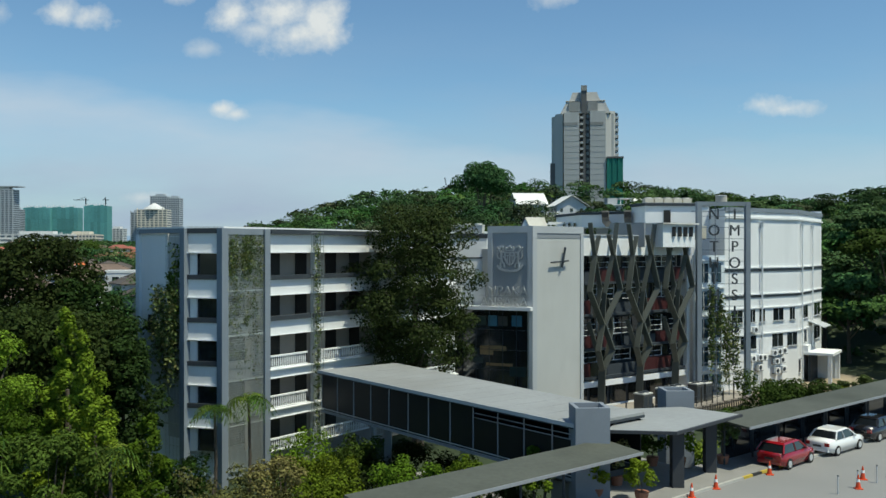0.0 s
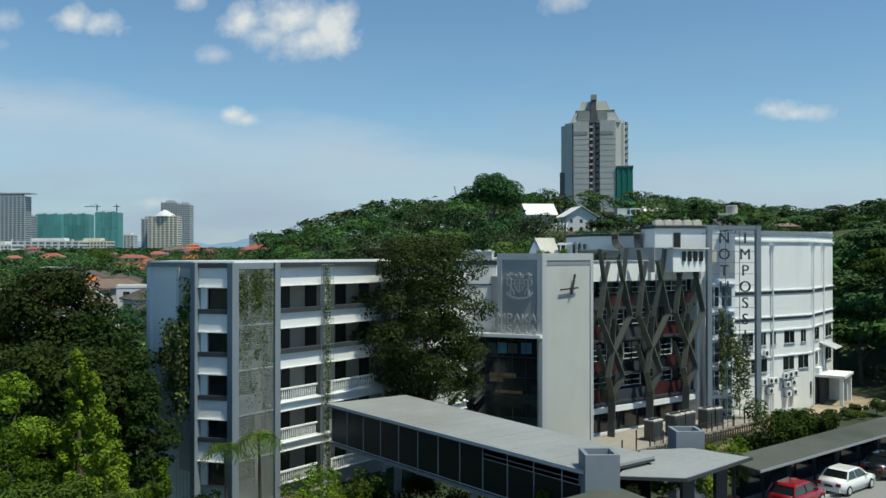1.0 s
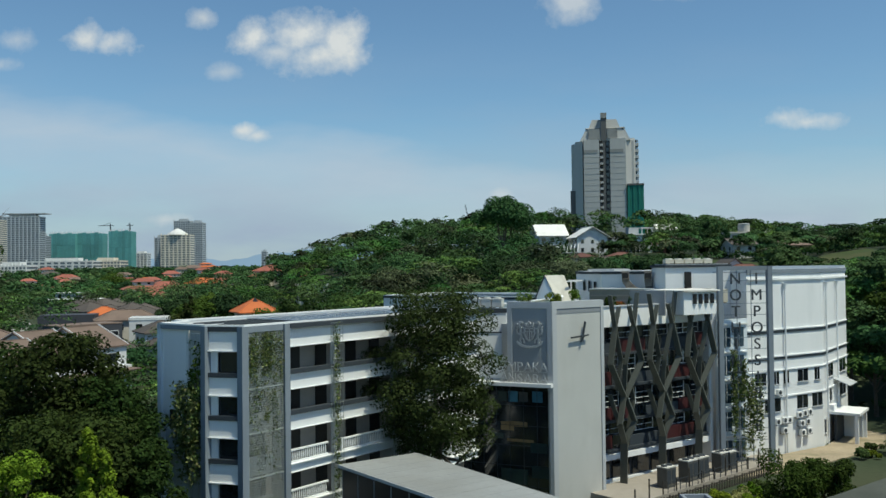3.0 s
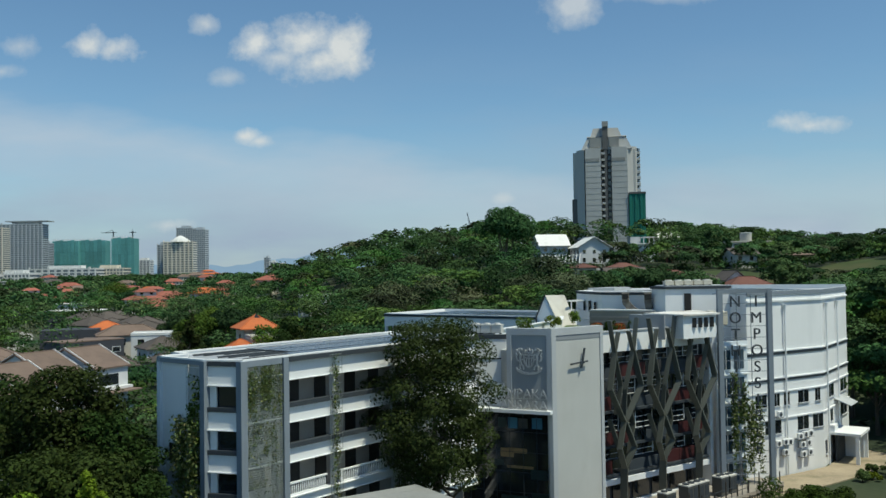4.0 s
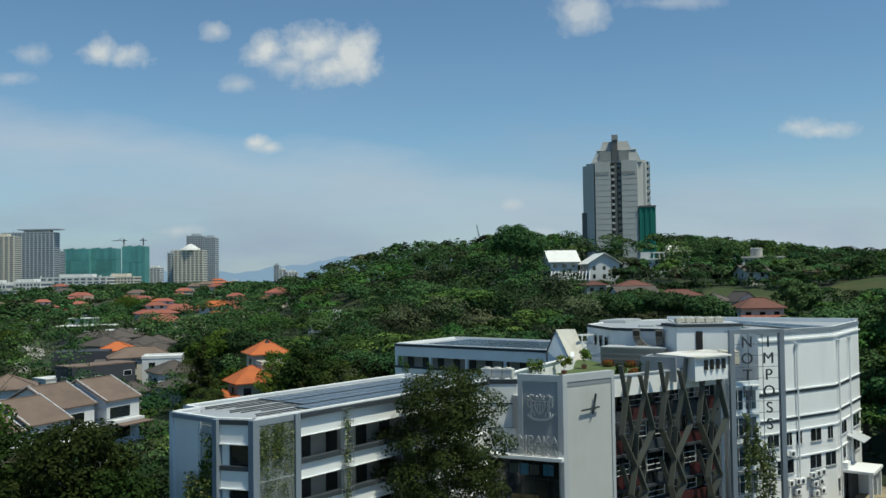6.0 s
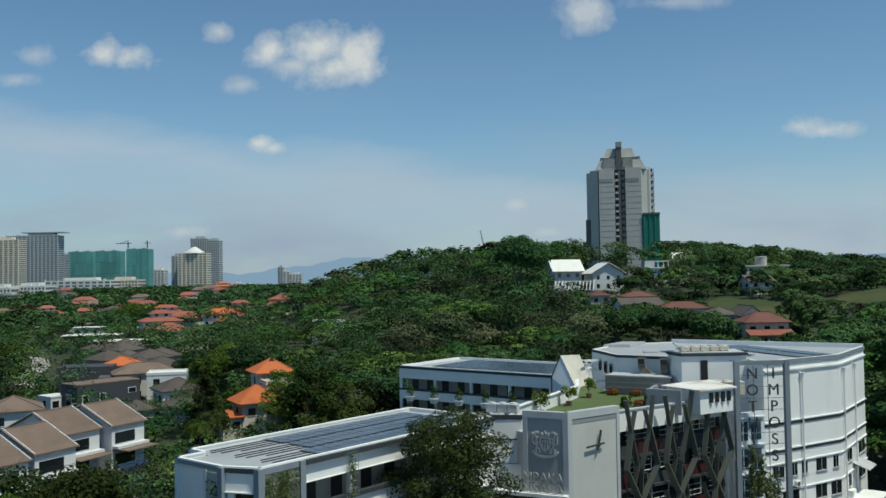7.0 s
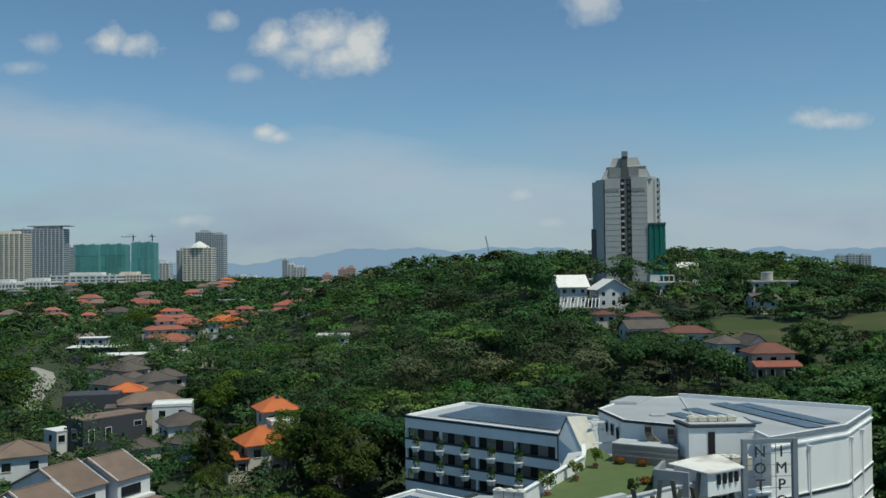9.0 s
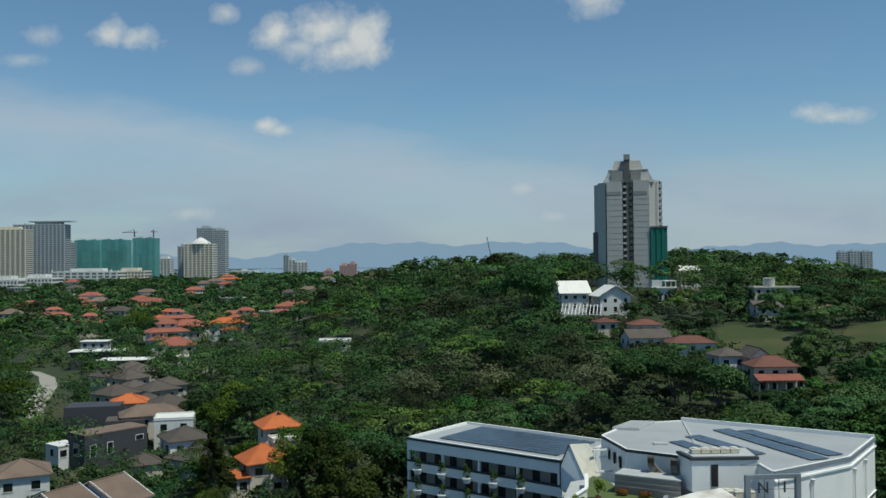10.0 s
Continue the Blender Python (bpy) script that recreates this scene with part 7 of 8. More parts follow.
part("drum", Mesh().tube((0, 0, 0), (0, 0, 3.4), 2.2, 2.2, 20), W_CREAM, tank)
part("lid", Mesh().tube((0, 0, 3.4), (0, 0, 3.6), 2.35, 2.0, 20), LIGHTGREY, tank)


def patch(name, poly_fn, x0, x1, y0, y1, mat, label, lift=0.1, n=24):
    """A patch that follows the ground."""
    m = Mesh()
    xs, ys = np.linspace(x0, x1, n), np.linspace(y0, y1, n)
    ok = lambda x, y: poly_fn(x, y)
    idx = {}
    for i, x in enumerate(xs):
        for j, y in enumerate(ys):
            idx[i, j] = len(m.v)
            m.v.append((float(x), float(y), float(land(x, y)) + lift))
    for i in range(n - 1):
        for j in range(n - 1):
            if ok((xs[i] + xs[i + 1]) / 2, (ys[j] + ys[j + 1]) / 2):
                m.f.append((idx[i, j], idx[i + 1, j], idx[i + 1, j + 1], idx[i, j + 1]))
    return single(name, m, mat, label, "ground", kind="structure")


LAWNS = ((81.0, 266, 10.0, 24), (115, 252, 13, 14))
for k, (x, y, a, b) in enumerate(LAWNS):
    patch("lawn", lambda p, q, x=x, y=y, a=a, b=b: ((p - x) / a) ** 2 + ((q - y) / b) ** 2 < 1, x - a, x + a, y - b, y + b, LAWN, "mown grass slope on the hillside")
STREET = ((-118, 222), (-127, 238), (-137, 262), (-146, 284), (-158, 306), (-172, 322))
road = Mesh()
for (x, y), (x2, y2) in zip(STREET, STREET[1:]):
    road.prism([(x - 3.8, y + 1.5), (x + 3.8, y - 1.5), (x2 + 3.8, y2 - 1.5), (x2 - 3.8, y2 + 1.5)], float(land(x, y)) - 0.3, float(land(x, y)) + 0.06)
single("street", road, material("pale_street", (0.30, 0.29, 0.265), 0.9, vary=0.1, scale=0.25, fine=10.0), "pale street winding between gardens", "road", kind="structure")

# ---- hotel tower on the hill ----
HOTEL_STONE = material("tower_render", (0.47, 0.47, 0.46), 0.85, vary=0.1, scale=0.12, fine=2.0, stain=((0.3, 0.29, 0.275), 0.6), streak=5.0)
# The dark tone also puts the central recess's shade into its back wall.
HOTEL_DARK = material("tower_dark_and_recess_shade", (0.13, 0.13, 0.13), 0.85, vary=0.12, scale=0.15, stain=((0.08, 0.08, 0.08), 0.5), streak=4.0)
NET = material("green_safety_net", (0.012, 0.16, 0.125), 0.8, vary=0.15, scale=0.2, fine=1.2, spread=0.12)
hotel = thing("hotel_tower", pose(67.8, 417.0, 26.0, 0, 0, -9.2), "tall derelict grey tower with stepped crown and green net", "tower")
HX = lambda v: (v - 410) * 0.0903
part("core", Mesh().box(HX(262), 3.0, 0, HX(565), 26.0, 51.5), HOTEL_STONE, hotel)
# Raised boxes in this grey stand for shaded recesses of slabs and crown.
HOTEL_MID = material("tower_mid_and_recess_shade", (0.30, 0.30, 0.29), 0.85, vary=0.15, scale=0.15, stain=((0.16, 0.16, 0.15), 0.6), streak=4.0)
part("side_wing", Mesh().prism([(HX(234), 8.0), (HX(262), 4.5), (HX(300), 2.5), (HX(300), 24), (HX(234), 22)], 0, 51.0), HOTEL_STONE, hotel)
part("side_slab", Mesh().prism([(HX(255), 3.4), (HX(296), 0.6), (HX(300), 2.4), (HX(262), 5.0)], 0, 51.6), HOTEL_STONE, hotel)
part("front_slab", Mesh().box(HX(302), 0, 0, HX(384), 4.0, 52.0), HOTEL_STONE, hotel)
part("front_slab", Mesh().box(HX(440), 0, 0, HX(522), 4.0, 52.4), HOTEL_STONE, hotel)
for a, b in ((302, 375), (440, 510)):
    part("slab_recess_shade", Mesh().box(HX(a), -0.12, 45.6, HX(b), -0.003, 47.2), HOTEL_MID, hotel)
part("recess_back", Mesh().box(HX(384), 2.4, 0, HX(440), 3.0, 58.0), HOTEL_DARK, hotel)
for k in range(17):
    part("balcony", Mesh().box(HX(387), 0.5, 1.0 + k * 3.0, HX(404), 2.39, 2.0 + k * 3.0), HOTEL_STONE, hotel)
    part("window", Mesh().box(HX(420), 2.2, 1.4 + k * 3.0, HX(436), 2.38, 3.2 + k * 3.0), DARKGLASS, hotel)
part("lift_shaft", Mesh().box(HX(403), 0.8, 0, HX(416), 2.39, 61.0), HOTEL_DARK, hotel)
part("right_wing", Mesh().prism([(HX(522), 1.2), (HX(572), 4.2), (HX(572), 24), (HX(522), 24)], 0, 52.6), HOTEL_STONE, hotel)
for k in range(8):
    part("corner_balcony", Mesh().box(HX(568), 4.3, 28.0 + k * 3.0, HX(590), 9.0, 29.3 + k * 3.0), HOTEL_STONE, hotel)
    part("window", Mesh().box(HX(569), 4.24, 29.4 + k * 3.0, HX(582), 4.29, 30.9 + k * 3.0), DARKGLASS, hotel)
part("corner_pier", Mesh().box(HX(585), 6.0, 26, HX(588), 8.0, 52), HOTEL_DARK, hotel)


def frustum(a0, a1, b0, b1, y0, y1, z0, z1):
    """A block that narrows from a0..a1 at its foot to b0..b1 at its top."""
    p = [(HX(a0), y0, z0), (HX(a1), y0, z0), (HX(a1), y1, z0), (HX(a0), y1, z0), (HX(b0), y0 + 0.8, z1), (HX(b1), y0 + 0.8, z1), (HX(b1), y1, z1), (HX(b0), y1, z1)]
    return Mesh().add(p, ((3, 2, 1, 0), (4, 5, 6, 7), (0, 1, 5, 4), (1, 2, 6, 5), (2, 3, 7, 6), (3, 0, 4, 7)))


part("crown_lower", frustum(282, 548, 316, 516, 1.2, 22, 51.5, 57.6), HOTEL_STONE, hotel)
part("crown_rim", frustum(312, 520, 312, 520, 1.6, 21, 57.6, 58.0), HOTEL_MID, hotel)
for k in range(16):
    for a, b in ((302, 384), (440, 522)):
        part("floor_joint", Mesh().box(HX(a), -0.05, 3.0 + k * 2.7, HX(b), -0.003, 3.16 + k * 2.7), HOTEL_MID, hotel)
for a, b in ((328, 388), (428, 480)):
    part("crown_recess_shade", Mesh().box(HX(a), 0.9, 52.6, HX(b), 1.9, 57.0), HOTEL_MID, hotel)
part("crown_upper", frustum(330, 494, 346, 476, 3.4, 18, 58.0, 62.2), HOTEL_STONE, hotel)
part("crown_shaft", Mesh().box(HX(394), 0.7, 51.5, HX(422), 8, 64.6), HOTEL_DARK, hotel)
part("crown_cap", Mesh().box(HX(392), 0.4, 62.4, HX(424), 8.4, 64.9), HOTEL_MID, hotel)
for k in range(6):
    part("green_net", Mesh().box(HX(528 + k * 14), -0.6 + 0.25 * (k % 2), 3.0, HX(541.5 + k * 14), 10.0, 29.6), NET, hotel, "green safety netting")
part("net_frame", Mesh().box(HX(526), -0.8, 29.6, HX(614), 10.2, 30.4), HOTEL_DARK, hotel)
part("dark_net", Mesh().box(HX(228), 4.0, 8.0, HX(258), 14.0, 28.0), HOTEL_DARK, hotel, "dark netted scaffold")
crane = thing("mobile_crane", pose(7.5, 520.0, 24.0), "lattice boom crane rising behind the hill", "crane")
for a, b in ((-0.5, -0.5), (0.5, -0.5), (0.5, 0.5), (-0.5, 0.5)):
    part("boom_chord", Mesh().beam((a, b, 0), (-6.5 + a * 0.4, b, 31), 0.2, 0.2), TRIM, crane)
for k in range(14):
    f, f2 = k / 14, (k + 1) / 14
    part("boom_lacing", Mesh().beam((-0.5 - 6.5 * f, -0.5, 31 * f), (0.5 - 6.5 * f2, -0.5, 31 * f2), 0.14, 0.14), TRIM, crane)
part("cab", Mesh().box(-2, -2, -2, 2, 2, 1), material("crane_yellow", (0.5, 0.3, 0.05), 0.5), crane)

# ---- far city ----
C_PALE = material("tower_pale", (0.62, 0.62, 0.61), 0.8, vary=0.08, scale=0.05, fine=0.6)
C_CREAM = material("tower_cream", (0.62, 0.57, 0.48), 0.8, vary=0.08, scale=0.05, fine=0.6)
C_GREY = material("tower_grey", (0.40, 0.43, 0.46), 0.7, vary=0.08, scale=0.05, fine=0.6)
C_GLASS = material("tower_glass", (0.16, 0.19, 0.22), 0.25, vary=0.15, scale=0.05, fine=0.5, spec=0.8)
C_NET = material("teal_safety_net", (0.10, 0.31, 0.31), 0.85, vary=0.2, scale=0.04, fine=0.4, spread=0.15)


def city_tower(px0, px1, top_y, dist, base_y, wallm, floors, bays, label, depth=22, crown="", turn=0.0, net=False):
    """A far tower given by the bearings of its edges, the elevations of its top and foot, and its distance."""
    x0, x1 = (dist * (p / 1539.0) for p in (px0, px1))
    z1, z0 = 40.2 + dist * top_y / 1539.0, 40.2 + dist * base_y / 1539.0
    w, h = x1 - x0, z1 - z0
    t = thing("apartment_tower", pose((x0 + x1) / 2, dist, z0, 0, 0, turn), label, "tower block", "far city towers")
    n, fl = bays, floors
    if net:
        part("structure", Mesh().box(-w / 2 + 0.6, -depth / 2 + 0.6, -15, w / 2 - 0.6, depth / 2, h), C_NET, t)
        for k in range(n):
            a, b = -w / 2 + w * k / n, -w / 2 + w * (k + 1) / n
            for j in range(3):
                part("net_sheet", Mesh().box(a + 0.15, -depth / 2 - 0.4 * (k % 2), h * j / 3 + 0.3, b - 0.15, -depth / 2 + 0.5, h * (j + 1) / 3 - 0.3 + (k % 3 if j == 2 else 0)), C_NET, t)
        for k in range(n * 2):
            part("rebar_column", Mesh().box(-w / 2 + w * k / (2 * n), -depth / 2 + 1, h, -w / 2 + w * k / (2 * n) + 1, -depth / 2 + 2, h + 2 + (k * 7 % 5) * 0.6), C_PALE, t)
        return t
    part("glazing", Mesh().box(-w / 2 + 0.8, -depth / 2 + 0.8, -15, w / 2 - 0.8, depth / 2 - 0.8, h - 1), C_GLASS, t)
    for k in range(fl + 1):
        z = h * k / fl
        part("floor_band", Mesh().box(-w / 2 + 0.25, -depth / 2 + 0.25, z - h / fl * 0.42, w / 2 - 0.25, depth / 2 - 0.25, z), wallm, t)
    for k in range(n + 1):
        x = -w / 2 + w * k / n
        ww = w / n * 0.3
        part("pier", Mesh().box(max(-w / 2, x - ww / 2), -depth / 2, -15, min(w / 2, x + ww / 2), -depth / 2 + 2, h + (2 if k % 3 == 0 else 0.5)), wallm, t)
    if crown == "dome":
        part("crown", Mesh().tube((0, 0, h), (0, 0, h + w * 0.08), w * 0.36, w * 0.30, 12), C_PALE, t)
        part("dome", Mesh().tube((0, 0, h + w * 0.08), (0, 0, h + w * 0.14), w * 0.26, w * 0.18, 12).tube((0, 0, h + w * 0.14), (0, 0, h + w * 0.22), w * 0.18, w * 0.04, 12), C_PALE, t)
    elif crown == "wing":
        part("roof_slab", Mesh().box(-w * 0.2, -depth * 0.5, h + 4, w * 0.62, depth * 0.4, h + 5.5), C_GREY, t)
        part("roof_core", Mesh().box(-w * 0.1, -depth * 0.3, h, w * 0.4, depth * 0.2, h + 4), C_PALE, t)
    else:
        part("roof_core", Mesh().box(-w * 0.25, -depth * 0.25, h, w * 0.25, depth * 0.25, h + 4), wallm, t)
    return t


def far(px):
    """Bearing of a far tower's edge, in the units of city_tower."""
    return 1539.0 * math.tan(math.atan((px - 784) / 1539.0) - radians(2.8))


H0 = 472
CITY = (
    (-10, 52, 400, 1250, 490, C_CREAM, 26, 7, "cream apartment tower with many balconies", "", False), (30, 120, 392, 1400, 492, C_GREY, 28, 13, "pale apartment tower with slab roof", "wing", False),
    (112, 130, 425, 1500, 492, C_GREY, 24, 3, "slim grey apartment tower", "", False),
    (137, 182, 422, 1550, 478, C_NET, 12, 7, "unfinished tower wrapped in teal netting", "", True), (180, 229, 422, 1560, 476, C_NET, 12, 7, "unfinished tower wrapped in teal netting", "", True), (239, 279, 420, 1520, 500, C_NET, 12, 7, "unfinished tower wrapped in teal netting", "", True),
    (281, 305, 457, 1700, 500, C_PALE, 16, 4, "small pale distant apartment block", "", False), (319, 332, 436, 1320, 506, C_GREY, 20, 2, "slim grey apartment wing building", "", False), (330, 381, 432, 1300, 508, C_CREAM, 20, 7, "cream apartment tower with white dome", "dome", False),
    (352, 380, 404, 1500, 500, C_GREY, 28, 7, "grey glazed apartment tower block", "", False), (380, 402, 408, 1480, 505, C_GREY, 28, 7, "grey glazed apartment tower block", "", False),
    (405, 422, 482, 2200, 508, C_GREY, 8, 3, "distant low apartment block", "", False), (424, 441, 481, 2200, 508, C_PALE, 8, 3, "distant low apartment block", "", False), (445, 460, 484, 2300, 508, C_PALE, 8, 3, "distant low apartment block", "", False),
    (503, 512, 455, 2000, 495, C_GREY, 16, 2, "slender pale distant cluster tower", "", False), (512, 524, 463, 2000, 495, C_PALE, 14, 2, "slender pale distant cluster tower", "", False), (523, 545, 468, 2000, 495, C_PALE, 12, 4, "slender pale distant cluster tower", "", False),
    (1482, 1498, 466, 2200, 490, C_GREY, 8, 3, "distant tower block beyond the hill", "", False), (1502, 1520, 465, 2200, 490, C_GREY, 8, 3, "distant tower block beyond the hill", "", False), (1524, 1542, 466, 2200, 490, C_GREY, 8, 3, "distant tower block beyond the hill", "", False),
)
for a, b, top, dist, base, mt, fl, bays, lab, crown, net in CITY:
    roll = 0.0084 * ((a + b) / 2 - 784)
    city_tower(far(a), far(b), H0 - top + roll, dist, H0 - base - 6 + roll, mt, fl, bays, lab, 24 if dist < 1800 else 18, crown, 0.0, net)
for a, b, top, base, dist, fl, lab in ((100, 215, 478, 503, 1150, 5, "long white mall with stepped terraces"), (205, 262, 478, 502, 1180, 5, "cream low-rise office block"), (-20, 42, 490, 520, 1000, 4, "low white office block"), (40, 102, 488, 512, 1020, 4, "low grey office block with white frames")):
    roll = 0.0084 * ((a + b) / 2 - 784)
    city_tower(far(a), far(b), H0 - top + roll, dist, H0 - base - 4 + roll, C_PALE if "white" in lab else C_CREAM, fl, 10, lab, 30)
C_PINK = material("tower_pink", (0.52, 0.33, 0.29), 0.8, vary=0.08, scale=0.05, fine=0.6)
for a, b, top in ((574, 590, 484), (602, 616, 475), (616, 632, 472)):
    city_tower(far(a), far(b), H0 - top - 1.4, 1500, H0 - 500, C_PINK, 7, 4, "pink low apartment block behind the wooded ridge", 18)
for px, dist in ((238, 1530), (272, 1530)):
    c = thing("tower_crane", pose(dist * far(px) / 1539, dist, 40 + dist * (464 - 440) / 1539), "tower crane above the netted building", "crane", "tower cranes")
    top = dist * 38 / 1539
    part("mast", Mesh().beam((0, 0, -20), (0, 0, top), 1.6, 1.6), TRIM, c)
    reach = 22 if px < 250 else 6
    part("jib", Mesh().beam((-reach, 0, top - 3), (6, 0, top - 3), 1.0, 1.0), TRIM, c)
    part("tie", Mesh().beam((-reach * 0.7, 0, top - 3), (0, 0, top + 2), 0.5, 0.5), TRIM, c)

# glowing hills on the horizon, with the blue of distance haze in their colour
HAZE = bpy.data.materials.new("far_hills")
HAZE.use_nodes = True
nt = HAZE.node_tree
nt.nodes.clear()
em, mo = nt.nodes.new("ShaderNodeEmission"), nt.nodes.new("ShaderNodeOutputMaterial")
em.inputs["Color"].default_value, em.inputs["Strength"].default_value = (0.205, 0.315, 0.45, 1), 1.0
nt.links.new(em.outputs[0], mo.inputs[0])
hills = Mesh()
pts = []
for k in range(161):
    x = -2800 + 35 * k
    q = x / 4600
    z = 84 + 66 * math.exp(-((q + 0.09) / 0.10) ** 2) + 40 * math.exp(-((q - 0.06) / 0.08) ** 2) + 40 * math.exp(-((q - 0.36) / 0.10) ** 2) + 45 * math.exp(-((q - 0.5) / 0.07) ** 2) + 12 * math.sin(x * 0.006) + 7 * math.sin(x * 0.017 + 1) + 4 * math.sin(x * 0.05)
    pts.append((x, z))
for (x, z), (x2, z2) in zip(pts, pts[1:]):
    hills.add([(x, 4600, -120), (x2, 4600, -120), (x2, 4600, z2), (x, 4600, z)], ((0, 1, 2, 3),))
# A low glowing sheet in the same haze colour covers the far ground.
plain = Mesh()
for k in range(60):
    x, x2 = -2300 + 60 * k, -2240 + 60 * k
    z, z2 = (24 + 4 * math.sin(x * 0.01) + 2 * math.sin(x * 0.037), 24 + 4 * math.sin(x2 * 0.01) + 2 * math.sin(x2 * 0.037))
    plain.add([(x, 2400, -60), (x2, 2400, -60), (x2, 2400, z2), (x, 2400, z)], ((0, 1, 2, 3),))
single("far_plain", plain, HAZE, "glowing haze-blue sheet for the lowland at the horizon", "backdrop", kind="structure")
single("far_hills", hills, HAZE, "glowing mountain backdrop with blue haze in its colour", "backdrop", kind="structure")


# ---- trees behind the school ----
def free(x, y, near):
    """Whether a tree may stand at x, y."""
    if -32 < x < 56 and 40 < y < 138 and (x + 32) * 0.2 + y < 150:
        return False
    if (x - 9) * 0.64 - (y - 43.0) * 0.77 > -6 and y < 110:
        return False
    for hx, hy, r in HOUSES:
        if (x - hx) ** 2 + (y - hy) ** 2 < (r + near) ** 2:
            return False
        if hy - ((7 if y < 380 else 13) if x < -20 else 6) < y < hy and abs(x - hx * y / hy) < r * 0.8 and y > 90:
            return False
    for lx, ly, a, b in LAWNS:
        if ((x - lx) / (a + 1)) ** 2 + ((y - ly + 5) / (b + 6)) ** 2 < 1:
            return False
    for (sx, sy), (ex, ey) in zip(STREET, STREET[1:]):
        f = max(0, min(1, ((x - sx) * (ex - sx) + (y - sy) * (ey - sy)) / ((ex - sx) ** 2 + (ey - sy) ** 2)))
        if math.hypot(x - sx - f * (ex - sx), y - sy - f * (ey - sy)) < 11 and y > 60:
            return False
    return not (50 < x < 86 and 378 < y < 447)


def scatter(seed, y0, y1, spacing, fn):
    g = np.random.default_rng(seed)
    y = y0
    while y < y1:
        for x in np.arange(-0.59 * y - 20, 0.49 * y + 22, spacing):
            fn(g, float(x + g.uniform(-0.45, 0.45) * spacing), float(y + g.uniform(-0.45, 0.45) * spacing))
        y += spacing * 0.9


WOODS = {"forest": ([], []), "sunlit": ([], []), "dry": ([], [])}


def grow(g, x, y, n, size, town):
    if not free(x, y, (0.0 if y > 380 else 1.2) if town else 3.0):
        return
    patchy = noise.noise(Vector((x * 0.018, y * 0.018, 3.1)))
    p2 = noise.noise(Vector((x * 0.05, y * 0.05, 7.7)))
    if town:
        if g.random() < 0.08:
            return
        big = noise.noise(Vector((x * 0.03, y * 0.03, 1.3))) > 0.12 and y > 150
        h, r, kind = (g.uniform(8, 14), g.uniform(4, 6.5), "dome") if big else (g.uniform(4, 9.5), g.uniform(2.4, 4.8), ("round", "tall", "umbrella", "dome")[g.integers(4)])
    elif 25 < x < 150 and 165 < y < 345:
        h, r, kind = g.uniform(5, 9.5), g.uniform(3.4, 5.6), ("dome", "umbrella")[g.integers(2)]
        if 52 < x < 98 and 185 < y < 262 or 28 < x < 70 and 236 < y < 290:
            h, r = g.uniform(3.0, 5.2), g.uniform(2.8, 4.2)
    else:
        h, r = g.uniform(9.0, 17.5), g.uniform(4.2, 8.2)
        kind = "umbrella" if p2 > 0.2 and y < 400 else ("tall" if g.random() < 0.12 else "dome")
    c, q = lobes_of(g, kind, h, r)
    v = leaf_cards(g, c, q, n, size, up_bias=0.8, inside=0.2, dome=(0, 0, h * 0.45)) + np.array((x, y, float(land(x, y)) - 0.2))
    which = "sunlit" if p2 > 0.22 and g.random() < 0.75 else ("dry" if patchy < -0.3 or g.random() < 0.1 else "forest")
    WOODS[which][0].append(v)
    WOODS[which][1].append(np.full(len(v), np.clip(0.48 + patchy * 0.35 + g.normal() * 0.36, 0, 1)))


def wood(g, x, y):
    town = x < -22 - 0.07 * (y - 120) and not (y > 330 and x > -70 - (y - 330) * 0.25) or (y < 140 and x < -20)
    d = y
    if d < 190:
        grow(g, x, y, 1200 if not town else 440, 0.262 if not town else 0.22, town)
    elif d < 280:
        grow(g, x, y, 780 if not town else 300, 0.34 if not town else 0.3, town)
    elif d < 420:
        grow(g, x, y, 300 if not town else 160, 0.5 if not town else 0.42, town)
    else:
        grow(g, x, y, 125 if not town else 90, 0.9 if not town else 1.0, town)


scatter(1, 84, 280, 8.6, wood)
scatter(2, 280, 460, 8.8, wood)
scatter(3, 460, 700, 11.0, wood)


def far_wood(g, x, y):
    if x < 60 and free(x, y, 1.0):
        c, q = lobes_of(g, "round", g.uniform(6, 11), g.uniform(5, 9))
        WOODS["forest"][0].append(leaf_cards(g, c, q, 75, 1.45) + np.array((x, y, float(land(x, y)) - 0.5)))
        WOODS["forest"][1].append(np.full(300, g.random()))


scatter(4, 700, 1200, 17, far_wood)


def town_garden(g, x, y):
    if x < -20 - 0.05 * (y - 84) and free(x, y, 0.6):
        grow(g, x, y, 300 if y < 200 else 200, 0.27 if y < 200 else 0.36, True)


def farthest(g, x, y):
    if x < -150:
        c, q = lobes_of(g, "shrub", g.uniform(2, 5), g.uniform(14, 26))
        WOODS["forest"][0].append(leaf_cards(g, c, q, 16, 7.0) + np.array((x, y, float(land(x, y)) - 1)))
        WOODS["forest"][1].append(np.full(64, g.random()))


def bushes(g, x, y):
    if free(x, y, 0.2):
        c, q = lobes_of(g, "shrub", g.uniform(1.4, 3.4), g.uniform(1.6, 3.2))
        WOODS["forest" if g.random() < 0.7 else "sunlit"][0].append(leaf_cards(g, c, q, 30, 0.5) + np.array((x, y, float(land(x, y)) - 0.1)))
        WOODS["forest" if len(WOODS["forest"][0]) > len(WOODS["forest"][1]) else "sunlit"][1].append(np.full(120, g.random()))


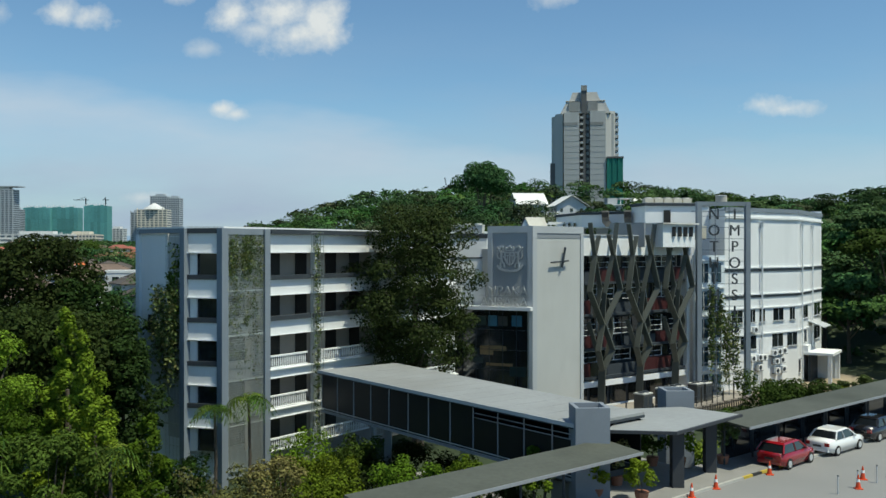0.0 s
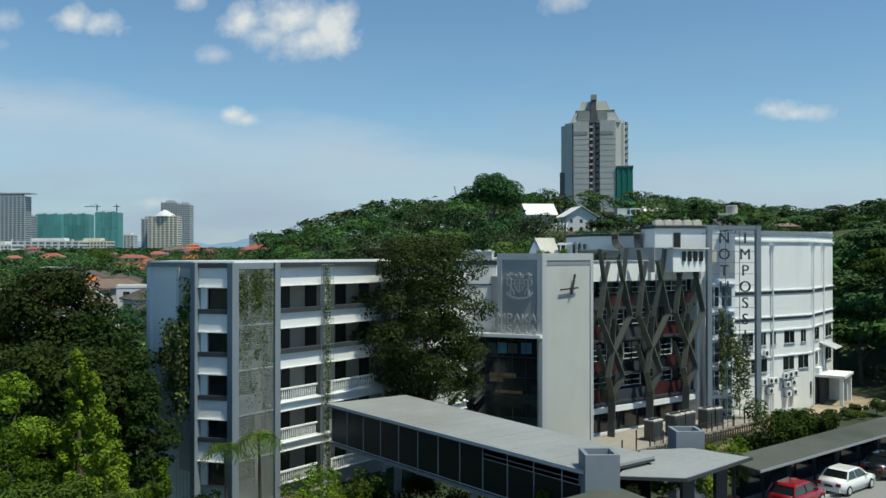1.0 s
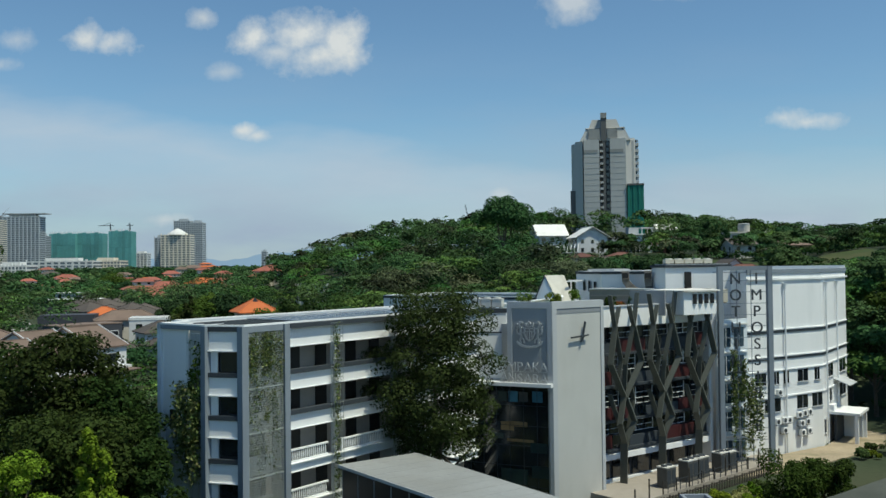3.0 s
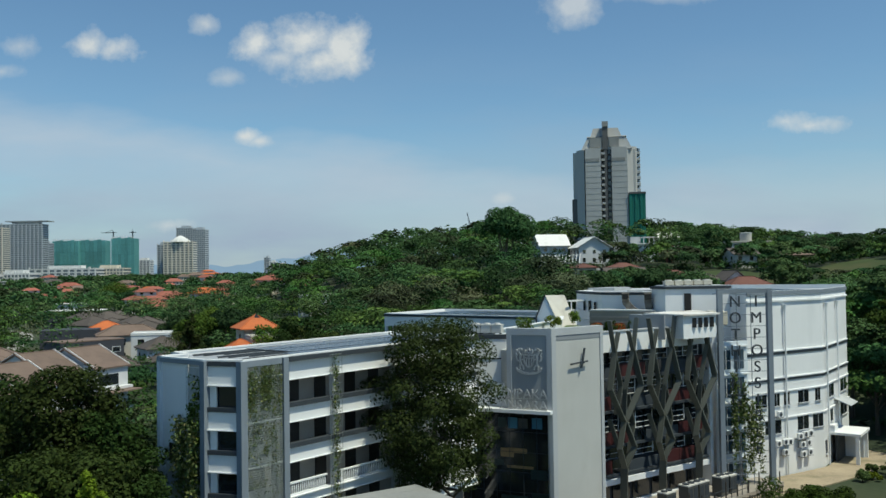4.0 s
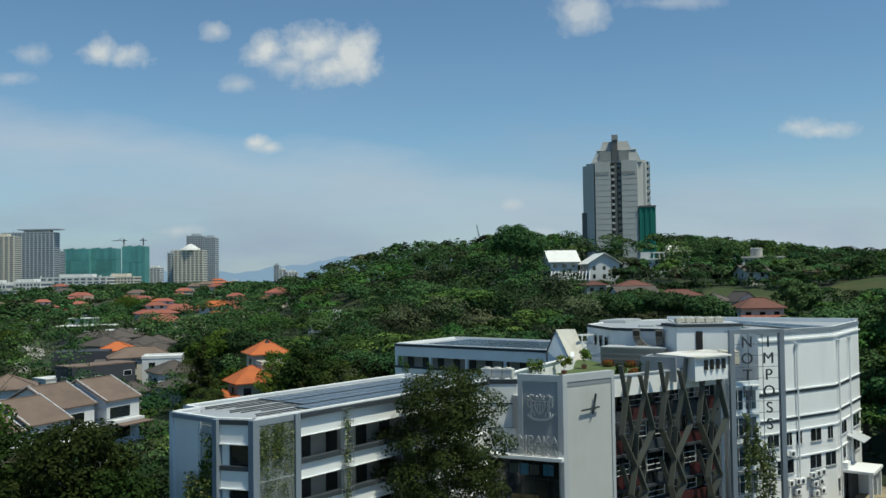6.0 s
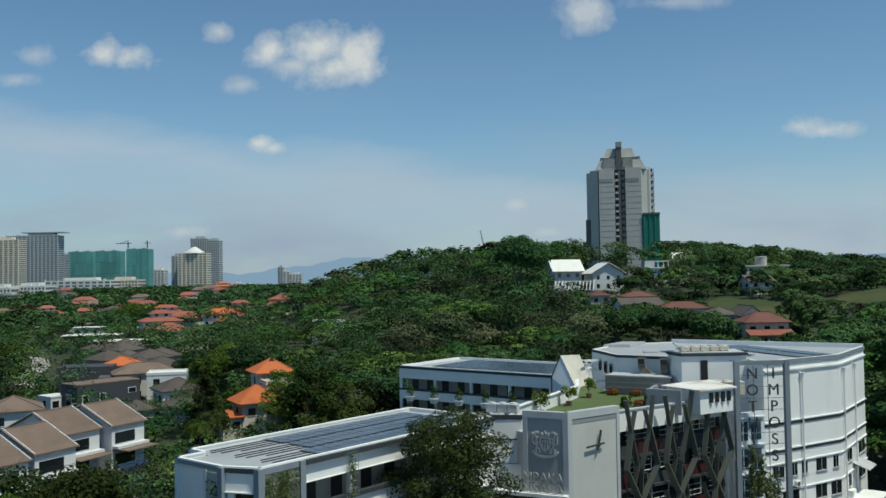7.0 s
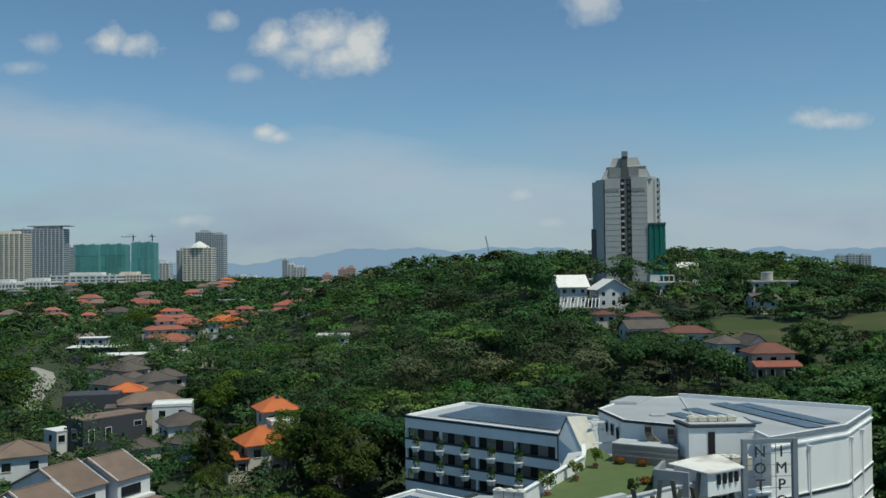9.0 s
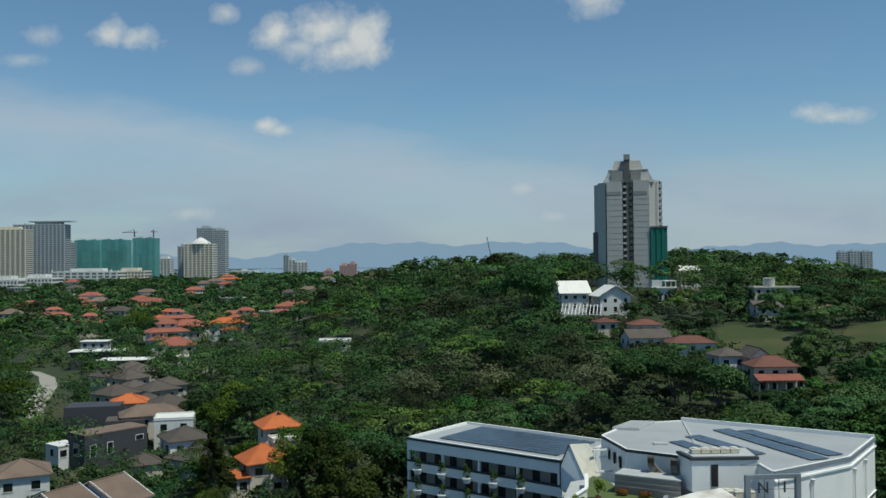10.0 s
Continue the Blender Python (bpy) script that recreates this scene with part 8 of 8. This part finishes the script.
def gardens(seed):
    """Hedges and small bushes close round every house on the near slopes and in the near town."""
    g = np.random.default_rng(seed)
    for hx, hy, r in HOUSES:
        if not 110 < hy < 430:
            continue
        for _ in range(int(r * (4.2 if hx > 0 else 1.8))):
            a, d = g.uniform(0, 2 * math.pi), r + g.uniform(-0.6, 3.5)
            x, y = hx + d * math.cos(a), hy + d * math.sin(a)
            if any((x - a2) ** 2 + (y - b2) ** 2 < (q * 0.86) ** 2 for a2, b2, q in HOUSES):
                continue
            h = g.uniform(1.8, 4.8) if y < hy else g.uniform(3.0, 6.0)
            c, q = lobes_of(g, "shrub", h, g.uniform(1.4, 2.6))
            key = ("forest", "sunlit", "forest", "dry")[g.integers(4)]
            WOODS[key][0].append(leaf_cards(g, c, q, 90, 0.32) + np.array((x, y, float(land(x, y)) - 0.1)))
            WOODS[key][1].append(np.full(360, g.random()))


gardens(17)
scatter(5, 84, 330, 9.0, town_garden)
scatter(6, 1200, 2080, 48, farthest)
scatter(7, 84, 300, 6.4, bushes)
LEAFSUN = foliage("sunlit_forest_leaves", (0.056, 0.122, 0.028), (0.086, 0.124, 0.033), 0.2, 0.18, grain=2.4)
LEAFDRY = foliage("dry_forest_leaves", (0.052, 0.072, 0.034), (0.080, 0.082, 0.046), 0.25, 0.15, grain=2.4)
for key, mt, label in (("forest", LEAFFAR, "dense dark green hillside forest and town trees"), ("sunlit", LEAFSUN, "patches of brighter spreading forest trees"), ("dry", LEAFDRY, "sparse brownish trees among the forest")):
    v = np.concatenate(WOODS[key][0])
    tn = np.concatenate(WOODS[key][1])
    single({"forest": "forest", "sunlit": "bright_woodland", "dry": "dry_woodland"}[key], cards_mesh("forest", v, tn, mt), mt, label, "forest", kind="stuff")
# bright rounded trees on the slope behind the hall
for k, (x, y, top, r) in enumerate(((57, 160, 16.5, 4.5), (63, 169, 17.6, 4.8), (66.5, 164, 19.0, 5.2), (72, 166, 20.0, 5.4), (59, 150, 15.6, 4.6), (65, 151, 16.6, 4.8), (52, 168, 12.5, 4.2), (46, 166, 13.0, 4.2), (78, 182, 17.5, 5.0), (84, 190, 18.0, 5.2), (90, 200, 18.0, 5.2), (72, 184, 13.0, 4.4), (86, 208, 17.0, 4.8), (95, 214, 19.0, 5.0))):
    tree("round", top - float(land(x, y)), r, x, y, LEAFSUN if k % 3 else LEAFFAR, 4200, 0.25, "rounded bright green tree on the slope", seed=520 + k, group="rounded trees on the slope", fine=2)
# tall trees that stand out
for k, (x, y) in enumerate(((40, 186), (44, 190), (34, 200), (38, 205), (30, 192), (47, 178))):
    tree("dome", 20.0 - 0.4 * (k % 3) - float(land(x, y)), 5.2, x, y, LEAFFAR, 3600, 0.3, "dark crowned tree below the hillside houses", seed=490 + k, group="trees below the hillside houses")
for k, (x, y, h, r) in enumerate(((-176, 430, 17, 10), (-186, 436, 14, 9), (-166, 424, 13, 8), (-118, 212, 12, 6), (-126, 224, 13, 7), (-112, 196, 11, 6), (-138, 246, 12, 7), (-176, 300, 13, 8), (-190, 320, 13, 8), (-58, 186, 11, 5), (-52, 192, 12, 5.5), (-66, 199, 11, 5), (-60, 206, 12, 6), (-98, 300, 11, 6), (-88, 290, 12, 6), (-104, 172, 10, 5))):
    tree("dome", h, r, x, y, LEAFFAR if k % 3 else LEAF, 4200, 0.30, "broad dark tree standing over the town gardens", seed=440 + k, group="broad town trees")
for k, (x, y, h, r) in enumerate(((88, 318, 13, 5), (93, 312, 11, 4.5), (116, 318, 12, 5.5), (122, 322, 12, 6), (110, 308, 9, 5), (127, 312, 10, 6), (64, 338, 7, 4), (140, 318, 11, 6), (96, 300, 7, 4), (101, 313, 9, 5), (106, 318, 10, 5), (80, 336, 5, 3))):
    tree("dome" if k > 1 else "tall", h, r, x, y, LEAFFAR, 2600, 0.42, "dark tree beside the hillside houses", seed=470 + k, group="trees by the hillside houses")
for k, (x, y, h, r) in enumerate(((-47.0, 150.0, 7.5, 3.2), (-34.5, 156.5, 12.0, 4.6), (-38.6, 157.8, 7.6, 3.0), (-34.0, 148.0, 11.0, 4.6), (-29.0, 150.0, 13.0, 5.0), (-44.5, 158.5, 8.0, 3.4), (-33.0, 152.5, 9.0, 3.8), (-49.5, 152.0, 6.0, 3.0), (-30.0, 158.0, 11.0, 4.5), (-52.0, 158.0, 5.0, 2.8))):
    tree("round", h, r, x, y, LEAF if k % 2 else LEAFDARK, 2600, 0.2, "leafy tree before the orange-roofed houses", seed=400 + k, group="trees by the orange roofs", fine=2)
for k, (x, y, h, r) in enumerate(((62, 150, 17, 7.5), (71, 158, 17, 8), (82, 168, 18, 7.5), (76, 146, 19, 7), (92, 156, 20, 8))):
    tree("umbrella", h, r, x, y, LEAFFAR, 4500, 0.28, "tall spreading tree behind the hall", seed=420 + k, group="trees beside the hall")
tree("round", 13.5, 6.2, 79.5, 217.0, LEAFFAR, 5000, 0.3, "tall round tree below the grass slope", seed=202, fine=2)
tree("round", 13.0, 5.0, 62.0, 176.0, LEAFFAR, 4000, 0.3, "dark round tree below the villas", seed=203, fine=2)
tree("dome", 29.5, 10.5, 12.5, 277.0, LEAFFAR, 9000, 0.40, "broad round tree crowning the hill", seed=201)
for k, (x, y, h, r, kd) in enumerate(((62, 118, 21, 6.5, "umbrella"), (68, 128, 19, 6.5, "umbrella"), (60, 104, 15, 5.5, "round"), (72, 112, 20, 6.5, "round"), (57, 130, 16, 6, "round"), (66, 98, 12, 5, "round"), (54, 93, 8, 4, "round"), (78, 126, 28, 7, "umbrella"), (59, 84, 7, 4, "round"), (82, 118, 22, 7, "round"), (57, 122, 14, 5.5, "round"), (70, 142, 20, 7, "umbrella"))):
    tree(kd, h, r, x, y, LEAFFAR if k % 3 else LEAF, 4800, 0.3, "tall dark tree beside the hall", seed=210 + k, group="trees beside the hall")
for k, (x, y, h) in enumerate(((-38.5, 124, 13.5), (-43, 132, 9), (-35.5, 121, 9), (-30, 126, 8), (-33, 113, 7), (-26, 118, 7))):
    palm(x, y, h * 0.85, 3.2, 16, LEAFDARK if k == 0 else LEAF, 300 + k)
tree("tall", 14.6, 3.8, -45.6, 143.5, LEAFDARK, 3000, 0.27, "tall dark tree with drooping leaf clumps by the orange roofs", seed=340)
palm(-47.4, 146.0, 9.6, 4.0, 20, LEAFDARK, 341)
for k, (x, y, h, r) in enumerate(((-22.5, 137, 15, 6.5), (-28, 146, 15, 6), (-16, 145, 14, 6), (-24, 128, 8, 4), (-30, 118, 6, 3.5), (-24, 110, 6, 3.5), (-27, 100, 6, 3), (-33, 104, 6, 3))):
    tree("round", h, r, x, y, LEAFDARK if k < 3 else LEAF, 5000, 0.27, "dense dark tree behind the school wing", seed=320 + k, group="trees behind the wing")
